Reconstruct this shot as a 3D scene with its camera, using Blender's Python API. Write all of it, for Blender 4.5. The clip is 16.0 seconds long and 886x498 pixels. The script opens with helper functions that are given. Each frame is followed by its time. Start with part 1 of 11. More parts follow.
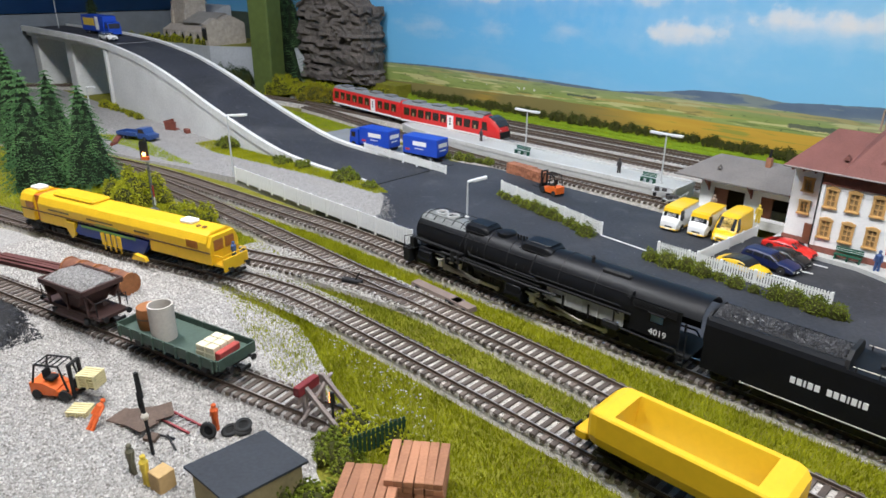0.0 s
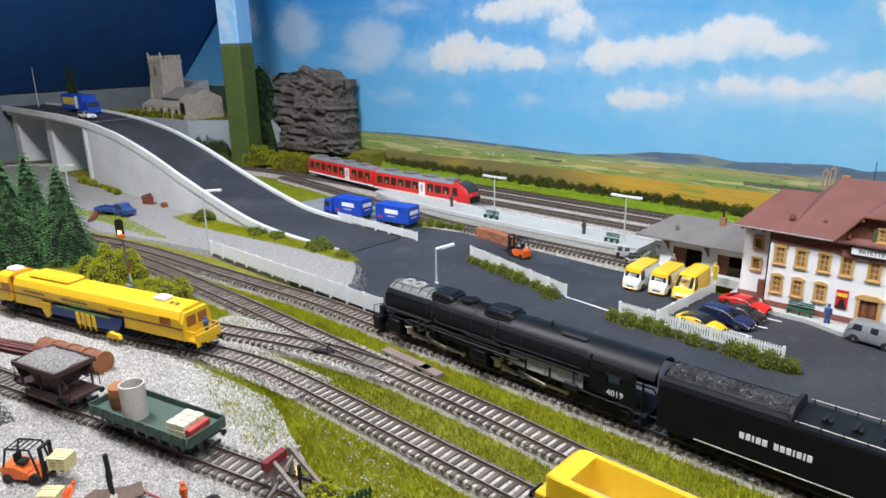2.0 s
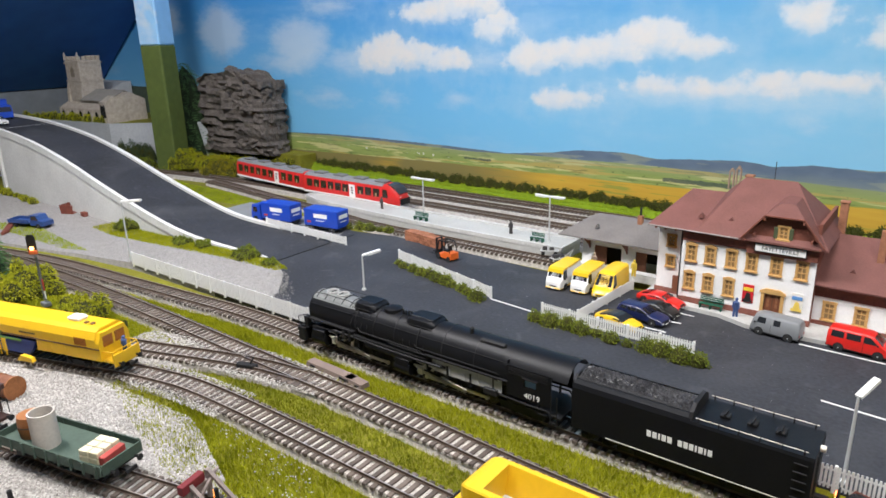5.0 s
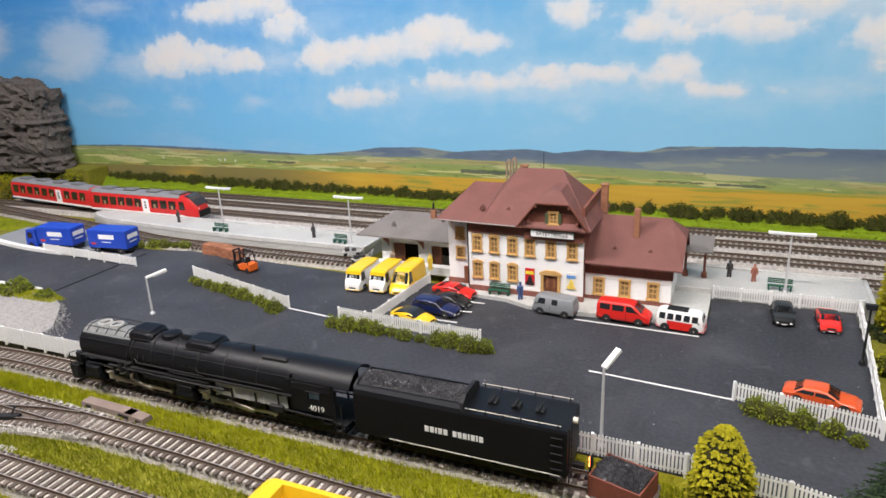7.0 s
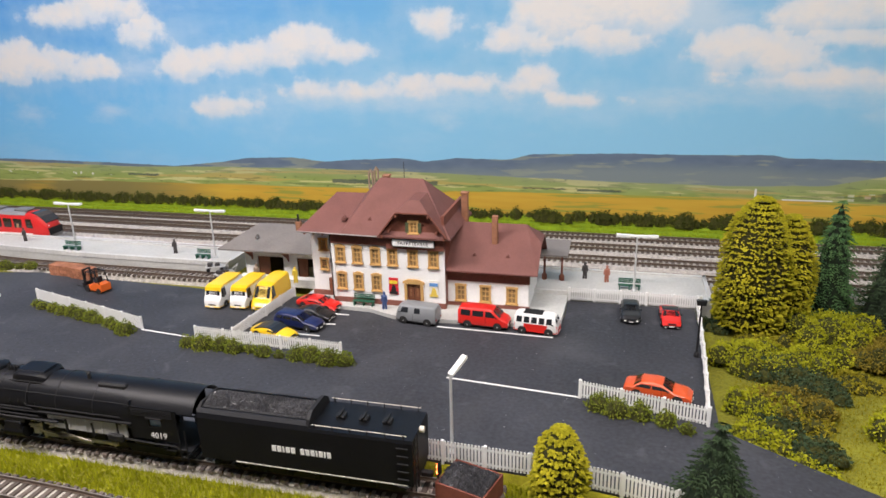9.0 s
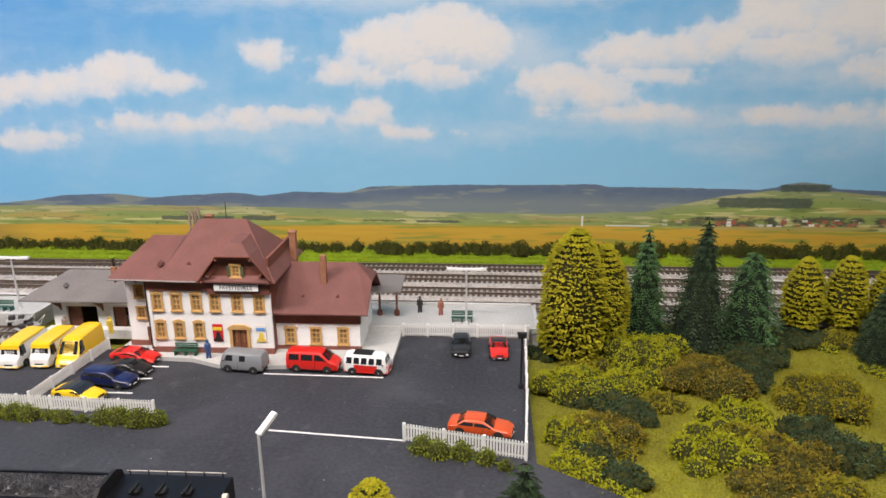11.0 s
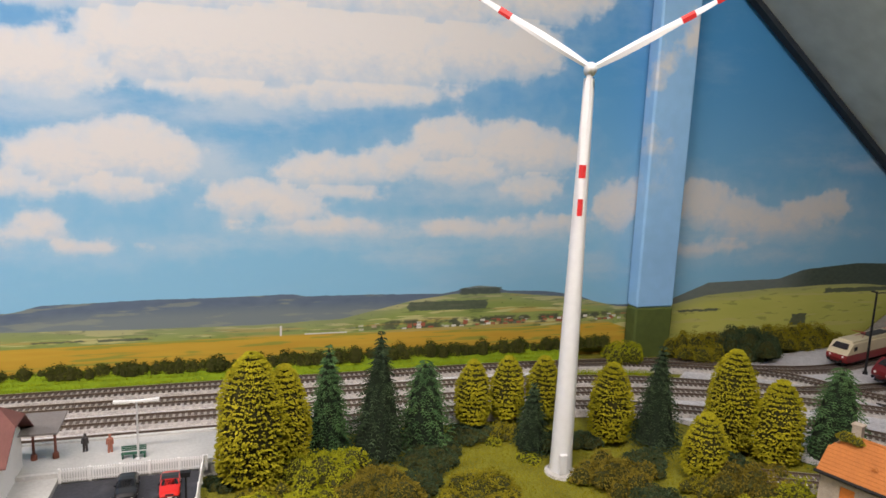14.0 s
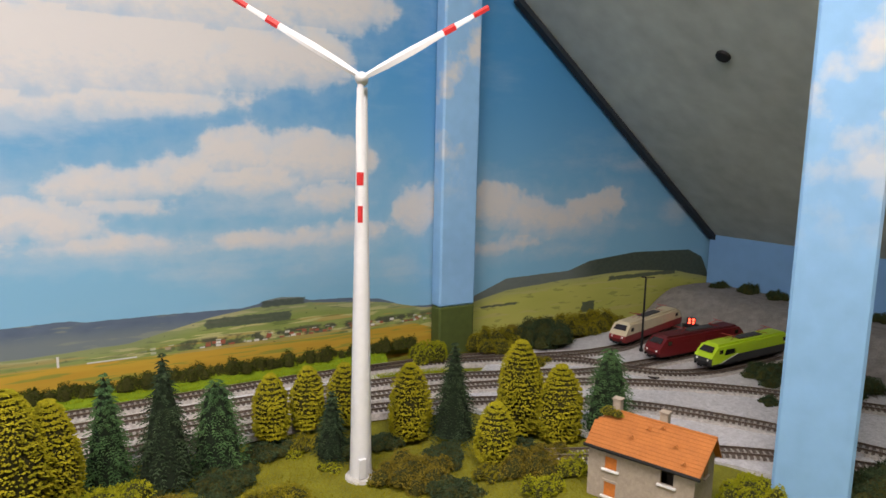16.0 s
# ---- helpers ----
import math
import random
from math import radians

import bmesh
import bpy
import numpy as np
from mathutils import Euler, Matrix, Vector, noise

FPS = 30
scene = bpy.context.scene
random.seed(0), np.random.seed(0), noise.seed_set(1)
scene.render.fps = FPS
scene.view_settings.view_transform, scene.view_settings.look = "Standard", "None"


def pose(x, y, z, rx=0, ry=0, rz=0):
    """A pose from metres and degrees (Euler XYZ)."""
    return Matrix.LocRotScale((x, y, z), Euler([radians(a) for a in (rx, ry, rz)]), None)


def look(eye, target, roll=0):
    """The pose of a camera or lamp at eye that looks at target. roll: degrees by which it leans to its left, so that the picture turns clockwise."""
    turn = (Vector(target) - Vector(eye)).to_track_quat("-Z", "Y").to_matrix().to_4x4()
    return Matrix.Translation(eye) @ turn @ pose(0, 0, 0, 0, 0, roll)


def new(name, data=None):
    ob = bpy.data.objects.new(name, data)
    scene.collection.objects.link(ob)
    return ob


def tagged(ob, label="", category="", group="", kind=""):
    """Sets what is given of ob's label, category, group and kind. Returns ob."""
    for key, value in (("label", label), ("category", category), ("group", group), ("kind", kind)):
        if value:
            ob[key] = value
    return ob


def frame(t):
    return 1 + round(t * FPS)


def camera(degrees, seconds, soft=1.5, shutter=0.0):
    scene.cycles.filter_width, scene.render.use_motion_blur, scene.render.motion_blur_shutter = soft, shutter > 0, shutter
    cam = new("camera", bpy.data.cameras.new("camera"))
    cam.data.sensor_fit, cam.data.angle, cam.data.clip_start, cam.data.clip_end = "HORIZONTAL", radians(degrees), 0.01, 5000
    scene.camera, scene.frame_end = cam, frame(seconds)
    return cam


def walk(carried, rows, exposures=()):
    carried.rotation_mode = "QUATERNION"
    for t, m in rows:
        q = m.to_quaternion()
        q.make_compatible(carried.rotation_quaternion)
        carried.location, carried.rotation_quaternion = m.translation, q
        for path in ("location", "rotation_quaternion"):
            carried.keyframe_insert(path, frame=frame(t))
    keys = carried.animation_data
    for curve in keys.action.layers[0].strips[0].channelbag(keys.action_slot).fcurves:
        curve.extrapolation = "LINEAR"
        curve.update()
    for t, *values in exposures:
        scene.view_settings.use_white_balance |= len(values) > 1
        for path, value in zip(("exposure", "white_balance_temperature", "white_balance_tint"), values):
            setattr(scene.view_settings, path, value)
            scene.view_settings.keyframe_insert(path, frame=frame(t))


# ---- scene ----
cam = camera(66.16, 16.0, soft=1.6)
ROWS = [
    (0.0, -0.0000, -0.0000, 0.2528, 68.20, -0.36, 44.26),
    (0.5, 0.0023, 0.0009, 0.2594, 70.52, 0.22, 44.65),
    (1.0, 0.0079, 0.0017, 0.2625, 71.65, 0.23, 43.86),
    (1.5, 0.0126, 0.0015, 0.2654, 72.11, 0.78, 43.19),
    (2.0, 0.0241, -0.0019, 0.2691, 73.08, 1.01, 42.34),
    (2.5, 0.0265, 0.0004, 0.2700, 73.18, 1.00, 41.42),
    (3.0, 0.0288, 0.0054, 0.2746, 73.38, 1.10, 40.82),
    (5.5, 0.0451, 0.0134, 0.2862, 72.06, 1.63, 36.03),
    (6.0, 0.0528, 0.0222, 0.2897, 71.71, 2.07, 33.72),
    (6.5, 0.0679, 0.0320, 0.2923, 71.65, 1.96, 27.74),
    (7.0, 0.0847, 0.0415, 0.2926, 71.32, 2.41, 23.04),
    (7.5, 0.0998, 0.0450, 0.2946, 71.44, 2.05, 19.80),
    (8.0, 0.1073, 0.0487, 0.2943, 71.22, 1.96, 17.99),
    (10.5, 0.1467, 0.0666, 0.3036, 72.71, 0.43, 6.26),
    (11.0, 0.1599, 0.0755, 0.3091, 73.14, 0.29, 3.20),
    (11.5, 0.1705, 0.0842, 0.3117, 73.91, -0.27, 0.02),
    (12.0, 0.1828, 0.0770, 0.3271, 75.92, -1.34, -4.29),
    (12.5, 0.2005, 0.0590, 0.3387, 79.16, -0.91, -8.20),
    (13.0, 0.2154, 0.0655, 0.3492, 80.23, -1.31, -12.61),
    (13.5, 0.2340, 0.0672, 0.3537, 80.21, -2.07, -15.94),
    (14.0, 0.2365, 0.0605, 0.3538, 80.41, -2.32, -17.42),
    (14.5, 0.2349, 0.0456, 0.3588, 81.39, -2.15, -17.75),
    (15.0, 0.2406, 0.0455, 0.3598, 81.36, -1.04, -18.03),
    (15.5, 0.2653, 0.0437, 0.3581, 81.20, -0.65, -22.34),
    (16.0, 0.2863, 0.0331, 0.3575, 81.39, -1.24, -31.48),
]
walk(cam, [(t, pose(x, y, z, rx, ry, rz)) for t, x, y, z, rx, ry, rz in ROWS], exposures=[(0.0, -0.26, 6050, 10), (1.0, -0.18, 5950, 10), (3.0, -0.15, 6000, 10), (5.5, -0.15, 6400, 13), (8.0, -0.17, 6650, 16), (11.0, -0.24, 6800, 18), (12.5, -0.24, 6950, 17), (14.0, -0.31, 6950, 19), (16.0, -0.29, 6950, 19)])

# ---- world and light ----
world = bpy.data.worlds.new("room_air")
world.use_nodes = True
world.node_tree.nodes["Background"].inputs[0].default_value = (0.75, 0.85, 1.0, 1)
world.node_tree.nodes["Background"].inputs[1].default_value = 0.04
scene.world = world


def area_lamp(name, eye, target, w, h, watts, colour):
    lamp = bpy.data.lights.new(name, "AREA")
    lamp.shape, lamp.size, lamp.size_y, lamp.energy, lamp.color = "RECTANGLE", w, h, watts, colour
    ob = new(name, lamp)
    ob.matrix_world = look(eye, target)
    return ob


# Lamps added out of view; places and watts set by the layout's brightness.
LAMPS = [(-0.85, 0.15, 0.94), (-0.10, 0.15, 1.22), (0.58, 0.15, 0.935)]
for (lx, ly, lz), watts in zip(LAMPS, (28.0, 19.0, 15.5)):
    area_lamp("ceiling_lamp_light", (lx, ly, lz - 0.008), (lx, ly + 0.25, 0), 0.5, 0.12, watts, (1.0, 0.965, 0.925))

# ---- materials ----
MATS = {}


def mat(name, col, rough=0.7, metal=0.0, vary=0.18, scale=60.0, bump=0.15, fine=6.0, spec=0.4, emit=0.0, rand=0.0, bump_dist=0.0006, warm=0.0):
    """A surface of one colour with patchy and fine variation and relief. scale: patches per metre."""
    if name in MATS:
        return MATS[name]
    m = bpy.data.materials.new(name)
    m.use_nodes = True
    nt = m.node_tree
    n, l = nt.nodes, nt.links
    b = n["Principled BSDF"]
    b.inputs["Roughness"].default_value, b.inputs["Metallic"].default_value = rough, metal
    b.inputs["Specular IOR Level"].default_value = spec
    tc = n.new("ShaderNodeTexCoord")
    n1, n2 = n.new("ShaderNodeTexNoise"), n.new("ShaderNodeTexNoise")
    n1.inputs["Scale"].default_value, n2.inputs["Scale"].default_value = scale, scale * fine
    n1.inputs["Detail"].default_value, n2.inputs["Detail"].default_value = 4.0, 3.0
    for q in (n1, n2):
        l.new(tc.outputs["Object"], q.inputs["Vector"])
    add = n.new("ShaderNodeMath")
    add.operation = "MULTIPLY_ADD"
    add.inputs[1].default_value = 0.5
    l.new(n2.outputs["Fac"], add.inputs[0])
    half = n.new("ShaderNodeMath")
    half.operation = "MULTIPLY"
    half.inputs[1].default_value = 0.5
    l.new(n1.outputs["Fac"], half.inputs[0])
    l.new(half.outputs[0], add.inputs[2])
    src = add.outputs[0]
    if rand:
        oi = n.new("ShaderNodeObjectInfo")
        mr = n.new("ShaderNodeMath")
        mr.operation = "MULTIPLY_ADD"
        mr.inputs[1].default_value = rand
        l.new(oi.outputs["Random"], mr.inputs[0])
        l.new(src, mr.inputs[2])
        sb = n.new("ShaderNodeMath")
        sb.operation = "SUBTRACT"
        sb.inputs[1].default_value = rand / 2
        l.new(mr.outputs[0], sb.inputs[0])
        src = sb.outputs[0]
    ramp = n.new("ShaderNodeMapRange")
    ramp.inputs["From Min"].default_value, ramp.inputs["From Max"].default_value = 0.3, 0.7
    ramp.inputs["To Min"].default_value, ramp.inputs["To Max"].default_value = 0.0, 1.0
    l.new(src, ramp.inputs["Value"])
    mix = n.new("ShaderNodeMix")
    mix.data_type = "RGBA"
    lo = [c * (1 - vary) for c in col]
    hi = [min(1, c * (1 + vary)) for c in col]
    lo[0] *= 1 + warm
    hi[2] *= 1 - warm
    mix.inputs[6].default_value, mix.inputs[7].default_value = (*lo, 1), (*hi, 1)
    l.new(ramp.outputs[0], mix.inputs[0])
    l.new(mix.outputs[2], b.inputs["Base Color"])
    if bump:
        bp = n.new("ShaderNodeBump")
        bp.inputs["Strength"].default_value, bp.inputs["Distance"].default_value = bump, bump_dist
        l.new(n2.outputs["Fac"], bp.inputs["Height"])
        l.new(bp.outputs[0], b.inputs["Normal"])
    if emit:
        b.inputs["Emission Color"].default_value = (*col, 1)
        b.inputs["Emission Strength"].default_value = emit
    MATS[name] = m
    return m


def island_mat(name, cols, rough=0.8, spec=0.2, vary=0.25, trans=0.0):
    """For foliage, grass and gravel: each small piece takes its own shade between the given colours."""
    if name in MATS:
        return MATS[name]
    m = bpy.data.materials.new(name)
    m.use_nodes = True
    n, l = m.node_tree.nodes, m.node_tree.links
    b = n["Principled BSDF"]
    b.inputs["Roughness"].default_value, b.inputs["Specular IOR Level"].default_value = rough, spec
    geo = n.new("ShaderNodeNewGeometry")
    ramp = n.new("ShaderNodeValToRGB")
    els = ramp.color_ramp.elements
    while len(els) < len(cols):
        els.new(0.5)
    for i, c in enumerate(cols):
        els[i].position = i / (len(cols) - 1)
        els[i].color = (*c, 1)
    tc, nz = n.new("ShaderNodeTexCoord"), n.new("ShaderNodeTexNoise")
    nz.inputs["Scale"].default_value = 45.0
    l.new(tc.outputs["Object"], nz.inputs["Vector"])
    mx = n.new("ShaderNodeMix")
    mx.inputs[0].default_value = vary * 2
    l.new(geo.outputs["Random Per Island"], mx.inputs[2])
    sp = n.new("ShaderNodeMapRange")
    sp.inputs["From Min"].default_value, sp.inputs["From Max"].default_value = 0.3, 0.7
    l.new(nz.outputs["Fac"], sp.inputs["Value"])
    l.new(sp.outputs[0], mx.inputs[3])
    l.new(mx.outputs[0], ramp.inputs["Fac"])
    l.new(ramp.outputs["Color"], b.inputs["Base Color"])
    MATS[name] = m
    return m


def glass(name, col=(0.02, 0.025, 0.03), rough=0.08):
    return mat(name, col, rough=rough, vary=0.1, bump=0, spec=0.6)


M_ASPHALT = mat("asphalt", (0.034, 0.036, 0.043), 0.66, vary=0.45, scale=11, fine=26, bump=0.35, spec=0.3)


def scuffed(m, pale, speck):
    """Adds pale worn patches and tiny light crumbs to a road surface."""
    n, l = m.node_tree.nodes, m.node_tree.links
    b = n["Principled BSDF"]
    base = b.inputs["Base Color"].links[0].from_socket
    tc = n.new("ShaderNodeTexCoord")
    for scale, detail, lo, hi, k, col in ((9.0, 9.0, 0.53, 0.74, 0.45, pale), (38.0, 6.0, 0.60, 0.72, 0.40, pale), (420.0, 1.0, 0.775, 0.80, 0.8, speck)):
        nz, st, mu, mx = (n.new("ShaderNode" + q) for q in ("TexNoise", "MapRange", "Math", "Mix"))
        nz.inputs["Scale"].default_value, nz.inputs["Detail"].default_value, nz.inputs["Distortion"].default_value = scale, detail, 0.6
        l.new(tc.outputs["Object"], nz.inputs["Vector"])
        st.inputs["From Min"].default_value, st.inputs["From Max"].default_value = lo, hi
        l.new(nz.outputs["Fac"], st.inputs["Value"])
        mu.operation = "MULTIPLY"
        mu.inputs[1].default_value = k
        l.new(st.outputs[0], mu.inputs[0])
        mx.data_type = "RGBA"
        l.new(mu.outputs[0], mx.inputs[0])
        l.new(base, mx.inputs[6])
        mx.inputs[7].default_value = (*col, 1)
        base = mx.outputs[2]
    l.new(base, b.inputs["Base Color"])


scuffed(M_ASPHALT, (0.095, 0.097, 0.105), (0.30, 0.30, 0.29))
M_CONCRETE = mat("pale_concrete", (0.64, 0.64, 0.62), 0.85, vary=0.14, scale=18, fine=14, bump=0.2)
M_KERB = mat("kerb_concrete", (0.52, 0.52, 0.50), 0.85, vary=0.2, scale=40, fine=9, bump=0.2)
M_PLATFORM = mat("platform_paving", (0.45, 0.45, 0.43), 0.8, vary=0.14, scale=16, fine=20, bump=0.2)
M_WHITE = mat("white_plastic", (0.78, 0.78, 0.76), 0.5, vary=0.05, bump=0.05)
M_LINE = mat("road_marking", (0.75, 0.75, 0.73), 0.7, vary=0.15, scale=200, bump=0.1)
M_BALLAST = mat("ballast", (0.47, 0.435, 0.395), 0.95, vary=0.5, scale=180, fine=5, bump=1.0, bump_dist=0.0015)
M_BALLAST_DARK = mat("ballast_grey", (0.45, 0.42, 0.39), 0.95, vary=0.5, scale=180, fine=5, bump=1.0, bump_dist=0.0015)
M_SLEEPER = mat("sleeper_wood", (0.105, 0.083, 0.070), 0.85, vary=0.3, scale=120, fine=6, bump=0.3, rand=0.5)
M_RAIL = mat("rusty_rail", (0.125, 0.092, 0.070), 0.6, 0.35, vary=0.25, scale=150, bump=0.1)
M_RAIL_TOP = mat("rail_head", (0.50, 0.455, 0.40), 0.36, 0.8, vary=0.1, bump=0)
M_SOIL = mat("grass_soil", (0.17, 0.17, 0.012), 0.95, vary=0.45, scale=30, fine=14, bump=0.8, bump_dist=0.002, warm=0.1)
M_GRAVEL = mat("gravel_sheet", (0.43, 0.41, 0.385), 0.95, vary=0.45, scale=500, fine=4, bump=1.0, bump_dist=0.0015)
M_GREYGRAVEL = mat("grey_gravel_sheet", (0.27, 0.258, 0.25), 0.95, vary=0.35, scale=200, fine=4, bump=0.9, bump_dist=0.001)
M_BASEBOARD = mat("baseboard", (0.16, 0.15, 0.11), 0.9, vary=0.3, scale=40)
M_BLACK = mat("black_paint", (0.0050, 0.0054, 0.0068), 0.44, vary=0.3, scale=80, bump=0.10, spec=0.22)
M_BLACK_MATT = mat("matt_black", (0.007, 0.007, 0.008), 0.65, vary=0.3, scale=120, bump=0.1)
M_RUBBER = mat("tyre_rubber", (0.018, 0.018, 0.018), 0.8, vary=0.2, bump=0.1)
M_STEEL = mat("bare_steel", (0.66, 0.61, 0.52), 0.38, 0.12, vary=0.2, scale=200, bump=0.05)
M_LAMPGREY = mat("lamp_grey", (0.50, 0.51, 0.51), 0.5, 0.1, vary=0.08, bump=0)


# ---- building helpers ----
class Mesh:
    """Collects faces; one Mesh becomes one object."""

    def __init__(self):
        self.v, self.f = [], []

    def add(self, verts, faces):
        k = len(self.v)
        self.v += [tuple(p) for p in verts]
        self.f += [tuple(i + k for i in q) for q in faces]
        return self

    def box(self, x0, x1, y0, y1, z0, z1, m=None):
        p = [Vector((x, y, z)) for z in (z0, z1) for y in (y0, y1) for x in (x0, x1)]
        if m is not None:
            p = [m @ q for q in p]
        return self.add(p, [(0, 2, 3, 1), (4, 5, 7, 6), (0, 1, 5, 4), (2, 6, 7, 3), (0, 4, 6, 2), (1, 3, 7, 5)])

    def bbox(self, x0, x1, y0, y1, z0, z1, c=0.0006, m=None):
        """A box with chamfered edges."""
        c = min(c, (x1 - x0) * 0.45, (y1 - y0) * 0.45, (z1 - z0) * 0.45)
        bm = bmesh.new()
        bmesh.ops.create_cube(bm, size=1)
        for v in bm.verts:
            v.co = Vector(((x0 + x1) / 2 + v.co.x * (x1 - x0), (y0 + y1) / 2 + v.co.y * (y1 - y0), (z0 + z1) / 2 + v.co.z * (z1 - z0)))
        bmesh.ops.bevel(bm, geom=bm.edges[:], offset=c, segments=1, affect="EDGES", profile=0.5)
        return self.take(bm, m)

    def take(self, bm, m=None):
        bm.verts.index_update()
        self.add([(m @ v.co) if m is not None else v.co.copy() for v in bm.verts], [[v.index for v in f.verts] for f in bm.faces])
        bm.free()
        return self

    def tube(self, p0, p1, r0, r1=None, seg=10, caps=True):
        r1 = r0 if r1 is None else r1
        p0, p1 = Vector(p0), Vector(p1)
        q = (p1 - p0).to_track_quat("Z", "Y")
        ring = [Vector((math.cos(2 * math.pi * i / seg), math.sin(2 * math.pi * i / seg), 0)) for i in range(seg)]
        vs = [p0 + q @ (c * r0) for c in ring] + [p1 + q @ (c * r1) for c in ring]
        fs = [(i, (i + 1) % seg, seg + (i + 1) % seg, seg + i) for i in range(seg)]
        if caps:
            fs += [tuple(reversed(range(seg))), tuple(range(seg, 2 * seg))]
        return self.add(vs, fs)

    def lathe(self, prof, seg=16, m=None):
        """prof: (radius, z) pairs from bottom to top round the z axis."""
        vs, fs = [], []
        for r, z in prof:
            vs += [Vector((r * math.cos(2 * math.pi * i / seg), r * math.sin(2 * math.pi * i / seg), z)) for i in range(seg)]
        for k in range(len(prof) - 1):
            fs += [(k * seg + i, k * seg + (i + 1) % seg, (k + 1) * seg + (i + 1) % seg, (k + 1) * seg + i) for i in range(seg)]
        fs += [tuple(reversed(range(seg))), tuple(range((len(prof) - 1) * seg, len(prof) * seg))]
        if m is not None:
            vs = [m @ v for v in vs]
        return self.add(vs, fs)

    def prism(self, prof, a0, a1, axis="y", m=None, inset=0.0):
        """A closed outline carried along an axis. axis y: outline in (x, z); x: in (y, z); z: in (x, y)."""
        n = len(prof)

        def at(p, a):
            return Vector({"y": (p[0], a, p[1]), "x": (a, p[0], p[1]), "z": (p[0], p[1], a)}[axis])

        vs = [at(p, a0) for p in prof] + [at(p, a1) for p in prof]
        if m is not None:
            vs = [m @ v for v in vs]
        fs = [(i, (i + 1) % n, n + (i + 1) % n, n + i) for i in range(n)] + [tuple(reversed(range(n))), tuple(range(n, 2 * n))]
        return self.add(vs, fs)

    def loft(self, rings, caps=True, closed=True):
        """rings: lists of points, all of one length."""
        n = len(rings[0])
        vs = [p for r in rings for p in r]
        fs = []
        for k in range(len(rings) - 1):
            for i in range(n if closed else n - 1):
                j = (i + 1) % n
                fs.append((k * n + i, k * n + j, (k + 1) * n + j, (k + 1) * n + i))
        if caps and closed:
            fs += [tuple(reversed(range(n))), tuple(range((len(rings) - 1) * n, len(rings) * n))]
        return self.add(vs, fs)

    def wire(self, pts, r, seg=6):
        for a, b in zip(pts, pts[1:]):
            self.tube(a, b, r, seg=seg)
        return self

    def data(self, name, material, smooth=False):
        me = bpy.data.meshes.new(name)
        me.from_pydata(self.v, [], self.f)
        bm = bmesh.new()
        bm.from_mesh(me)
        if len(self.f) < 20000:
            bmesh.ops.recalc_face_normals(bm, faces=bm.faces[:])
        bm.to_mesh(me)
        bm.free()
        me.materials.append(material)
        if smooth:
            me.polygons.foreach_set("use_smooth", [True] * len(me.polygons))
            me.set_sharp_from_angle(angle=radians(38))
        return me


def thing(name, m, label, category, group="", kind=""):
    ob = new(name)
    ob.empty_display_size = 0.01
    ob.matrix_basis = m
    return tagged(ob, label, category, group, kind)


def part(name, mesh, material, parent, label="", smooth=False, m=None):
    ob = new(name, mesh.data(name, material, smooth))
    ob.parent = parent
    if m is not None:
        ob.matrix_basis = m
    return tagged(ob, label)


def solo(name, mesh, material, label, category, kind="", smooth=False, group=""):
    return tagged(new(name, mesh.data(name, material, smooth)), label, category, group, kind)


def share(name, me, parent, m):
    ob = new(name, me)
    ob.parent = parent
    ob.matrix_basis = m
    return ob


def smooth_line(pts, step):
    """Points a step apart on a smooth curve through pts, each with its heading."""
    P = [Vector((*p, 0)) if len(p) == 2 else Vector(p) for p in pts]
    P = [2 * P[0] - P[1]] + P + [2 * P[-1] - P[-2]]
    fine = []
    for k in range(1, len(P) - 2):
        a, b, c, d = P[k - 1:k + 3]
        for i in range(40):
            t = i / 40
            fine.append(0.5 * ((2 * b) + (c - a) * t + (2 * a - 5 * b + 4 * c - d) * t * t + (3 * b - a - 3 * c + d) * t ** 3))
    fine.append(P[-2])
    out, need = [], 0.0
    for a, b in zip(fine, fine[1:]):
        seg = (b - a).length
        while need <= seg and seg > 0:
            out.append((a + (b - a) * (need / seg), math.atan2((b - a).y, (b - a).x)))
            need += step
        need -= seg
    return out


def pierced(xs, zs, solid, y0, y1):
    """One upright slab between y0 and y1 on a grid of cells; solid(x, z) tells which cells are wall and which are openings."""
    me = Mesh()
    nx, nz = len(xs), len(zs)
    vs = [(x, y, z) for y in (y0, y1) for z in zs for x in xs]
    k = nx * nz
    full = {(i, j) for i in range(nx - 1) for j in range(nz - 1) if solid((xs[i] + xs[i + 1]) / 2, (zs[j] + zs[j + 1]) / 2)}
    fs = []
    for i, j in sorted(full):
        a, b, c, d = j * nx + i, j * nx + i + 1, (j + 1) * nx + i + 1, (j + 1) * nx + i
        fs += [(a, b, c, d), (a + k, d + k, c + k, b + k)]
        for near, e, f in (((i, j - 1), a, b), ((i + 1, j), b, c), ((i, j + 1), c, d), ((i - 1, j), d, a)):
            if near not in full:
                fs.append((f, e, e + k, f + k))
    used = sorted({q for f in fs for q in f})
    at = {q: n for n, q in enumerate(used)}
    me.add([vs[q] for q in used], [tuple(at[q] for q in f) for f in fs])
    return me

# ---- room shell ----
def wall_box(name, x0, x1, y0, y1, z0, z1, m, label, cat="wall"):
    return solo(name, Mesh().box(x0, x1, y0, y1, z0, z1), m, label, cat, "structure")


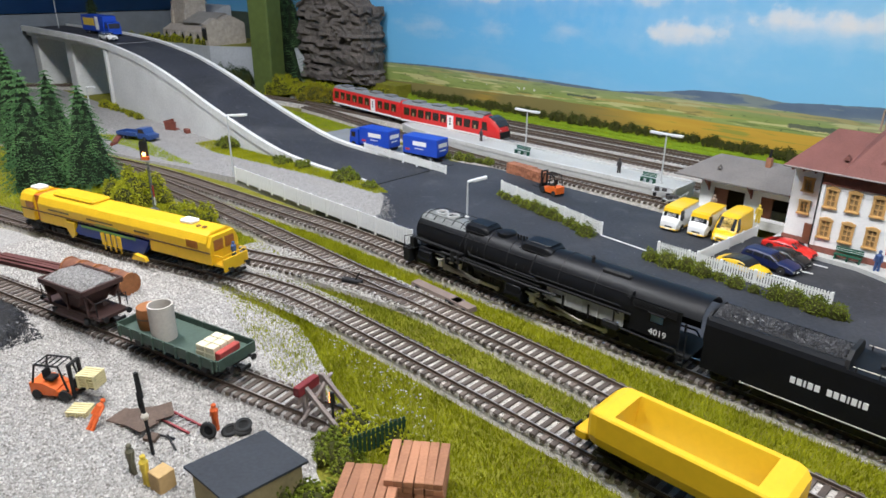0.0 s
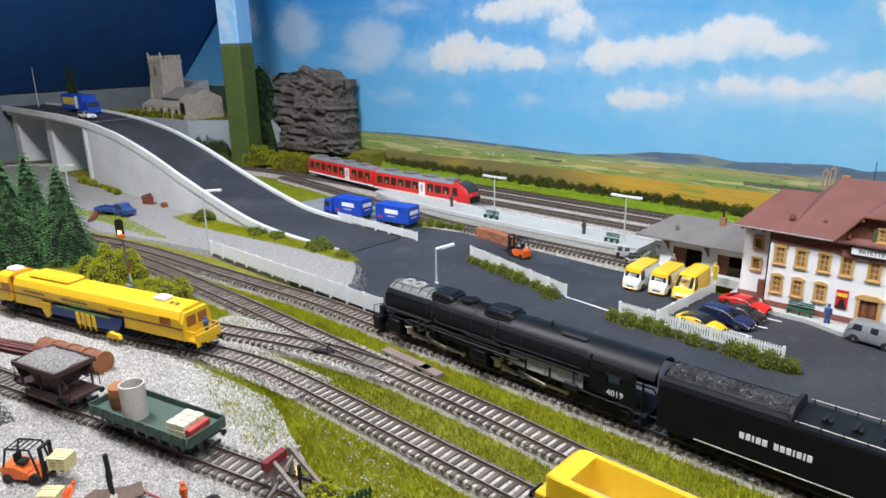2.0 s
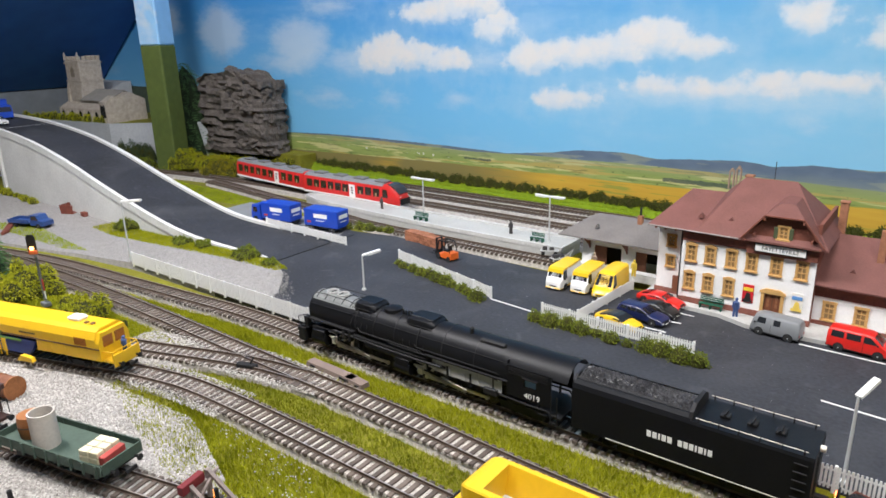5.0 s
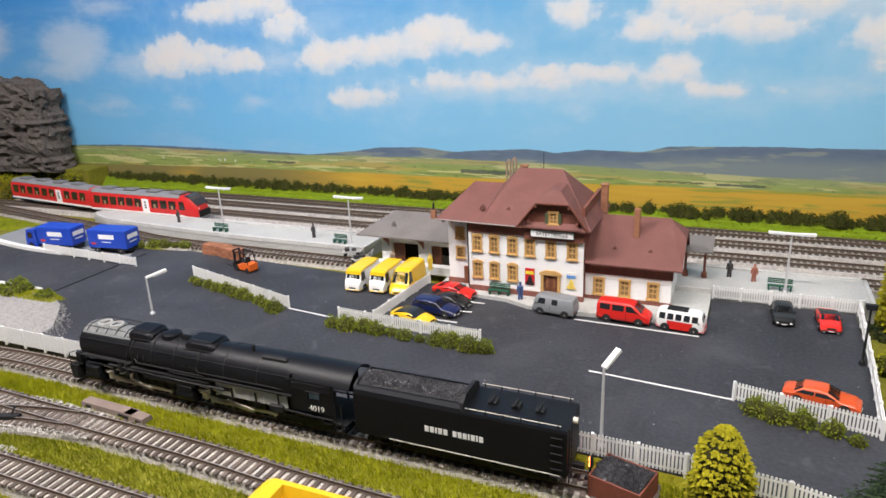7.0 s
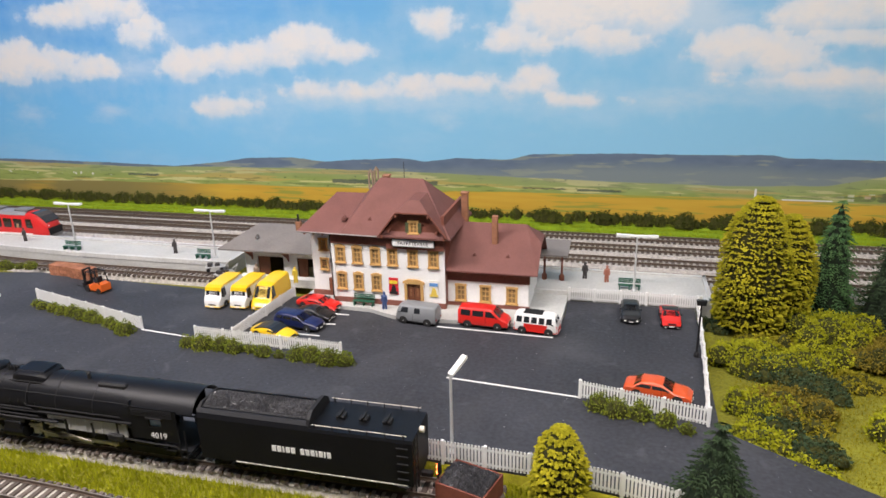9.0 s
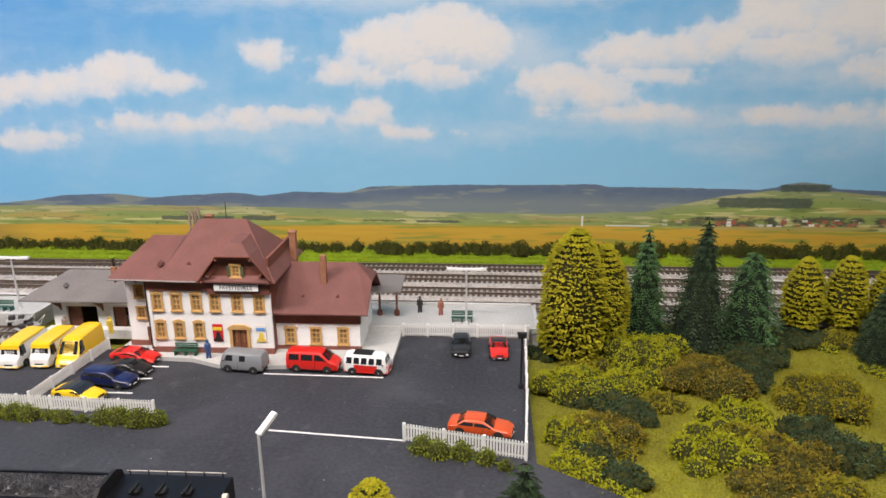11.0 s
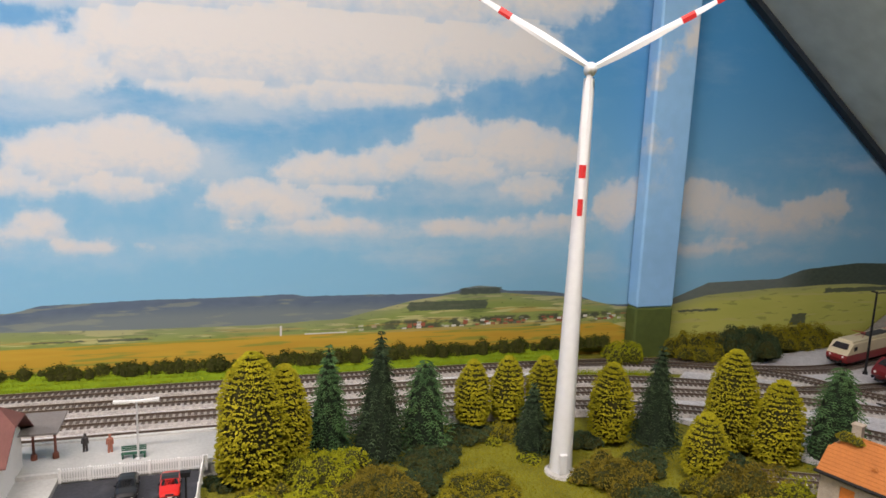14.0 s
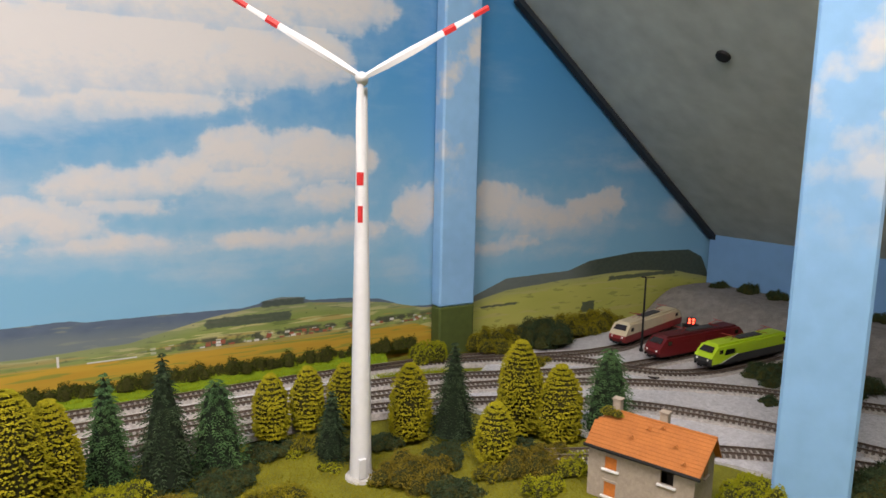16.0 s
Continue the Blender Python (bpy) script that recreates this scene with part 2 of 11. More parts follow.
M_ROOMWALL = mat("room_wall_paint", (0.55, 0.55, 0.52), 0.9, vary=0.06, scale=4)
M_SLOPE = mat("slope_panel", (0.46, 0.50, 0.46), 0.7, vary=0.2, scale=3, fine=8, bump=0.1)
M_NAVY = mat("navy_slope_paint", (0.022, 0.10, 0.32), 0.7, vary=0.2, scale=3, bump=0.1)
M_BLUEWALL = mat("blue_wall_paint", (0.17, 0.36, 0.62), 0.8, vary=0.08, scale=5, bump=0.1)
M_POSTBLUE = mat("post_blue_paint", (0.25, 0.50, 0.78), 0.7, vary=0.08, scale=8, bump=0.15)
M_POSTGREEN = mat("post_green_paint", (0.075, 0.105, 0.022), 0.8, vary=0.2, scale=12, bump=0.2)
M_SLOPESHADOW = mat("painted_shadow_strip", (0.02, 0.03, 0.04), 0.8, vary=0.2)

wall_box("wall_back", -2.6, 1.9, -1.3, -1.2, -0.9, 1.5, M_ROOMWALL, "plain pale wall of the attic room")
wall_box("wall_left", -2.75, -2.6, -1.2, 1.6, -0.9, 1.5, M_NAVY, "navy painted low side wall of the attic")
wall_box("wall_right", 1.9, 2.05, -1.2, 1.6, -0.9, 1.5, M_BLUEWALL, "blue painted low side wall of the attic")
wall_box("floor", -2.6, 1.9, -1.2, 1.6, -0.92, -0.9, mat("room_floor", (0.25, 0.2, 0.15), 0.6), "brown floor of the attic room", "floor")
solo("ceiling", Mesh().box(-1.6, 1.2, -1.2, 1.6, 1.30, 1.36), M_ROOMWALL, "flat pale ceiling between the roof slopes", "ceiling", "structure")
# the roof slopes down on both sides
SLOPE = 0.77
solo("slope_right", Mesh().prism([(1.68, 0.15), (0.18, 0.15 + 1.5 * SLOPE), (0.18, 0.20 + 1.5 * SLOPE), (1.95, 0.15 + 0.05 - 0.27 * SLOPE), (1.95, 0.15 - 0.27 * SLOPE)], -1.2, 1.062, "y"),
     M_SLOPE, "grey-beige sloping roof panel over the yard", "ceiling", "structure")
wall_box("knee_wall", 1.66, 1.675, -1.2, 1.06, -0.05, 0.17, M_BLUEWALL, "low blue painted knee wall behind the yard")
solo("slope_left", Mesh().prism([(-2.035, 0.160), (-0.50, 0.160 + 1.535 * 0.72), (-0.50, 0.22 + 1.535 * 0.72), (-2.10, 0.17)], -1.2, 1.046, "y"),
     M_NAVY, "dark navy painted sloping roof panel", "ceiling", "structure")
wall_box("knee_wall_left", -2.09, -2.04, -1.2, 1.04, -0.06, 0.158, mat("grey_felt_wall", (0.17, 0.19, 0.215), 0.9, vary=0.2, scale=6, bump=0.2), "low dark grey knee wall behind the bridge")
# Dark bar that paints the shadow where slope and backdrop meet.
wall_box("shadow_gap", 0, 0.80, -0.016, 0, -0.012, 0.014, M_SLOPESHADOW, "dark strip painted as the shadow along the roof slope", "trim").matrix_basis = pose(1.70, 1.061, 0.14, 0, 180 - math.degrees(math.atan(SLOPE)) * -1, 0) @ pose(0, 0, 0)
# Made-up fittings with glowing diffusers at the unseen lamps.
for lx, ly, lz in LAMPS:
    t = thing("unseen_ceiling_light", pose(lx, ly, lz), "added out-of-view white ceiling light fitting with a long diffuser", "ceiling light", "ceiling lights")
    part("frame", Mesh().bbox(-0.27, 0.27, -0.08, 0.08, 0.006, 0.03, 0.004), M_WHITE, t)
    part("diffuser", Mesh().bbox(-0.25, 0.25, -0.065, 0.065, 0.0, 0.006, 0.002), mat("lamp_diffuser", (1, 0.97, 0.92), 0.5, emit=4.0, vary=0.02, bump=0), t)


# ---- the printed landscape behind the layout ----
def backdrop_material():
    m = bpy.data.materials.new("printed_landscape")
    m.use_nodes = True
    n, l = m.node_tree.nodes, m.node_tree.links
    b = n["Principled BSDF"]
    b.inputs["Roughness"].default_value, b.inputs["Specular IOR Level"].default_value = 0.6, 0.2

    def math_(op, a, c=None, d=None, clamp=False):
        q = n.new("ShaderNodeMath")
        q.operation, q.use_clamp = op, clamp
        for i, s in enumerate((a, c, d)):
            if s is None:
                continue
            if isinstance(s, (int, float)):
                q.inputs[i].default_value = s
            else:
                l.new(s, q.inputs[i])
        return q.outputs[0]

    def step(v, lo, hi):
        q = n.new("ShaderNodeMapRange")
        q.interpolation_type = "SMOOTHSTEP"
        q.inputs["From Min"].default_value, q.inputs["From Max"].default_value = lo, hi
        l.new(v, q.inputs["Value"])
        return q.outputs[0]

    def mix(f, a, c):
        q = n.new("ShaderNodeMix")
        q.data_type = "RGBA"
        l.new(f, q.inputs[0])
        for i, s in ((6, a), (7, c)):
            if isinstance(s, tuple):
                q.inputs[i].default_value = (*s, 1)
            else:
                l.new(s, q.inputs[i])
        return q.outputs[2]

    def field_(name):
        q = n.new("ShaderNodeAttribute")
        q.attribute_name = name
        return q.outputs["Fac"]

    uv = n.new("ShaderNodeUVMap")
    sep = n.new("ShaderNodeSeparateXYZ")
    l.new(uv.outputs[0], sep.inputs[0])
    X, Z = sep.outputs[0], sep.outputs[1]

    def noise_(scale, detail=3.0, sx=1.0, sz=1.0, rough=0.5, off=0.0):
        mp = n.new("ShaderNodeMapping")
        mp.inputs["Scale"].default_value = (sx, sz, 1)
        mp.inputs["Location"].default_value = (off, off, 0)
        l.new(uv.outputs[0], mp.inputs["Vector"])
        q = n.new("ShaderNodeTexNoise")
        q.inputs["Scale"].default_value, q.inputs["Detail"].default_value, q.inputs["Roughness"].default_value = scale, detail, rough
        l.new(mp.outputs[0], q.inputs["Vector"])
        return q.outputs["Fac"]

    # sky: paler towards the horizon
    sky = mix(step(Z, 0.09, 0.55), (0.212, 0.468, 0.655), (0.056, 0.272, 0.545))
    sky = mix(step(X, 0.1, -0.9), sky, mix(step(Z, 0.08, 0.45), (0.150, 0.42, 0.67), (0.036, 0.222, 0.545)))
    # clouds: crisp lumpy tops, undersides that thin out into the blue
    lump = math_("SUBTRACT", noise_(30, 4, rough=0.5), 0.5)
    fine = math_("SUBTRACT", noise_(85, 4, 0.8, 1.3, rough=0.6, off=3.0), 0.5)
    wob = math_("ADD", math_("ADD", math_("MULTIPLY", lump, 0.040), math_("MULTIPLY", fine, 0.006)), 0.0045)
    edge = math_("ADD", field_("cloud_edge"), wob)
    under = field_("cloud_height")
    body = math_("MULTIPLY", step(edge, -0.0035, 0.0095), math_("ADD", math_("MULTIPLY", step(math_("ADD", under, math_("MULTIPLY", lump, 1.6)), -1.0, -0.1), 0.40), 0.60))
    veil = math_("ADD", field_("veil_edge"), math_("MULTIPLY", math_("SUBTRACT", noise_(20, 6, 0.7, 1.6, rough=0.65, off=5.0), 0.5), 0.060))
    veil = math_("MULTIPLY", step(veil, -0.016, 0.026), 0.55)
    haze = math_("MULTIPLY", step(noise_(5.0, 6, 0.6, 1.8, rough=0.6, off=7.0), 0.47, 0.75), 0.30)
    mist = math_("MULTIPLY", step(math_("ADD", edge, math_("MULTIPLY", lump, 0.05)), -0.045, 0.01), 0.22)
    white = mix(step(math_("ADD", edge, math_("MULTIPLY", lump, 0.05)), 0.0, 0.030), (0.52, 0.58, 0.63), (0.60, 0.60, 0.595))
    white = mix(math_("MULTIPLY", step(math_("ADD", under, math_("MULTIPLY", fine, 2.2)), 0.15, -0.85), 0.50), white, (0.43, 0.53, 0.615))
    sky = mix(haze, sky, (0.40, 0.545, 0.66))
    sky = mix(mist, sky, (0.45, 0.565, 0.64))
    sky = mix(veil, sky, (0.52, 0.59, 0.64))
    sky = mix(body, sky, white)
    # far hills
    ripple = math_("MULTIPLY", math_("SUBTRACT", noise_(60, 4, 1.0, 0.0, 0.5), 0.5), 0.0035)
    depth = math_("SUBTRACT", math_("ADD", field_("far_ridge"), ripple), Z)
    hazy = mix(noise_(40, 5, 1, 2.5), (0.074, 0.112, 0.168), (0.128, 0.172, 0.232))
    hazy = mix(step(depth, 0.008, 0.030), hazy, (0.165, 0.205, 0.215))
    hazy = mix(math_("MULTIPLY", step(noise_(12, 4, 1, 7, off=4.0), 0.54, 0.62), 0.55), hazy, (0.25, 0.28, 0.22))
    wooded = mix(noise_(110, 3, 1, 1.5), (0.040, 0.060, 0.048), (0.095, 0.120, 0.090))
    brow = mix(noise_(60, 4, 1, 2.0, off=3.0), (0.115, 0.145, 0.14), (0.175, 0.205, 0.175))
    hazy = mix(step(X, 0.93, 1.02), hazy, mix(step(X, 1.22, 1.32), brow, wooded))
    hazy = mix(step(X, -1.30, -1.45), hazy, wooded)
    col = mix(step(depth, 0.0, 0.0012), sky, hazy)
    # green slopes: strips of field with thin hedgerows between
    g1 = math_("ADD", field_("near_ridge"), math_("MULTIPLY", math_("SUBTRACT", noise_(16, 4, 1, 0, off=2.0), 0.5), 0.004))
    green = mix(noise_(10, 4, 1, 7), (0.150, 0.220, 0.045), (0.31, 0.37, 0.12))
    green = mix(step(noise_(7, 3, 1, 13, off=11.0), 0.52, 0.57), green, (0.47, 0.45, 0.20))
    green = mix(math_("MULTIPLY", step(noise_(5, 3, 1, 20, off=21.0), 0.56, 0.60), 0.8), green, (0.40, 0.30, 0.085))
    green = mix(math_("MULTIPLY", step(noise_(20, 5, 1, 9, off=5.0), 0.57, 0.62), 0.45), green, (0.050, 0.080, 0.034))
    green = mix(math_("MULTIPLY", step(noise_(120, 3, 1, 1.4, off=8.0), 0.66, 0.70), 0.7), green, (0.040, 0.060, 0.026))
    meadow = mix(noise_(5, 3, 1, 3, off=31.0), (0.36, 0.40, 0.075), (0.58, 0.57, 0.16))
    meadow = mix(math_("MULTIPLY", step(noise_(26, 4, 1, 5, off=6.0), 0.60, 0.64), 0.5), meadow, (0.18, 0.21, 0.06))
    meadow = mix(math_("MULTIPLY", step(noise_(9, 3, 1, 11, off=17.0), 0.58, 0.63), 0.5), meadow, (0.52, 0.48, 0.20))
    green = mix(step(X, 0.93, 1.03), green, meadow)
    low = math_("SUBTRACT", g1, Z)
    green = mix(math_("MULTIPLY", step(low, 0.022, 0.0), 0.45), green, (0.235, 0.265, 0.185))
    col = mix(step(low, 0.0, 0.0015), col, green)

    def patch(x0, x1, z0, z1, soft=0.004):
        wx = math_("ADD", X, math_("MULTIPLY", fine, 0.02))
        wz = math_("ADD", Z, math_("MULTIPLY", fine, 0.007))
        return math_("MULTIPLY", math_("MULTIPLY", step(wx, x0, x0 + soft), step(wx, x1, x1 - soft)), math_("MULTIPLY", step(wz, z0, z0 + 0.0015), step(wz, z1, z1 - 0.0015)))

    # woods on the hill beyond the village and single copses in the plain
    for x0, x1, z0, z1 in ((0.505, 0.640, 0.076, 0.092), (0.590, 0.664, 0.100, 0.112), (-0.330, -0.215, 0.050, 0.0585), (-0.205, -0.150, 0.051, 0.0590), (-0.72, -0.655, 0.052, 0.0575), (0.06, 0.13, 0.0495, 0.0545), (-0.02, 0.05, 0.051, 0.0545), (1.270, 1.310, 0.016, 0.040), (1.345, 1.560, 0.078, 0.088), (1.01, 1.10, 0.052, 0.058)):
        col = mix(math_("MULTIPLY", patch(x0, x1, z0, z1), 0.9), col, wooded)
    # village along the foot of the hills
    inv = math_("MULTIPLY", math_("MULTIPLY", step(X, 0.38, 0.50), step(X, 0.98, 0.84)), math_("MULTIPLY", step(Z, 0.0475, 0.0495), step(Z, 0.0655, 0.0605)))
    col = mix(math_("MULTIPLY", inv, step(noise_(45, 3, 1, 1.6, off=1.0), 0.40, 0.55)), col, mix(noise_(120, 3), (0.030, 0.045, 0.025), (0.12, 0.13, 0.08)))
    cell = n.new("ShaderNodeTexVoronoi")
    cell.inputs["Scale"].default_value, cell.inputs["Randomness"].default_value = 1.0, 0.85
    cell.distance = "CHEBYCHEV"
    mp = n.new("ShaderNodeMapping")
    mp.inputs["Scale"].default_value = (85, 170, 1)
    l.new(uv.outputs[0], mp.inputs["Vector"])
    l.new(mp.outputs[0], cell.inputs["Vector"])
    house = math_("MULTIPLY", step(cell.outputs["Distance"], 0.36, 0.30), math_("MULTIPLY", inv, step(noise_(20, 2, 1, 1, off=6.0), 0.44, 0.52)))
    house = math_("MULTIPLY", house, step(Z, 0.0600, 0.0580))
    pick = n.new("ShaderNodeSeparateColor")
    l.new(cell.outputs["Color"], pick.inputs[0])
    col = mix(house, col, mix(step(pick.outputs[0], 0.45, 0.5), (0.33, 0.10, 0.06), (0.68, 0.66, 0.62)))
    far = math_("MULTIPLY", math_("MULTIPLY", step(X, -1.05, -0.95), step(X, -0.72, -0.8)), math_("MULTIPLY", step(Z, 0.050, 0.052), step(Z, 0.058, 0.056)))
    col = mix(math_("MULTIPLY", far, step(noise_(120, 2, 1, 1, off=3.0), 0.60, 0.64)), col, (0.60, 0.58, 0.54))
    # ripe fields in front
    # a tall white tower and a long shed in the plain
    for x0, x1, z0, z1 in ((0.3085, 0.3125, 0.046, 0.0625), (0.345, 0.41, 0.0468, 0.0492)):
        box_ = math_("MULTIPLY", math_("MULTIPLY", step(X, x0, x0 + 0.001), step(X, x1, x1 - 0.001)), math_("MULTIPLY", step(Z, z0, z0 + 0.0006), step(Z, z1, z1 - 0.0006)))
        col = mix(box_, col, (0.62, 0.61, 0.58))
    f1 = math_("ADD", field_("field_line"), math_("MULTIPLY", math_("SUBTRACT", noise_(9, 3, 1, 0, off=9.0), 0.5), 0.003))
    ochre = mix(noise_(8, 5, 1, 14), (0.43, 0.235, 0.028), (0.58, 0.40, 0.055))
    ochre = mix(math_("MULTIPLY", step(noise_(9, 3, 1, 16, off=4.0), 0.54, 0.60), 0.8), ochre, (0.22, 0.27, 0.05))
    ochre = mix(math_("MULTIPLY", step(X, -0.45, -0.75), step(noise_(3, 3, 1, 6, off=14.0), 0.35, 0.5)), ochre, (0.20, 0.17, 0.06))
    col = mix(step(math_("SUBTRACT", f1, Z), 0.0, 0.0015), col, ochre)
    l.new(col, b.inputs["Base Color"])
    return m


def clouds():
    """The printed clouds as heaps of rounded puffs: middle, height, half width, half height; faint ones form the veils."""
    solid, faint = [], []
    heaps = (
        ((-0.92, 0.238, 0.066, 0.036), (-0.85, 0.243, 0.071, 0.026), (-0.751, 0.233, 0.052, 0.020), (-0.905, 0.262, 0.035, 0.022)),
        ((-0.77, 0.322, 0.085, 0.024), (-0.70, 0.330, 0.060, 0.022)), ((-0.648, 0.285, 0.036, 0.020), (-0.632, 0.298, 0.024, 0.014)),
        ((-0.573, 0.236, 0.052, 0.027), (-0.50, 0.246, 0.065, 0.020), (-0.43, 0.252, 0.060, 0.022), (-0.357, 0.268, 0.050, 0.030), (-0.291, 0.254, 0.036, 0.016)),
        ((-0.52, 0.170, 0.048, 0.013), (-0.485, 0.176, 0.034, 0.013)), ((-0.361, 0.200, 0.028, 0.015), (-0.26, 0.194, 0.090, 0.010)),
        ((-0.114, 0.206, 0.052, 0.012), (-0.19, 0.203, 0.034, 0.012)), ((-0.153, 0.292, 0.031, 0.019), (-0.135, 0.302, 0.024, 0.012)),
        ((0.03, 0.300, 0.066, 0.042), (0.10, 0.312, 0.070, 0.048), (0.145, 0.305, 0.055, 0.042), (-0.028, 0.268, 0.055, 0.020), (0.085, 0.270, 0.064, 0.024)),
        ((-0.013, 0.203, 0.030, 0.014), (0.006, 0.214, 0.022, 0.018)), ((0.055, 0.183, 0.040, 0.009),),
        ((-0.01, 0.418, 0.106, 0.046), (0.174, 0.458, 0.133, 0.066), (0.323, 0.462, 0.150, 0.074), (0.443, 0.470, 0.130, 0.076), (0.581, 0.478, 0.082, 0.052), (0.672, 0.482, 0.075, 0.050)),
        ((0.40, 0.412, 0.150, 0.030), (0.25, 0.405, 0.120, 0.024), (0.10, 0.54, 0.30, 0.06), (0.45, 0.56, 0.24, 0.07), (0.70, 0.57, 0.12, 0.05)),
        ((0.356, 0.294, 0.050, 0.026), (0.425, 0.294, 0.060, 0.024), (0.482, 0.308, 0.046, 0.028), (0.561, 0.338, 0.060, 0.042), (0.581, 0.300, 0.090, 0.028), (0.673, 0.334, 0.080, 0.046), (0.732, 0.326, 0.054, 0.034)),
        ((0.706, 0.272, 0.045, 0.024), (0.268, 0.250, 0.060, 0.030), (0.323, 0.238, 0.045, 0.027), (0.397, 0.262, 0.046, 0.013), (0.39, 0.210, 0.090, 0.012)),
        ((0.614, 0.206, 0.085, 0.014), (0.741, 0.214, 0.056, 0.015)),
        ((0.863, 0.240, 0.040, 0.045), (0.885, 0.262, 0.026, 0.030)),
        ((1.044, 0.243, 0.062, 0.044), (1.03, 0.268, 0.034, 0.022), (1.121, 0.228, 0.070, 0.036), (1.20, 0.214, 0.080, 0.026), (1.271, 0.228, 0.062, 0.032), (1.335, 0.244, 0.050, 0.030)),
        ((1.025, 0.168, 0.058, 0.011), (1.09, 0.172, 0.040, 0.008)),
    )
    for heap in heaps:
        solid += heap
    faint += [(-1.16, 0.270, 0.100, 0.055), (-1.20, 0.227, 0.090, 0.022), (-1.06, 0.345, 0.065, 0.020), (-1.432, 0.300, 0.090, 0.062), (-1.639, 0.333, 0.050, 0.040), (-1.00, 0.235, 0.08, 0.020)]
    faint += [(-0.737, 0.165, 0.026, 0.011), (-0.899, 0.157, 0.028, 0.011), (-1.089, 0.155, 0.050, 0.012), (-0.66, 0.235, 0.06, 0.012), (-0.27, 0.186, 0.14, 0.012), (0.219, 0.298, 0.050, 0.034)]
    faint += [(0.207, 0.181, 0.045, 0.010), (-0.138, 0.157, 0.016, 0.008), (-0.102, 0.368, 0.190, 0.014), (0.02, 0.374, 0.090, 0.024), (0.26, 0.376, 0.110, 0.024), (0.22, 0.186, 0.050, 0.009)]
    faint += [(0.522, 0.162, 0.050, 0.009), (0.654, 0.165, 0.034, 0.008), (0.84, 0.142, 0.045, 0.013), (1.22, 0.157, 0.062, 0.011), (1.40, 0.329, 0.085, 0.014), (1.547, 0.224, 0.048, 0.028)]
    faint += [(0.68, 0.205, 0.13, 0.020), (0.42, 0.205, 0.14, 0.020), (1.2, 0.195, 0.15, 0.018), (0.62, 0.265, 0.12, 0.022)]
    return solid, faint


# outlines of the printed land, as width along the print and height
FAR_RIDGE = [(-2.1, 0.16), (-1.70, 0.16), (-1.35, 0.070), (-1.23, 0.071), (-1.09, 0.076), (-0.96, 0.077), (-0.75, 0.075), (-0.62, 0.072), (-0.53, 0.081), (-0.48, 0.089), (-0.40, 0.092), (-0.34, 0.086), (-0.31, 0.089), (-0.21, 0.095), (-0.17, 0.090), (-0.12, 0.097), (-0.04, 0.096), (-0.005, 0.1055),
             (0.06, 0.107), (0.12, 0.109), (0.22, 0.109), (0.328, 0.111), (0.345, 0.107), (0.45, 0.1065), (0.56, 0.104), (0.582, 0.107), (0.60, 0.113), (0.62, 0.1155), (0.655, 0.113), (0.669, 0.106), (0.74, 0.103), (0.80, 0.095), (0.846, 0.078), (0.89, 0.074), (0.992, 0.078), (1.072, 0.107), (1.16, 0.109), (1.23, 0.110), (1.29, 0.127), (1.42, 0.137), (1.60, 0.132), (1.65, 0.111), (1.68, 0.06)]
NEAR_RIDGE = [(-2.1, 0.05), (-1.23, 0.0705), (-1.06, 0.073), (-0.89, 0.0715), (-0.70, 0.069), (-0.54, 0.073), (-0.36, 0.0745), (-0.17, 0.073), (0.0, 0.0695), (0.12, 0.067), (0.29, 0.066), (0.40, 0.070), (0.45, 0.081), (0.505, 0.093), (0.58, 0.1035), (0.67, 0.1025), (0.80, 0.090), (0.88, 0.072), (0.993, 0.068), (1.074, 0.084), (1.20, 0.091), (1.33, 0.095), (1.42, 0.096), (1.56, 0.085), (1.67, 0.062)]
FIELD_LINE = [(-2.1, -0.05), (-1.30, 0.030), (-0.97, 0.037), (-0.80, 0.041), (-0.62, 0.042), (-0.41, 0.043), (-0.05, 0.046), (0.20, 0.048), (0.37, 0.047), (0.60, 0.043), (0.87, 0.043), (1.0, 0.0), (1.8, -0.05)]
M_BACKDROP = backdrop_material()


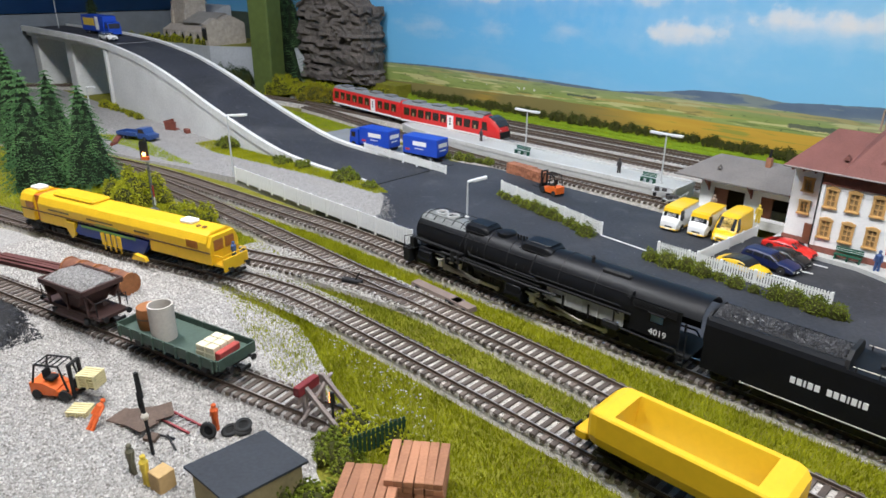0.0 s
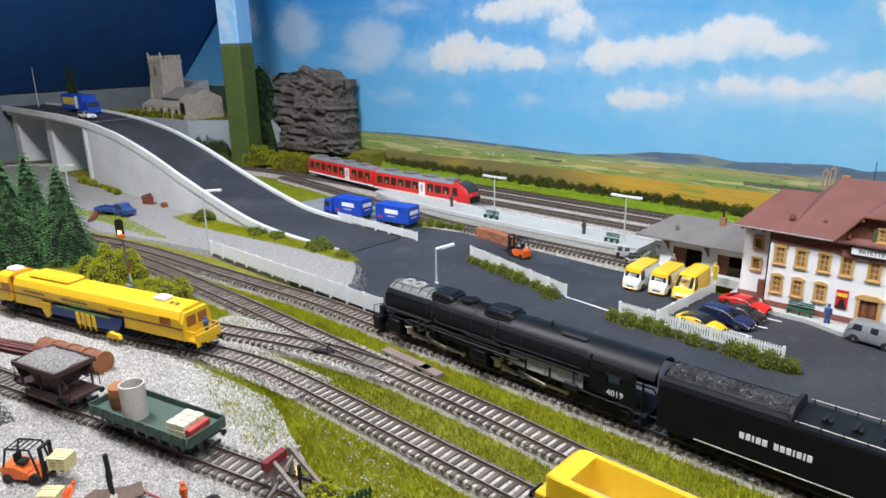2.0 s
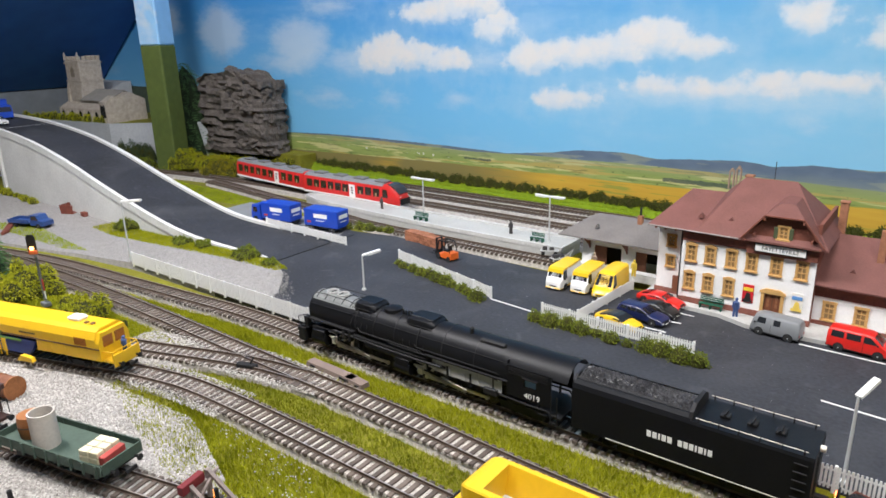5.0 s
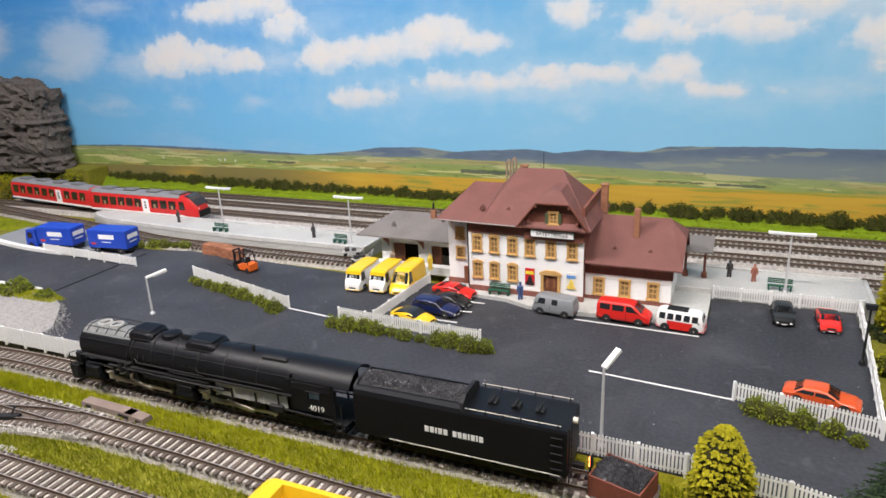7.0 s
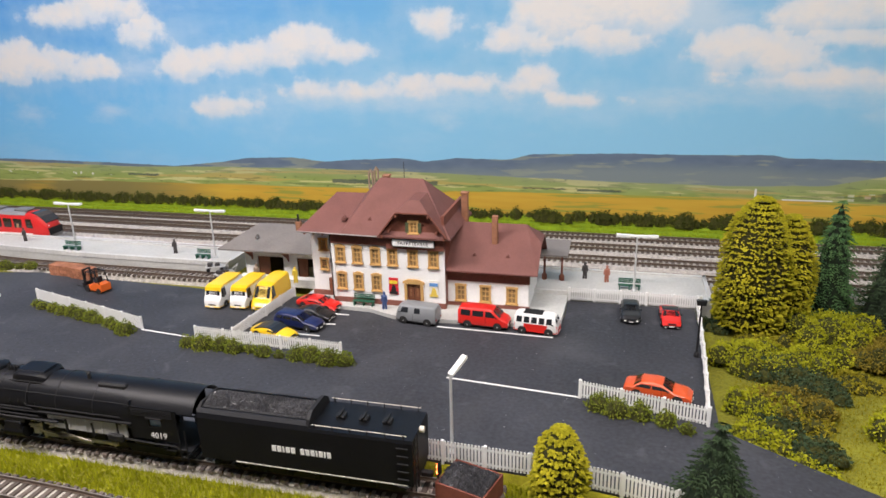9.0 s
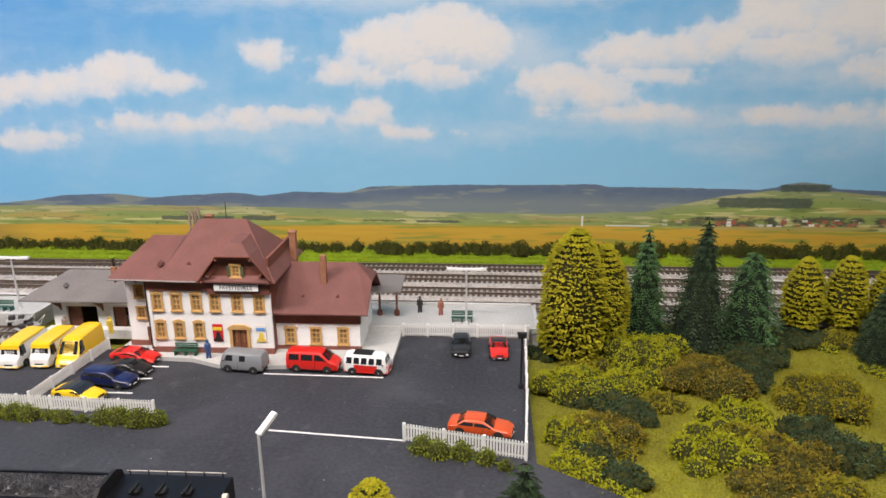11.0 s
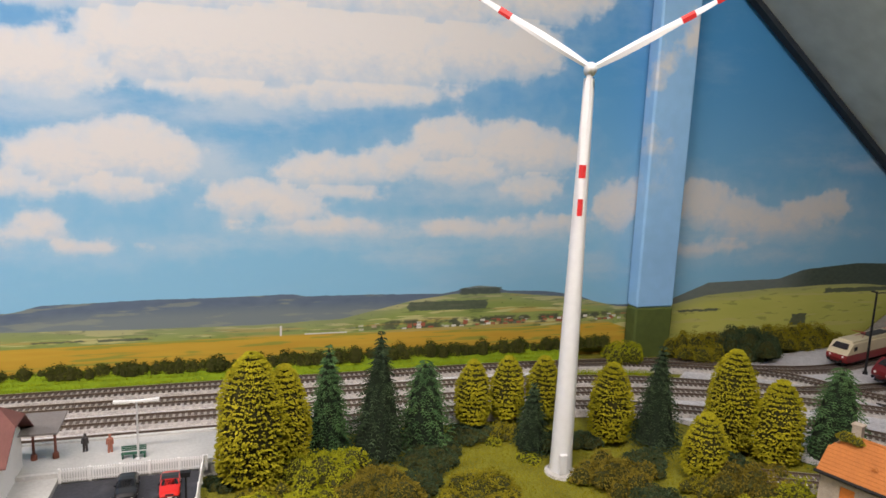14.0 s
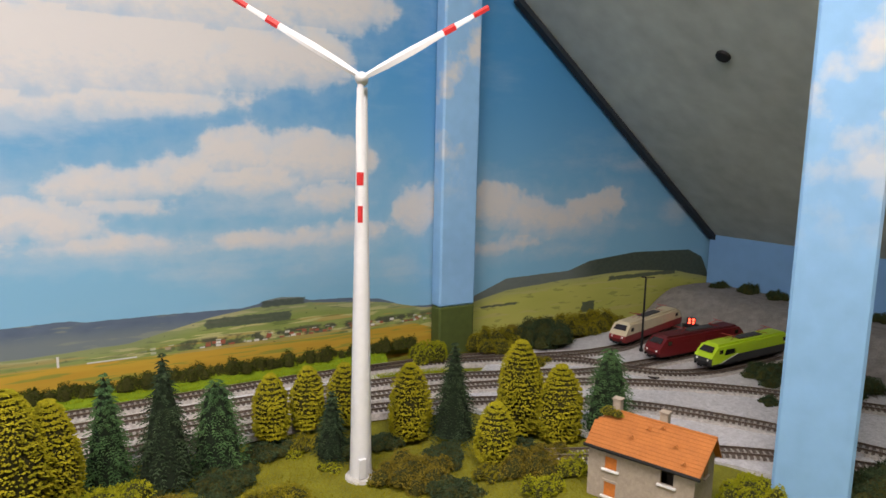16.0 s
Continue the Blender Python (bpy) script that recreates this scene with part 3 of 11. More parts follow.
def backdrop():
    # the print runs straight behind the station, with a slight fold at the left
    line = [(-2.06, 1.050), (-1.80, 1.058), (-1.55, 1.060), (-1.42, 1.056), (-1.32, 1.063), (-1.2, 1.065), (0.9, 1.065), (1.0, 1.07), (1.75, 1.07)]
    acc = [0.0]
    for a, c in zip(line, line[1:]):
        acc.append(acc[-1] + math.hypot(c[0] - a[0], c[1] - a[1]))
    base = acc[5] + 1.2
    nx, nz = 600, 160
    s = np.linspace(0, acc[-1], nx + 1)
    px, py = np.interp(s, acc, [p[0] for p in line]), np.interp(s, acc, [p[1] for p in line])
    U, Z = np.meshgrid(s - base, np.linspace(-0.05, 0.99, nz + 1))
    V = np.stack([np.broadcast_to(px, U.shape).ravel(), np.broadcast_to(py, U.shape).ravel(), Z.ravel()], 1)
    i, j = np.meshgrid(np.arange(nx), np.arange(nz))
    a = (j * (nx + 1) + i).ravel()
    F = np.stack([a, a + 1, a + nx + 2, a + nx + 1], 1)
    k = len(V)
    back = V[[0, nx, k - 1, k - 1 - nx]] + np.array((0, 0.012, 0))
    me = bpy.data.meshes.new("backdrop")
    me.from_pydata(np.vstack([V, back]).tolist(), [], F.tolist() + [(k, k + 3, k + 2, k + 1)])
    solid, faint = clouds()
    layers = {}
    best, high = np.full(U.shape, -0.3), np.zeros(U.shape)
    for cx, cz, rx, rz in solid:
        dz = Z - cz
        lower = np.where(dz < 0, rz * 0.85, rz)
        d = (1 - np.sqrt(((U - cx) / rx) ** 2 + (dz / lower) ** 2)) * min(rx, rz)
        high = np.where(d > best, dz / rz, high)
        best = np.maximum(best, d) + 0.004 * np.exp(-np.abs(best - d) / 0.006) * (np.minimum(best, d) > -0.02)
    layers["cloud_edge"], layers["cloud_height"] = best, high
    best = np.full(U.shape, -0.3)
    for cx, cz, rx, rz in faint:
        best = np.maximum(best, (1 - np.sqrt(((U - cx) / rx) ** 2 + ((Z - cz) / rz) ** 2)) * min(rx, rz))
    layers["veil_edge"] = best
    for name, outline in (("far_ridge", FAR_RIDGE), ("near_ridge", NEAR_RIDGE), ("field_line", FIELD_LINE)):
        layers[name] = np.interp(U, [p[0] for p in outline], [p[1] for p in outline])
    for name, values in layers.items():
        at = me.attributes.new(name, "FLOAT", "POINT")
        at.data.foreach_set("value", np.concatenate([values.ravel(), np.full(4, -0.3)]).astype(np.float32))
    uv = np.concatenate([np.stack([U.ravel(), Z.ravel()], 1), np.zeros((4, 2))])
    idx = np.zeros(len(me.loops), dtype=np.int32)
    me.loops.foreach_get("vertex_index", idx)
    me.uv_layers.new(name="print").data.foreach_set("uv", uv[idx].ravel().astype(np.float32))
    me.materials.append(M_BACKDROP)
    tagged(new("backdrop", me), "printed paper backdrop of blue sky, clouds, hills and fields", "backdrop", "", "structure")


backdrop()


def cloudy_post():
    m = mat("post_cloud_paint", (0.25, 0.49, 0.76), 0.7, vary=0.08, scale=8, bump=0.15).copy()
    n, l = m.node_tree.nodes, m.node_tree.links
    b = n["Principled BSDF"]
    base = b.inputs["Base Color"].links[0].from_socket
    tc, nz, st, sep, band, mul, mx = (n.new("ShaderNode" + k) for k in ("TexCoord", "TexNoise", "MapRange", "SeparateXYZ", "MapRange", "Math", "Mix"))
    nz.inputs["Scale"].default_value, nz.inputs["Detail"].default_value = 16.0, 5.0
    l.new(tc.outputs["Object"], nz.inputs["Vector"])
    st.inputs["From Min"].default_value, st.inputs["From Max"].default_value = 0.52, 0.66
    l.new(nz.outputs["Fac"], st.inputs["Value"])
    l.new(tc.outputs["Object"], sep.inputs[0])
    band.inputs["From Min"].default_value, band.inputs["From Max"].default_value = 0.26, 0.40
    l.new(sep.outputs[2], band.inputs["Value"])
    mul.operation = "MULTIPLY"
    l.new(st.outputs[0], mul.inputs[0])
    l.new(band.outputs[0], mul.inputs[1])
    mx.data_type = "RGBA"
    l.new(mul.outputs[0], mx.inputs[0])
    l.new(base, mx.inputs[6])
    mx.inputs[7].default_value = (0.62, 0.64, 0.66, 1)
    l.new(mx.outputs[2], b.inputs["Base Color"])
    return m


M_POSTCLOUD = cloudy_post()


def post(x, y, w, d, z0, zsplit, z1, label, name="roof_post", turn=0.0):
    t = thing(name, pose(x, y, z0, 0, 0, turn), label, "post", kind="structure")
    part("post_top", Mesh().bbox(-w / 2, w / 2, -d / 2, d / 2, zsplit - z0, z1 - z0, 0.003), M_POSTCLOUD, t, "sky blue painted upper post")
    part("post_foot", Mesh().bbox(-w / 2, w / 2, -d / 2, d / 2, 0, zsplit - z0, 0.003), M_POSTGREEN, t, "green painted lower post")


post(0.934, 1.045, 0.074, 0.030, -0.02, 0.075, 0.95, "square timber roof post painted sky blue over green")
post(1.004, 0.415, 0.074, 0.074, -0.02, -0.01, 0.80, "square timber roof post painted pale sky blue", turn=27)
post(-1.440, 0.893, 0.054, 0.054, -0.02, 0.272, 0.80, "square timber roof post painted green below and sky blue above", turn=20)


# ---- ground sheets ----
def sheet(name, pts, z, m, label, category="ground", thick=0.004):
    return solo(name, Mesh().prism(pts, z - thick, z, "z"), m, label, category, "structure")


solo("baseboard", Mesh().box(-2.5, 1.8, -0.12, 1.06, -0.12, -0.06), M_BASEBOARD, "brown earth-coloured layout baseboard", "ground", "structure")


def ground_height(x, y):
    """The scenic ground: flat, with a hollow in the grove, a bank behind the yard and small lumps."""
    z = -0.0128
    z -= 0.022 * math.exp(-((x - 0.62) / 0.22) ** 2 - ((y - 0.66) / 0.13) ** 2)
    k = min(1, max(0, (x - 1.40) / 0.14))
    z += 0.062 * k * k * (3 - 2 * k)
    if x > 0.24 and y < 0.84 or x > 1.0:
        z += 0.004 * noise.noise(Vector((x * 14, y * 14, 0)))
    return z


def ground_sheet():
    me = Mesh()
    nx, ny = 290, 80
    vs = []
    for j in range(ny + 1):
        for i in range(nx + 1):
            x, y = -2.3 + 3.95 * i / nx, -0.1 + 1.155 * j / ny
            vs.append((x, y, ground_height(x, y)))
    me.add(vs, [(j * (nx + 1) + i, j * (nx + 1) + i + 1, (j + 1) * (nx + 1) + i + 1, (j + 1) * (nx + 1) + i) for j in range(ny) for i in range(nx)])
    solo("ground", me, M_SOIL, "mossy green scenic ground of the layout", "ground", "structure", True)


ground_sheet()
sheet("road", [(-0.66, 0.552), (-0.645, 0.447), (-0.47, 0.447), (-0.021, 0.4505), (0.073, 0.4475), (0.134, 0.4390), (0.20, 0.4200), (0.30, 0.3720), (0.38, 0.372), (0.30, 0.47), (0.205, 0.53), (0.207, 0.76), (0.075, 0.76), (0.075, 0.715), (-0.34, 0.715), (-0.60, 0.728), (-0.69, 0.712), (-0.66, 0.66)], 0.0, M_ASPHALT,
      "dark worn asphalt of the station yard and street", "road", 0.012)


# ---- railway tracks ----
TIE_PITCH, GAUGE = 0.0074, 0.0165
TIE = Mesh().bbox(-0.0019, 0.0019, -0.0148, 0.0148, -0.0072, -0.0040, 0.0004).data("sleeper", M_SLEEPER)
RAIL_Z = -0.0014


def ribbon(line, off, w, z0, z1, mesh):
    """A bar of width w that follows a line at a distance off to its left."""
    rings = []
    for p, a in line:
        nx, ny = -math.sin(a), math.cos(a)
        q = [Vector((p.x + nx * (off + s), p.y + ny * (off + s), 0)) for s in (-w / 2, w / 2)]
        rings.append([q[0] + Vector((0, 0, z0)), q[1] + Vector((0, 0, z0)), q[1] + Vector((0, 0, z1)), q[0] + Vector((0, 0, z1))])
    mesh.loft(rings)


def track(pts, label, near=None, bed=None, bed_w=0.0315, dz=0.0):
    t = thing("railway_track", pose(0, 0, dz), label, "railway track", "railway tracks", "structure")
    fine = smooth_line(pts, 0.012)
    bedm = Mesh()
    rings = []
    for p, a in fine:
        nx, ny = -math.sin(a), math.cos(a)
        rings.append([Vector((p.x + nx * s, p.y + ny * s, z)) for s, z in ((-bed_w / 2, -0.0135), (bed_w / 2, -0.0135), (bed_w / 2 - 0.0032, -0.0054), (-bed_w / 2 + 0.0032, -0.0054))])
    bedm.loft(rings)
    part("ballast_bed", bedm, bed or M_BALLAST, t)
    for s in (-1, 1):
        r = Mesh()
        ribbon(fine, s * (GAUGE / 2 + 0.0004), 0.0022, -0.0042, -0.0037, r)
        ribbon(fine, s * (GAUGE / 2 + 0.0004), 0.0006, -0.0038, -0.0022, r)
        ribbon(fine, s * (GAUGE / 2 + 0.0004), 0.0010, -0.0024, RAIL_Z - 0.0002, r)
        rail = part("rail", r, M_RAIL, t)
        h = Mesh()
        ribbon(fine, s * (GAUGE / 2 + 0.0004), 0.0008, RAIL_Z - 0.0002, RAIL_Z, h)
        part("rail_head", h, M_RAIL_TOP, rail, "bright worn rail head")
    rest = Mesh()
    for p, a in smooth_line(pts, TIE_PITCH):
        j = random.uniform(-1.5, 1.5)
        m = pose(p.x, p.y, 0, 0, 0, math.degrees(a) + j)
        if near and near[0] <= p.x <= near[1]:
            share("sleeper", TIE, t, m)
        else:
            rest.box(-0.0019, 0.0019, -0.0148, 0.0148, -0.0072, -0.0040, m)
    if rest.v:
        tagged(part("sleepers", rest, M_SLEEPER, t), kind="stuff")
    return t


T1 = [(-1.60, 0.22), (-1.25, 0.315), (-1.004, 0.375), (-0.90, 0.393), (-0.765, 0.405), (-0.654, 0.415), (-0.55, 0.4235), (-0.40, 0.4245), (0.02, 0.4240), (0.046, 0.4236)]
T2 = [(-1.45, 0.30), (-1.1, 0.35), (-0.85, 0.364), (-0.64, 0.366), (-0.42, 0.362), (-0.264, 0.361), (-0.163, 0.356), (0.0, 0.352), (0.40, 0.34)]
T3 = [(-1.25, 0.08), (-1.0, 0.15), (-0.82, 0.196), (-0.66, 0.237), (-0.56, 0.270), (-0.50, 0.287), (-0.44, 0.296), (-0.30, 0.298), (0.10, 0.297), (0.40, 0.29)]
LINK = [(-0.60, 0.302), (-0.55, 0.318), (-0.48, 0.342), (-0.43, 0.355), (-0.385, 0.361)]
SIDING = [(-0.95, 0.055), (-0.78, 0.090), (-0.63, 0.128), (-0.478, 0.168), (-0.40, 0.184), (-0.285, 0.212)]
track(T1, "main line track with dark sleepers on grey ballast", (-0.78, 0.10))
track(T2, "siding track with dark sleepers on pale grey ballast", (-0.72, 0.05))
track(T3, "siding track with dark sleepers in grass and gravel", (-0.62, 0.05))
track(LINK, "short turnout track joining two sidings", (-0.7, -0.3), dz=0.0004)
track(SIDING, "works siding track bedded in white gravel", (-0.66, -0.2), M_GRAVEL)
STUB = [(-1.22, 0.842), (-1.12, 0.832), (-0.98, 0.812), (-0.80, 0.786), (-0.70, 0.770), (-0.58, 0.766), (-0.345, 0.766)]
track(STUB, "bay platform track on brown ballast", (-0.9, -0.3), M_BALLAST_DARK)
B1 = [(-1.98, 0.44), (-1.88, 0.58), (-1.66, 0.745), (-1.44, 0.833), (-1.22, 0.868), (-0.98, 0.876), (-0.78, 0.866), (-0.45, 0.864), (0.3, 0.864), (0.7, 0.845), (0.97, 0.72), (1.10, 0.57), (1.18, 0.40)]
B2 = [(-1.38, 0.925), (-1.2, 0.935), (-0.95, 0.930), (-0.70, 0.922), (0.3, 0.914), (0.72, 0.89), (1.0, 0.80), (1.2, 0.66), (1.34, 0.48)]
B3 = [(-1.38, 0.965), (-1.2, 0.970), (-0.8, 0.974), (0.3, 0.966), (0.74, 0.937), (0.98, 0.86), (1.12, 0.815), (1.65, 0.80)]
B4 = [(-1.38, 0.992), (-1.15, 1.006), (-0.8, 1.016), (0.3, 1.016), (0.70, 1.010), (0.92, 0.970), (1.08, 0.885), (1.22, 0.735), (1.65, 0.735)]
for pts in (B1, B2, B3, B4):
    track(pts, "through track past the station on grey-brown ballast", None, M_BALLAST_DARK, 0.046)
track([(0.70, 1.0105), (0.92, 0.985), (1.05, 0.925), (1.20, 0.90), (1.40, 0.95), (1.6, 1.01)], "depot track leading to the yard", None, M_BALLAST_DARK)
track([(0.80, 0.62), (1.0, 0.52), (1.15, 0.36), (1.25, 0.2)], "yard track beside the brick hut", None, M_BALLAST_DARK)


# ---- loose ground covers ----
def inside(poly, xs, ys):
    ok = np.zeros(len(xs), bool)
    n = len(poly)
    for i in range(n):
        (x0, y0), (x1, y1) = poly[i], poly[(i + 1) % n]
        if y0 != y1:
            ok ^= ((ys > min(y0, y1)) & (ys <= max(y0, y1)) & (xs < (x1 - x0) * (ys - y0) / (y1 - y0) + x0))
    return ok


def scatter(poly, n):
    a = np.array(poly)
    lo, hi = a.min(0), a.max(0)
    xs = np.random.uniform(lo[0], hi[0], n * 4)
    ys = np.random.uniform(lo[1], hi[1], n * 4)
    k = np.where(inside(poly, xs, ys))[0][:n]
    return xs[k], ys[k]


def off_tracks(xs, ys, lines, d=0.0165):
    keep = np.ones(len(xs), bool)
    for pts in lines:
        for p, a in smooth_line(pts, 0.01):
            keep &= (xs - p.x) ** 2 + (ys - p.y) ** 2 > d * d
    return xs[keep], ys[keep]


def stuff(name, V, F, m, label, category):
    me = bpy.data.meshes.new(name)
    me.from_pydata(V.tolist(), [], F.tolist())
    me.materials.append(m)
    return tagged(new(name, me), label, category, "", "stuff")


def grass(poly, per_cm2, h, m, label, z=-0.0128, lines=(), patch=0.0, lean=0.7, d=0.0142):
    a = np.array(poly)
    area = 0.5 * abs(np.dot(a[:, 0], np.roll(a[:, 1], 1)) - np.dot(a[:, 1], np.roll(a[:, 0], 1))) * 1e4
    xs, ys = scatter(poly, int(area * per_cm2))
    if lines:
        xs, ys = off_tracks(xs, ys, lines, d)
    if patch:
        keep = np.array([noise.noise(Vector((x * 38, y * 38, 3.0))) + random.uniform(-0.35, 0.35) > -patch for x, y in zip(xs, ys)])
        xs, ys = xs[keep], ys[keep]
    n = len(xs)
    z0 = bank_z(xs) if z == "bank" else np.full(n, z) if z is not None else np.array([ground_height(x, y) - 0.001 for x, y in zip(xs, ys)])
    th = np.random.uniform(0, 2 * np.pi, n)
    hh = h * np.random.uniform(0.45, 1.15, n)
    ln = np.random.uniform(0, lean, n) * hh
    lt = np.random.uniform(0, 2 * np.pi, n)
    w = 0.00042
    V = np.zeros((n, 3, 3))
    V[:, 0] = np.stack([xs - w * np.cos(th), ys - w * np.sin(th), z0], 1)
    V[:, 1] = np.stack([xs + w * np.cos(th), ys + w * np.sin(th), z0], 1)
    V[:, 2] = np.stack([xs + ln * np.cos(lt), ys + ln * np.sin(lt), z0 + hh], 1)
    stuff("grass", V.reshape(-1, 3), np.arange(3 * n).reshape(-1, 3), m, label, "grass")


def stones(poly, per_cm2, size, m, label, z, lines=(), name="gravel", d=0.0165, heap=None):
    a = np.array(poly)
    area = 0.5 * abs(np.dot(a[:, 0], np.roll(a[:, 1], 1)) - np.dot(a[:, 1], np.roll(a[:, 0], 1))) * 1e4
    xs, ys = scatter(poly, int(area * per_cm2))
    if lines:
        xs, ys = off_tracks(xs, ys, lines, d)
    n = len(xs)
    base = np.array([[1, 0, 0], [-0.5, 0.87, 0], [-0.5, -0.87, 0], [0, 0, 1.0], [0, 0, -1.0]])
    tri = np.array([[0, 1, 3], [1, 2, 3], [2, 0, 3], [1, 0, 4], [2, 1, 4], [0, 2, 4]])
    V = np.repeat(base[None], n, 0) * np.random.uniform(0.6, 1.2, (n, 5, 3)) * (size * np.random.uniform(0.5, 1.25, n))[:, None, None]
    th = np.random.uniform(0, 2 * np.pi, n)
    c, s = np.cos(th)[:, None], np.sin(th)[:, None]
    x, y = V[..., 0] * c - V[..., 1] * s, V[..., 0] * s + V[..., 1] * c
    zz = z + (heap(xs, ys) if heap else np.zeros(n))
    V = np.stack([x + xs[:, None], y + ys[:, None], V[..., 2] * 0.8 + zz[:, None]], 2)
    F = (tri[None] + 5 * np.arange(n)[:, None, None]).reshape(-1, 3)
    return stuff(name, V.reshape(-1, 3), F, m, label, name)


M_GRASS_Y = island_mat("yellow_green_grass", [(0.17, 0.185, 0.003), (0.29, 0.305, 0.005), (0.42, 0.425, 0.014)], 0.9)
M_GRASS_G = island_mat("green_grass", [(0.11, 0.135, 0.005), (0.24, 0.26, 0.010), (0.40, 0.40, 0.04)], 0.9)
M_GRASS_L = island_mat("lush_green_grass", [(0.16, 0.22, 0.003), (0.26, 0.33, 0.006), (0.38, 0.43, 0.012)], 0.9)
M_GRASS_O = island_mat("olive_grass", [(0.155, 0.138, 0.0025), (0.235, 0.205, 0.0035), (0.31, 0.265, 0.006)], 0.9)
M_STONE_W = island_mat("white_gravel_stone", [(0.22, 0.205, 0.19), (0.49, 0.465, 0.44), (0.76, 0.735, 0.70)], 0.9, vary=0.07)
M_STONE_G = island_mat("grey_gravel_stone", [(0.17, 0.162, 0.157), (0.29, 0.278, 0.27), (0.44, 0.425, 0.41)], 0.9, vary=0.07)
M_STONE_B = island_mat("ballast_stone", [(0.22, 0.20, 0.18), (0.38, 0.355, 0.325), (0.54, 0.51, 0.47)], 0.9, vary=0.07)
M_COALBITS = island_mat("coal_lump", [(0.008, 0.008, 0.01), (0.03, 0.03, 0.034), (0.09, 0.09, 0.098)], 0.4, 0.5)

YARD = [(-1.25, -0.1), (-0.12, -0.1), (-0.12, 0.12), (-0.27, 0.175), (-0.33, 0.235), (-0.40, 0.262), (-0.55, 0.252), (-0.66, 0.215), (-0.82, 0.175), (-1.25, 0.055)]
sheet("gravel_yard", YARD, -0.0092, M_GRAVEL, "white gravel surface of the works yard", "ground", 0.003)
FRONT_LINES = [T1, T2, T3, SIDING]
stones([(-0.78, 0.0), (-0.2, 0.02), (-0.22, 0.13), (-0.30, 0.20), (-0.36, 0.245), (-0.42, 0.268), (-0.55, 0.258), (-0.66, 0.22), (-0.78, 0.19)], 60, 0.0011, M_STONE_W, "loose white gravel over the works yard", -0.0088, [SIDING], d=0.0145)
stones([(-0.62, 0.10), (-0.27, 0.19), (-0.27, 0.235), (-0.62, 0.155)], 22, 0.0007, M_STONE_W, "white gravel between the siding sleepers", -0.0064)
stones([(-0.62, 0.255), (-0.40, 0.275), (-0.40, 0.318), (-0.52, 0.31), (-0.62, 0.275)], 60, 0.0009, M_STONE_W, "pale gravel spilled along the track", -0.0046)
stones([(-0.60, 0.30), (-0.36, 0.345), (-0.36, 0.378), (-0.45, 0.380), (-0.60, 0.34)], 70, 0.0009, M_STONE_W, "pale ballast round the turnout", -0.0046)


def track_stones(pts, x0, x1, per_m, label):
    """Ballast stones between the sleepers and along both ends of them."""
    spots = [(p, a) for p, a in smooth_line(pts, 1 / per_m) if x0 < p.x < x1]
    n = len(spots)
    off = np.random.uniform(-0.0158, 0.0158, n)
    px = np.array([p.x - math.sin(a) * o for (p, a), o in zip(spots, off)])
    py = np.array([p.y + math.cos(a) * o for (p, a), o in zip(spots, off)])
    keep = (np.abs(np.abs(off) - GAUGE / 2) > 0.0016)
    px, py = px[keep], py[keep]
    n = len(px)
    base = np.array([[1, 0, 0], [-0.5, 0.87, 0], [-0.5, -0.87, 0], [0, 0, 1.0], [0, 0, -1.0]])
    tri = np.array([[0, 1, 3], [1, 2, 3], [2, 0, 3], [1, 0, 4], [2, 1, 4], [0, 2, 4]])
    V = np.repeat(base[None], n, 0) * np.random.uniform(0.6, 1.2, (n, 5, 3)) * (0.0008 * np.random.uniform(0.5, 1.25, n))[:, None, None]
    V += np.stack([px, py, np.full(n, -0.0056)], 1)[:, None, :]
    F = (tri[None] + 5 * np.arange(n)[:, None, None]).reshape(-1, 3)
    stuff("ballast", V.reshape(-1, 3), F, M_STONE_B, label, "gravel")


track_stones(T1, -0.95, 0.06, 9000, "grey ballast stones along the main line")
track_stones(T2, -0.95, 0.06, 9000, "grey ballast stones along the siding")
track_stones(T3, -0.62, 0.06, 9000, "grey ballast stones along the track")


def bank_z(x, y=0.0):
    k = np.clip((np.asarray(x) + 1.02) / 0.34, 0, 1)
    return -0.0088 + 0.0094 * k * k * (3 - 2 * k)


def gravel_bank():
    me = Mesh()
    rings = []
    for i in range(61):
        x = -2.0 + 1.435 * i / 60
        lo = float(np.interp(x, [-2.0, -1.25, -0.95, -0.82, -0.60, -0.565], [0.36, 0.36, 0.428, 0.4455, 0.4475, 0.4475]))
        hi = float(np.interp(x, [-2.0, -1.06, -0.66, -0.615, -0.565], [0.56, 0.5505, 0.5505, 0.530, 0.478])) + 0.004 * noise.noise(Vector((x * 60, 0, 0)))
        z = float(bank_z(x))
        rings.append([Vector((x, lo, -0.0135)), Vector((x, hi, -0.0135)), Vector((x, hi, z)), Vector((x, lo + 0.002, z))])
    me.loft(rings)
    solo("gravel_bank", me, M_GREYGRAVEL, "fine pale grey gravel area beside the ramp", "ground", "structure")


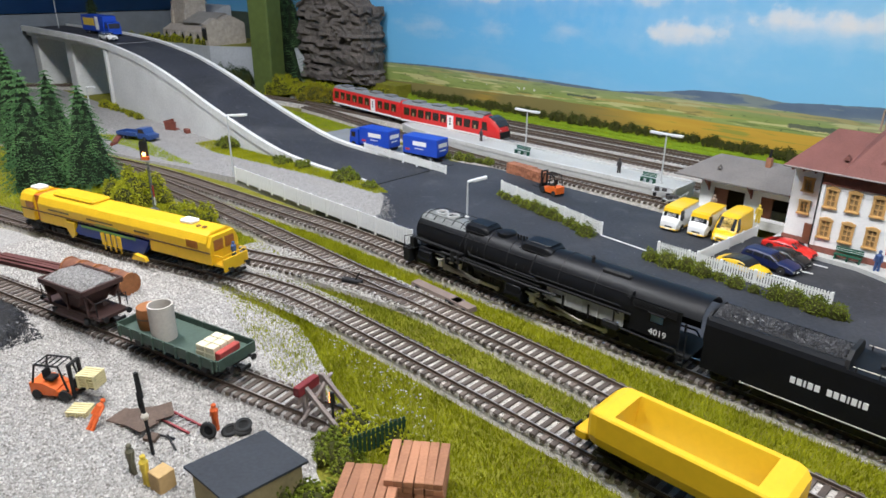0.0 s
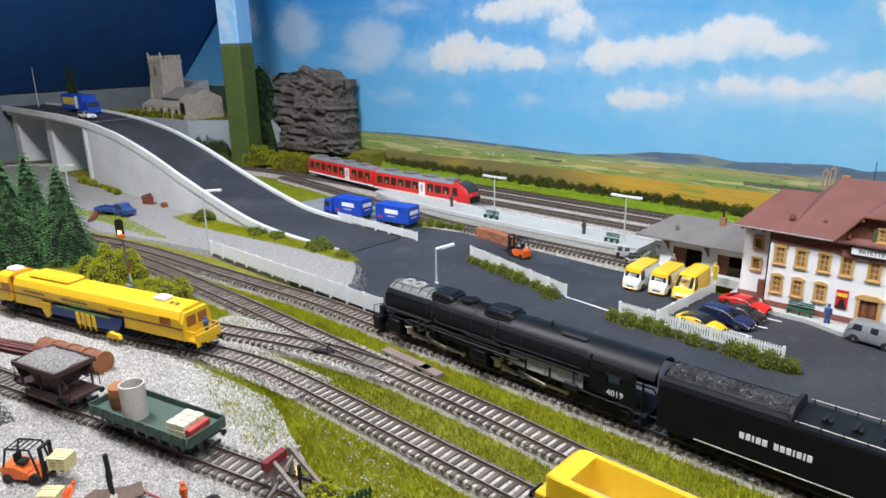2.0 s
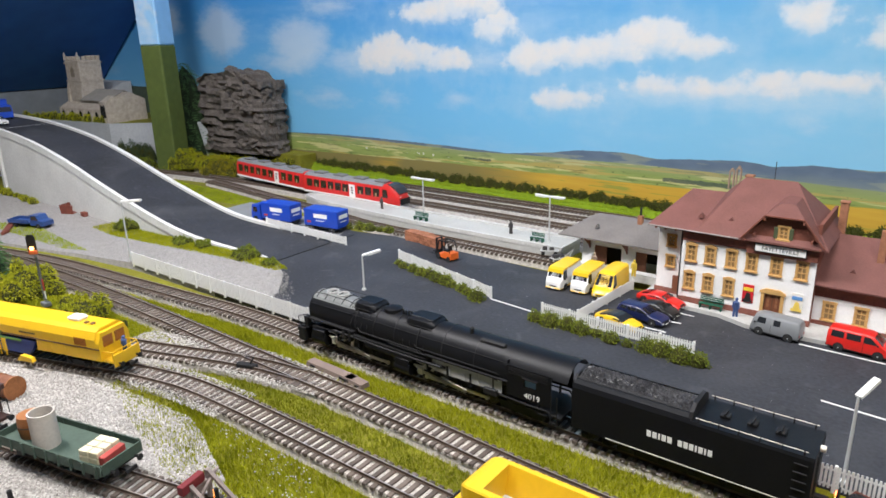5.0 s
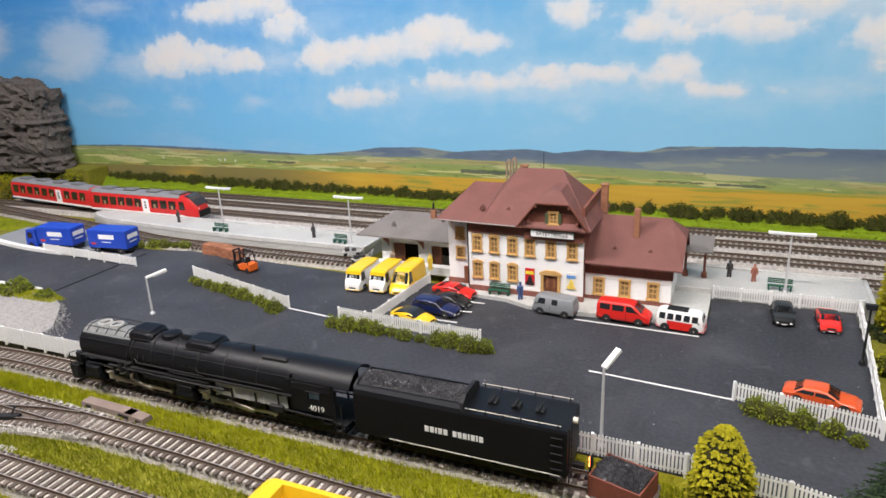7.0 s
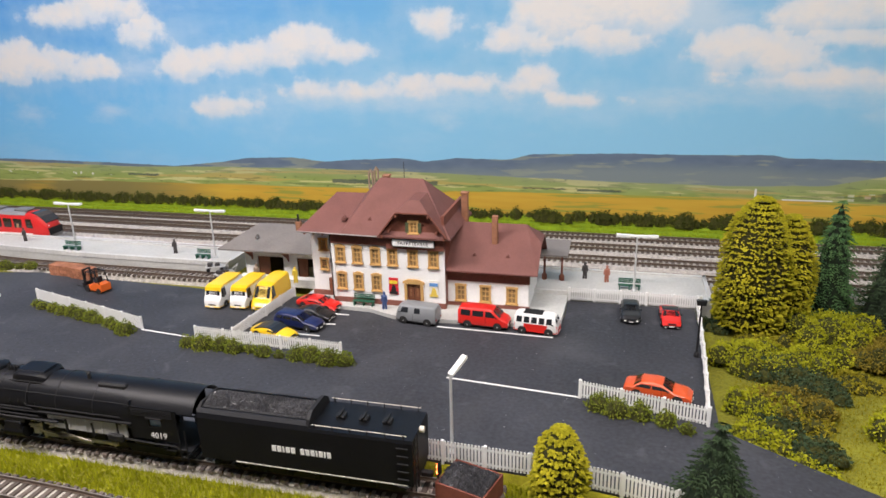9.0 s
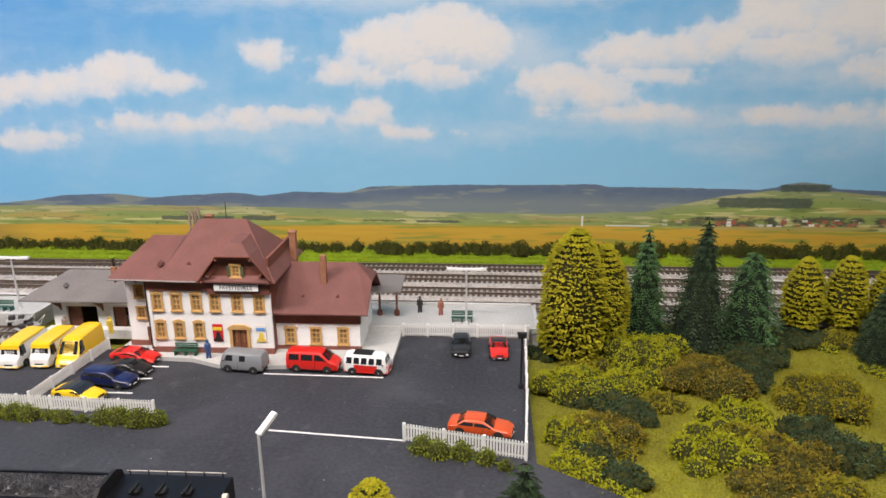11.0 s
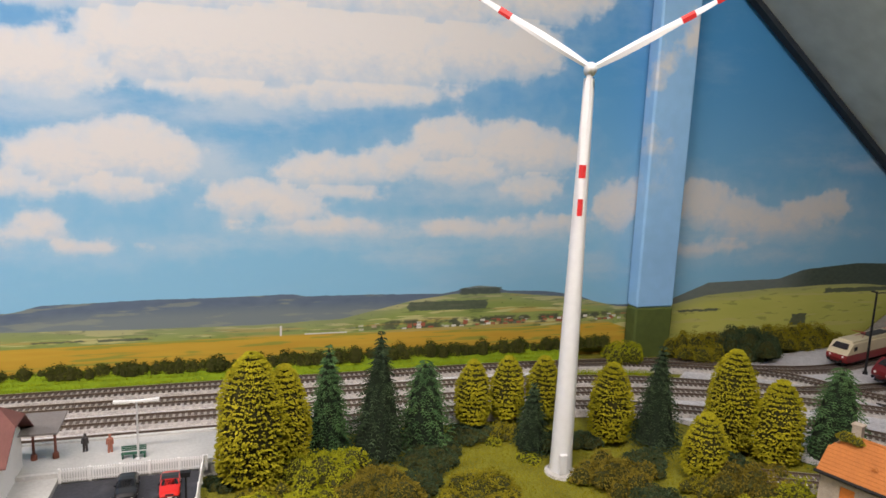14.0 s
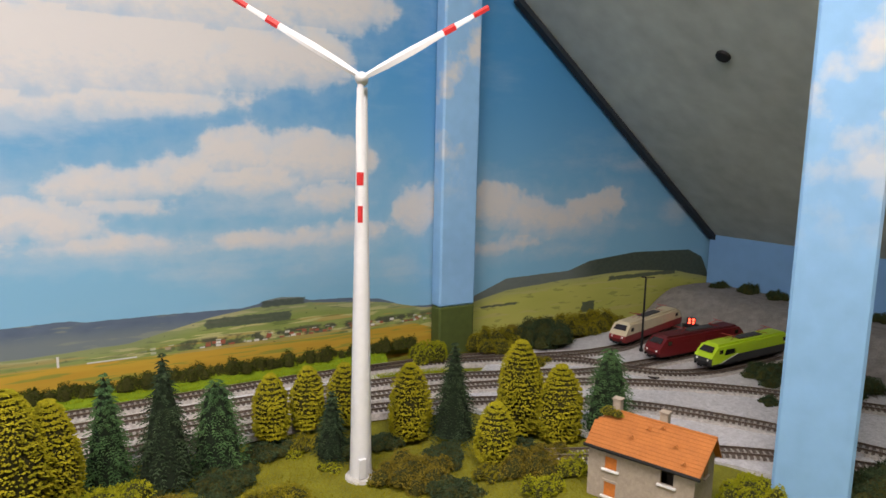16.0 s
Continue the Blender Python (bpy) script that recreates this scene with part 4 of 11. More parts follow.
gravel_bank()
stones([(-0.60, 0.452), (-0.525, 0.455), (-0.535, 0.468), (-0.55, 0.492), (-0.585, 0.515)], 14, 0.0008, M_STONE_G, "gravel scattered onto the asphalt", 0.0006)
stones([(-1.30, 0.40), (-0.83, 0.449), (-0.555, 0.452), (-0.56, 0.485), (-0.60, 0.525), (-0.66, 0.545), (-1.06, 0.545), (-1.30, 0.53)], 26, 0.0008, M_STONE_G, "loose pale grey gravel beside the ramp", 0.0, heap=bank_z)
sheet("yard_ballast", [(0.86, 0.88), (0.95, 0.95), (1.1, 0.98), (1.45, 1.02), (1.5, 0.62), (1.32, 0.3), (1.08, 0.3), (0.98, 0.50), (0.80, 0.80)], -0.0086, mat("yard_ballast", (0.52, 0.51, 0.52), 0.95, vary=0.3, scale=160, fine=4, bump=0.8), "pale grey ballast of the depot yard", "ground", 0.006)
sheet("track_ballast", [(-1.1, 0.885), (-0.8, 0.875), (0.75, 0.87), (0.75, 1.005), (0.3, 1.03), (-0.9, 1.035), (-1.3, 1.02), (-1.3, 0.95)], -0.0092, mat("station_ballast", (0.60, 0.59, 0.60), 0.95, vary=0.3, scale=170, fine=4, bump=0.8), "pale grey ballast between the station tracks", "ground", 0.004)

grass([(-0.46, 0.262), (-0.40, 0.250), (-0.33, 0.222), (-0.24, 0.20), (0.2, 0.18), (0.2, 0.282), (-0.46, 0.282)], 95, 0.0042, M_GRASS_Y, "tall yellow-green static grass beside the works yard", lines=FRONT_LINES, patch=0.9)
grass([(-0.53, 0.258), (-0.44, 0.232), (-0.36, 0.212), (-0.30, 0.205), (-0.27, 0.215), (-0.33, 0.250), (-0.44, 0.285), (-0.53, 0.278)], 55, 0.0034, M_GRASS_Y, "thin tufts of grass creeping into the gravel", z=-0.0090, lines=FRONT_LINES, patch=0.16)
stones([(-0.44, 0.285), (-0.30, 0.245), (-0.26, 0.225), (-0.22, 0.24), (-0.30, 0.282)], 4, 0.0009, M_STONE_W, "scattered white stones in the grass", -0.0100, FRONT_LINES)
grass([(-0.56, 0.305), (-0.40, 0.310), (0.2, 0.310), (0.2, 0.342), (-0.36, 0.348), (-0.45, 0.335)], 85, 0.0042, M_GRASS_G, "patchy green static grass between the tracks", lines=FRONT_LINES + [LINK], patch=0.45)
grass([(-0.62, 0.378), (-0.30, 0.376), (0.25, 0.366), (0.25, 0.395), (0.06, 0.412), (-0.62, 0.411)], 95, 0.0046, M_GRASS_Y, "yellow-green static grass along the main line", lines=FRONT_LINES + [LINK], patch=0.8)
grass([(-1.0, 0.30), (-0.62, 0.28), (-0.50, 0.34), (-0.62, 0.352), (-0.9, 0.352), (-1.1, 0.34)], 75, 0.0042, M_GRASS_Y, "yellow-green static grass behind the track machine", lines=FRONT_LINES + [LINK], patch=0.8)
grass([(-1.0, 0.355), (-0.60, 0.360), (-0.46, 0.380), (-0.46, 0.412), (-0.60, 0.412), (-0.9, 0.395)], 95, 0.0042, M_GRASS_Y, "strip of static grass between two yard tracks", lines=FRONT_LINES, patch=0.9)
grass([(-1.6, 0.10), (-0.95, 0.19), (-0.75, 0.24), (-0.82, 0.33), (-1.2, 0.30), (-1.6, 0.24)], 25, 0.004, M_GRASS_Y, "rough grass under the fir trees", lines=FRONT_LINES, patch=0.5)
grass([(-1.08, 0.515), (-1.0, 0.508), (-0.85, 0.522), (-0.74, 0.526), (-0.64, 0.534), (-0.65, 0.551), (-1.08, 0.551)], 60, 0.0036, M_GRASS_Y, "green grass strip at the foot of the ramp", z="bank", patch=0.9)
grass([(-1.02, 0.510), (-0.86, 0.516), (-0.70, 0.524), (-0.63, 0.526), (-0.62, 0.540), (-0.66, 0.553), (-1.02, 0.552)], 70, 0.0036, M_GRASS_Y, "green grass strip beside the ramp kerb", z="bank", patch=0.9)
grass([(-1.28, 0.42), (-1.0, 0.43), (-0.95, 0.445), (-1.2, 0.47)], 45, 0.0034, M_GRASS_L, "grass tuft patch beside the parked truck", z="bank", patch=0.4)
grass([(-1.5, 0.72), (-1.0, 0.755), (-0.80, 0.742), (-0.80, 0.775), (-1.0, 0.80), (-1.5, 0.83)], 30, 0.0036, M_GRASS_L, "grass strip along the bay track", lines=[STUB], patch=0.6)
grass([(0.03, 0.36), (0.05, 0.41), (0.07, 0.442), (0.15, 0.425), (0.36, 0.33), (0.36, 0.18), (0.03, 0.18)], 50, 0.0038, M_GRASS_Y, "yellow-green grass by the coal box", lines=FRONT_LINES, patch=0.6)
for gy, gz in ((1.037, -0.0105), (1.0415, -0.0050), (1.046, 0.0005), (1.0505, 0.0060)):
    grass([(-1.13, gy - 0.003), (0.80, gy - 0.003), (0.80, gy + 0.003), (-1.13, gy + 0.003)], 42, 0.0050, M_GRASS_L, "bright green grass bank below the backdrop", z=gz)
grass([(0.60, 0.955), (0.80, 0.94), (0.92, 0.91), (0.86, 0.985), (0.74, 0.995)], 35, 0.004, M_GRASS_L, "bright green grass between two tracks", z=-0.010, lines=[B2, B3, B4])
grass([(0.215, 0.50), (0.42, 0.40), (0.80, 0.40), (0.95, 0.50), (0.90, 0.66), (0.70, 0.80), (0.25, 0.82)], 26, 0.0042, M_GRASS_O, "olive green turf of the wooded slope", z=None, lines=[B1, B2], patch=0.9)
grass([(0.06, 0.375), (0.06, 0.442), (0.15, 0.425), (0.30, 0.36), (0.30, 0.30), (0.06, 0.36)], 45, 0.0038, M_GRASS_Y, "yellow-green grass behind the coal box", lines=FRONT_LINES, patch=0.8)
verge = Mesh()
edge = [(-0.020, 0.4405, 0.4500), (0.02, 0.4405, 0.4486), (0.062, 0.4405, 0.4473), (0.075, 0.4050, 0.4466), (0.134, 0.3900, 0.4383), (0.20, 0.3750, 0.4193), (0.30, 0.3500, 0.3714)]
verge.loft([[Vector((x, y0, -0.0130)), Vector((x, y0 + 0.001, -0.0100)), Vector((x, y1, -0.0012)), Vector((x, y1, -0.0130))] for x, y0, y1 in edge])
solo("verge", verge, mat("verge_turf", (0.20, 0.185, 0.006), 0.95, vary=0.3, scale=60, bump=0.6), "yellow-green turf bank below the street fence", "ground", "structure")
for x0, x1, ya, yb, zz in ((-0.02, 0.064, 0.4410, 0.4450, -0.0078), (-0.02, 0.068, 0.4450, 0.4470, -0.0045), (0.060, 0.135, 0.405, 0.424, -0.0082), (0.060, 0.135, 0.424, 0.440, -0.0045), (0.135, 0.22, 0.385, 0.415, -0.0070)):
    grass([(x0, ya), (x1, ya), (x1, yb), (x0, yb)], 75, 0.0040, M_GRASS_Y, "yellow-green grass below the street fence", z=zz)
grass([(0.98, 0.90), (1.10, 0.94), (1.15, 1.05), (0.98, 1.05)], 30, 0.004, M_GRASS_L, "bright green grass by the depot", z=None)


# ---- platforms ----
def platform(poly, label):
    t = thing("platform", pose(0, 0, 0), label, "platform", "platforms", "structure")
    part("slab", Mesh().prism(poly, -0.012, 0.0065, "z"), M_PLATFORM, t)
    cx, cy = sum(p[0] for p in poly) / len(poly), sum(p[1] for p in poly) / len(poly)
    e = Mesh()
    n = len(poly)
    for i in range(n):
        a, b = Vector((*poly[i], 0)), Vector((*poly[(i + 1) % n], 0))
        d = (b - a)
        m = pose(a.x, a.y, 0, 0, 0, math.degrees(math.atan2(d.y, d.x)))
        e.box(-0.001, d.length + 0.001, -0.0008, 0.0035, 0.003, 0.0088, m)
    part("edge_stone", e, M_KERB, t, "pale kerb stones along the platform edge")


platform([(-0.90, 0.822), (-0.85, 0.803), (-0.70, 0.792), (-0.58, 0.786), (-0.36, 0.786), (-0.36, 0.840), (-0.90, 0.848)], "long pale concrete platform between two tracks")
platform([(-0.25, 0.786), (0.03, 0.766), (0.075, 0.766), (0.225, 0.768), (0.225, 0.843), (-0.25, 0.843)], "pale concrete station platform with white fence")
solo("forecourt", Mesh().prism([(-0.215, 0.693), (-0.13, 0.688), (-0.10, 0.676), (-0.05, 0.676), (0.043, 0.682), (0.073, 0.690), (0.075, 0.79), (-0.215, 0.79)], -0.003, 0.0042, "z"),
     M_PLATFORM, "pale paved forecourt round the station", "pavement", "structure")


# ---- ramp road and bridge ----
def ramp():
    prof = [(-0.62, -0.004), (-0.70, -0.002), (-0.80, -0.001), (-0.88, 0.004), (-0.966, 0.019), (-1.088, 0.047), (-1.207, 0.078), (-1.318, 0.101), (-1.40, 0.112), (-1.474, 0.119), (-1.563, 0.124), (-1.70, 0.127), (-2.03, 0.128)]
    fine = [p for p, a in smooth_line(prof, 0.02)]
    y0, y1 = 0.556, 0.656
    t = thing("ramp_road", pose(0, 0, 0), "asphalt ramp climbing to a bridge between pale concrete parapets", "ramp", kind="structure")
    deck, wall, bridge = Mesh(), Mesh(), Mesh()

    def flare(x):
        return 0.012 * max(0, min(1, (x + 0.90) / 0.2))

    deck.loft([[Vector((p.x, y0 - 0.001, p.y - 0.006)), Vector((p.x, y1 + 0.001 + flare(p.x), p.y - 0.006)), Vector((p.x, y1 + 0.001 + flare(p.x), p.y)), Vector((p.x, y0 - 0.001, p.y))] for p in fine])
    part("carriageway", deck, M_ASPHALT, t)
    for s, ya, yb in ((0, y0 - 0.0065, y0), (1, y1, y1 + 0.0075)):
        k = Mesh()
        k.loft([[Vector((p.x, ya + s * flare(p.x), p.y - 0.0085)), Vector((p.x, yb + s * flare(p.x), p.y - 0.0085)), Vector((p.x, yb + s * flare(p.x), p.y + 0.0045)), Vector((p.x, ya + s * flare(p.x), p.y + 0.0045))] for p in fine if p.x < -0.66])
        part("parapet", k, M_CONCRETE, t, "pale concrete parapet kerb")
    solid = [p for p in fine if -1.50 < p.x < -0.80]
    for ya, yb in ((y0 - 0.0050, y0 - 0.0005), (y1 + 0.002, y1 + 0.007)):
        w = Mesh()
        w.loft([[Vector((p.x, ya, -0.014)), Vector((p.x, yb, -0.014)), Vector((p.x, yb, p.y - 0.008)), Vector((p.x, ya, p.y - 0.008))] for p in solid])
        part("side_wall", w, M_CONCRETE, t, "smooth pale concrete side wall")
    part("abutment", Mesh().box(-1.51, -1.50, y0 - 0.006, y1 + 0.007, -0.014, 0.110), M_CONCRETE, t)
    part("bridge_beam", Mesh().box(-2.03, -1.50, y0 + 0.004, y1 - 0.004, 0.108, 0.121), M_CONCRETE, t)
    for px in (-1.76, -2.0):
        part("pier", Mesh().bbox(px - 0.02, px + 0.02, y0 + 0.01, y1 - 0.01, -0.014, 0.108, 0.002), M_CONCRETE, t)
    part("joint", Mesh().box(-0.6605, -0.6585, 0.552, 0.70, -0.001, 0.0006), M_BLACK_MATT, t, "dark joint across the road").matrix_basis = pose(0, 0, 0, 0, 0, 0)


ramp()
sheet("side_road", [(-0.98, 0.672), (-0.64, 0.66), (-0.625, 0.705), (-0.70, 0.728), (-0.98, 0.760)], -0.0035, mat("pale_asphalt", (0.22, 0.23, 0.24), 0.85, vary=0.15, scale=30, fine=10, bump=0.25), "pale grey side road below the ramp", "road", 0.008)

# road markings
for x0, y0, x1, y1 in ((-0.35, 0.600, -0.28, 0.5925), (-0.015, 0.566, 0.10, 0.556), (-0.050, 0.666, 0.068, 0.663), (-0.178, 0.648, -0.155, 0.651), (-0.186, 0.622, -0.160, 0.622), (-0.176, 0.676, -0.150, 0.676)):
    L, a = math.hypot(x1 - x0, y1 - y0), math.degrees(math.atan2(y1 - y0, x1 - x0))
    solo("road_marking", Mesh().box(0, L, -0.0008, 0.0008, 0.0002, 0.0007, pose(x0, y0, 0, 0, 0, a)), M_LINE, "thin white painted line on asphalt", "road marking", "structure", group="road markings")


# ---- fences ----
PICKETS = {}


def fence(pts, label, h=0.0125, base=0.0, pitch=0.0024):
    t = thing("picket_fence", pose(0, 0, base), label, "fence", "white fences")
    key = round(h * 1e5)
    if key not in PICKETS:
        PICKETS[key] = Mesh().prism([(-0.00074, 0.001), (0.00074, 0.001), (0.00074, h - 0.0006), (0, h), (-0.00074, h - 0.0006)], -0.0004, 0.0002, "y").data("picket", M_WHITE)
    picket = PICKETS[key]
    for (xa, ya), (xb, yb) in zip(pts, pts[1:]):
        L, a = math.hypot(xb - xa, yb - ya), math.degrees(math.atan2(yb - ya, xb - xa))
        m = pose(xa, ya, 0, 0, 0, a)
        n = int(L / pitch)
        for i in range(n):
            x = (i + 0.5) * L / n
            share("picket", picket, t, m @ pose(x, 0, 0))
        for z in (0.0030, h - 0.0035):
            part("fence_rail", Mesh().box(0, L, 0.0002, 0.0010, z - 0.0006, z + 0.0006, m), M_WHITE, t)
        k = max(1, round(L / 0.030))
        for i in range(k + 1):
            part("fence_post", Mesh().bbox(-0.0011, 0.0011, -0.0011, 0.0013, -0.002, h + 0.0003, 0.0003, m @ pose(L * i / k, 0, 0)), M_WHITE, t)
    return t


fence([(-0.822, 0.444), (-0.475, 0.444)], "long white picket fence along the main line", 0.0190, -0.005)
fence([(-0.815, 0.664), (-0.632, 0.656)], "white picket fence beside the parked lorry", 0.0125)
fence([(-0.525, 0.648), (-0.35, 0.601)], "white picket fence with a hedge before the goods yard", 0.0145)
fence([(-0.280, 0.592), (-0.122, 0.586)], "white picket fence with a hedge before the car park", 0.0145)
fence([(-0.243, 0.600), (-0.232, 0.715)], "white picket fence between vans and cars", 0.0125)
fence([(0.100, 0.556), (0.197, 0.534)], "white picket fence behind the orange car", 0.0165)
fence([(0.197, 0.534), (0.203, 0.62), (0.210, 0.762)], "white picket fence along the edge of the wooded slope", 0.0150)
fence([(0.076, 0.762), (0.213, 0.762)], "white picket fence at the end of the platform", 0.0150)
fence([(-0.020, 0.4505), (0.073, 0.4475), (0.134, 0.4390), (0.20, 0.420), (0.30, 0.372)], "white picket fence between the street and the line", 0.0180, -0.0005)


# ---- trees, bushes and hedges ----
def flake(V, F, p, out, up, l, w, droop):
    """A small bent leaf: from p outwards, tip drooping."""
    side = out.cross(up)
    if side.length < 1e-6:
        side = Vector((1, 0, 0))
    side.normalize()
    k = len(V)
    mid = p + out * (l * 0.55) - Vector((0, 0, droop * l * 0.25))
    tip = p + out * l - Vector((0, 0, droop * l))
    V += [tuple(p), tuple(mid + side * w / 2), tuple(tip), tuple(mid - side * w / 2), tuple(mid + up * (w * 0.35))]
    F += [(k, k + 1, k + 4), (k + 1, k + 2, k + 4), (k + 2, k + 3, k + 4), (k + 3, k, k + 4)]


def tree_crown(h, r, prof, n, l, w, droop, seed, lift=0.0, rows=0):
    """Leaves set in uneven rows over a turned outline. prof: radius share by height share."""
    rnd = random.Random(seed)
    V, F = [], []
    for i in range(n):
        u = rnd.random() ** 0.9
        if rows:
            u = (math.floor(u * rows) + 0.5 + rnd.uniform(-0.3, 0.3)) / rows
        a = rnd.uniform(0, 2 * math.pi)
        k = prof(u) * r * rnd.uniform(0.72, 1.04)
        lump = 1 + 0.10 * math.sin(3 * a + seed) * math.sin(9 * u + seed)
        out = Vector((math.cos(a), math.sin(a), lift + rnd.uniform(-0.15, 0.15))).normalized()
        p = Vector((math.cos(a) * max(0, k * lump - l * 0.6), math.sin(a) * max(0, k * lump - l * 0.6), h * (0.06 + 0.94 * u)))
        s = rnd.uniform(0.7, 1.2) * (1 - 0.45 * u)
        flake(V, F, p, out, Vector((0, 0, 1)), l * s, w * s, droop * rnd.uniform(0.6, 1.3))
    me = Mesh()
    me.v, me.f = V, F
    return me


def needle_crown(h, r, n, seed, wide=1.0):
    """Feathered branches in uneven whorls: each branch carries short side twigs that droop outwards."""
    rnd = random.Random(seed)
    V, F = [], []
    rows = int(h / 0.0062)
    for j in range(rows):
        u = (j + rnd.uniform(-0.3, 0.3) + 0.4) / rows
        u = min(0.985, max(0.0, u))
        R0 = r * 1.30 * ((1 - u) ** (0.85 * wide)) + 0.0012
        m = max(6, int(25 * R0 / r))
        a0 = rnd.uniform(0, 7)
        for i in range(m):
            a = a0 + 2 * math.pi * i / m + rnd.uniform(-0.25, 0.25)
            R = R0 * rnd.uniform(0.78, 1.16)
            c, s = math.cos(a), math.sin(a)
            z = h * (0.07 + 0.93 * u) + rnd.uniform(-0.001, 0.001)
            sd = Vector((-s, c, 0))
            for q in range(5):
                k = 0.42 + 0.145 * q
                p = Vector((c * R * k, s * R * k, z - 0.32 * R * k * k))
                tl = (0.0044 + 0.11 * R) * (1.12 - 0.55 * k) * rnd.uniform(0.8, 1.2)
                for sg in (-1, 1) if q < 4 else (0,):
                    d = (Vector((c, s, -0.35)) * 0.8 + sd * sg * 0.85).normalized()
                    w = d.cross(Vector((0, 0, 1))).normalized() * 0.00085
                    e = len(V)
                    V += [tuple(p + w), tuple(p - w), tuple(p + d * tl), tuple(p + d * tl * 0.4 + Vector((0, 0, 0.0010)))]
                    F += [(e, e + 3, e + 2), (e + 1, e + 2, e + 3)]
    me = Mesh()
    me.v, me.f = V, F
    return me


M_LEAF_Y = island_mat("yellow_green_leaf", [(0.15, 0.140, 0.004), (0.27, 0.245, 0.006), (0.40, 0.35, 0.014)], 0.8)
M_LEAF_G = island_mat("mid_green_needle", [(0.016, 0.042, 0.013), (0.055, 0.125, 0.042), (0.13, 0.24, 0.08)], 0.8)
M_LEAF_D = island_mat("dark_green_needle", [(0.009, 0.019, 0.007), (0.026, 0.048, 0.020), (0.075, 0.12, 0.055)], 0.8)
M_LEAF_B = island_mat("bush_green_leaf", [(0.17, 0.19, 0.005), (0.28, 0.29, 0.008), (0.41, 0.395, 0.02)], 0.85)
M_LEAF_O = island_mat("olive_bush_leaf", [(0.13, 0.115, 0.006), (0.22, 0.19, 0.009), (0.33, 0.28, 0.02)], 0.85)
M_LEAF_T = island_mat("teal_bush_leaf", [(0.012, 0.024, 0.010), (0.036, 0.060, 0.026), (0.08, 0.11, 0.045)], 0.85)
M_LEAF_R = island_mat("brownish_bush_leaf", [(0.095, 0.075, 0.007), (0.175, 0.135, 0.013), (0.27, 0.205, 0.026)], 0.85)
M_LEAF_H = island_mat("hedge_green_leaf", [(0.05, 0.065, 0.006), (0.13, 0.165, 0.012), (0.26, 0.28, 0.03)], 0.85)
M_TRUNK = mat("tree_trunk", (0.06, 0.045, 0.03), 0.9, vary=0.3, scale=300, bump=0.4)
# Dark filling of bushes and hedges, coloured as the shade between leaves.
M_CORE = mat("foliage_shade_core", (0.040, 0.042, 0.005), 0.95, vary=0.4, scale=300, fine=3, bump=0.6)


def egg(u):
    """Radius share by height share of a rounded, egg-shaped crown."""
    if u < 0.36:
        return 0.80 + 0.20 * math.sin(u / 0.36 * math.pi / 2)
    return max(0.05, 1 - ((u - 0.36) / 0.66) ** 2.0) ** 0.62


def tree(x, y, h, r, kind, label, seed, z=None):
    z = ground_height(x, y) if z is None else z
    t = thing("tree", pose(x, y, z - 0.001, 0, 0, seed * 47), label, "tree", "model trees")
    part("trunk", Mesh().lathe([(0.0022, 0), (0.0016, h * 0.3), (0.0006, h * 0.96)], 7), M_TRUNK, t)
    # Solid dark core in each crown; its colour stands in for inner shade.
    if kind == "y":
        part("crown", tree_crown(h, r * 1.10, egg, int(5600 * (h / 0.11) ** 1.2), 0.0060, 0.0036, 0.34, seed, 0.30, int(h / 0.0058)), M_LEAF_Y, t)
        part("inner_crown", Mesh().lathe([(r * 1.10 * egg(q / 8) * 0.84, h * (0.08 + 0.88 * q / 8)) for q in range(9)], 14), mat("crown_shade_core", (0.028, 0.027, 0.003), 0.95, vary=0.5, scale=200, bump=0.6), t, "dark solid core coloured as the shade inside the crown")
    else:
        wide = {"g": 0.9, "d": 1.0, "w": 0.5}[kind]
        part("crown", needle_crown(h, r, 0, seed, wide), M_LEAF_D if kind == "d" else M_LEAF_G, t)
        part("inner_crown", Mesh().lathe([(r * (1 - q / 8) ** (0.9 * wide) * 0.95 + 0.0004, h * (0.06 + 0.90 * q / 8)) for q in range(9)], 12), mat("fir_shade_core", (0.008, 0.016, 0.006), 0.95, vary=0.5, scale=200, bump=0.6), t, "dark solid core coloured as the shade inside the crown")
    return t


Y_, G_, D_ = "rounded yellow-green model tree with drooping leaf scales", "slim mid-green model fir tree", "dark green model fir tree"
tree(0.258, 0.745, 0.143, 0.034, "y", "tall broad yellow-green model tree by the car park", 1)
tree(0.292, 0.765, 0.122, 0.026, "y", Y_, 2)
tree(0.345, 0.806, 0.128, 0.023, "g", G_, 3)
tree(0.400, 0.782, 0.152, 0.029, "d", "tall dark green model fir tree", 4)
tree(0.458, 0.796, 0.112, 0.027, "w", "broad blue-green model fir tree", 5)
tree(0.530, 0.826, 0.086, 0.021, "y", Y_, 6, -0.008)
tree(0.580, 0.832, 0.086, 0.021, "y", Y_, 7, -0.008)
tree(0.590, 0.775, 0.088, 0.019, "d", D_, 8)
tree(0.627, 0.824, 0.086, 0.021, "y", Y_, 9, -0.008)
tree(0.697, 0.772, 0.104, 0.026, "y", Y_, 10)
tree(0.752, 0.752, 0.134, 0.026, "d", D_, 11)
tree(0.757, 0.665, 0.080, 0.023, "y", "low rounded yellow-green model tree", 12)
tree(0.830, 0.712, 0.130, 0.029, "y", "tall yellow-green model tree beside the tracks", 13)
tree(0.862, 0.668, 0.104, 0.027, "y", Y_, 14)
tree(0.925, 0.645, 0.122, 0.028, "w", "blue-green model fir tree behind the hut", 15)
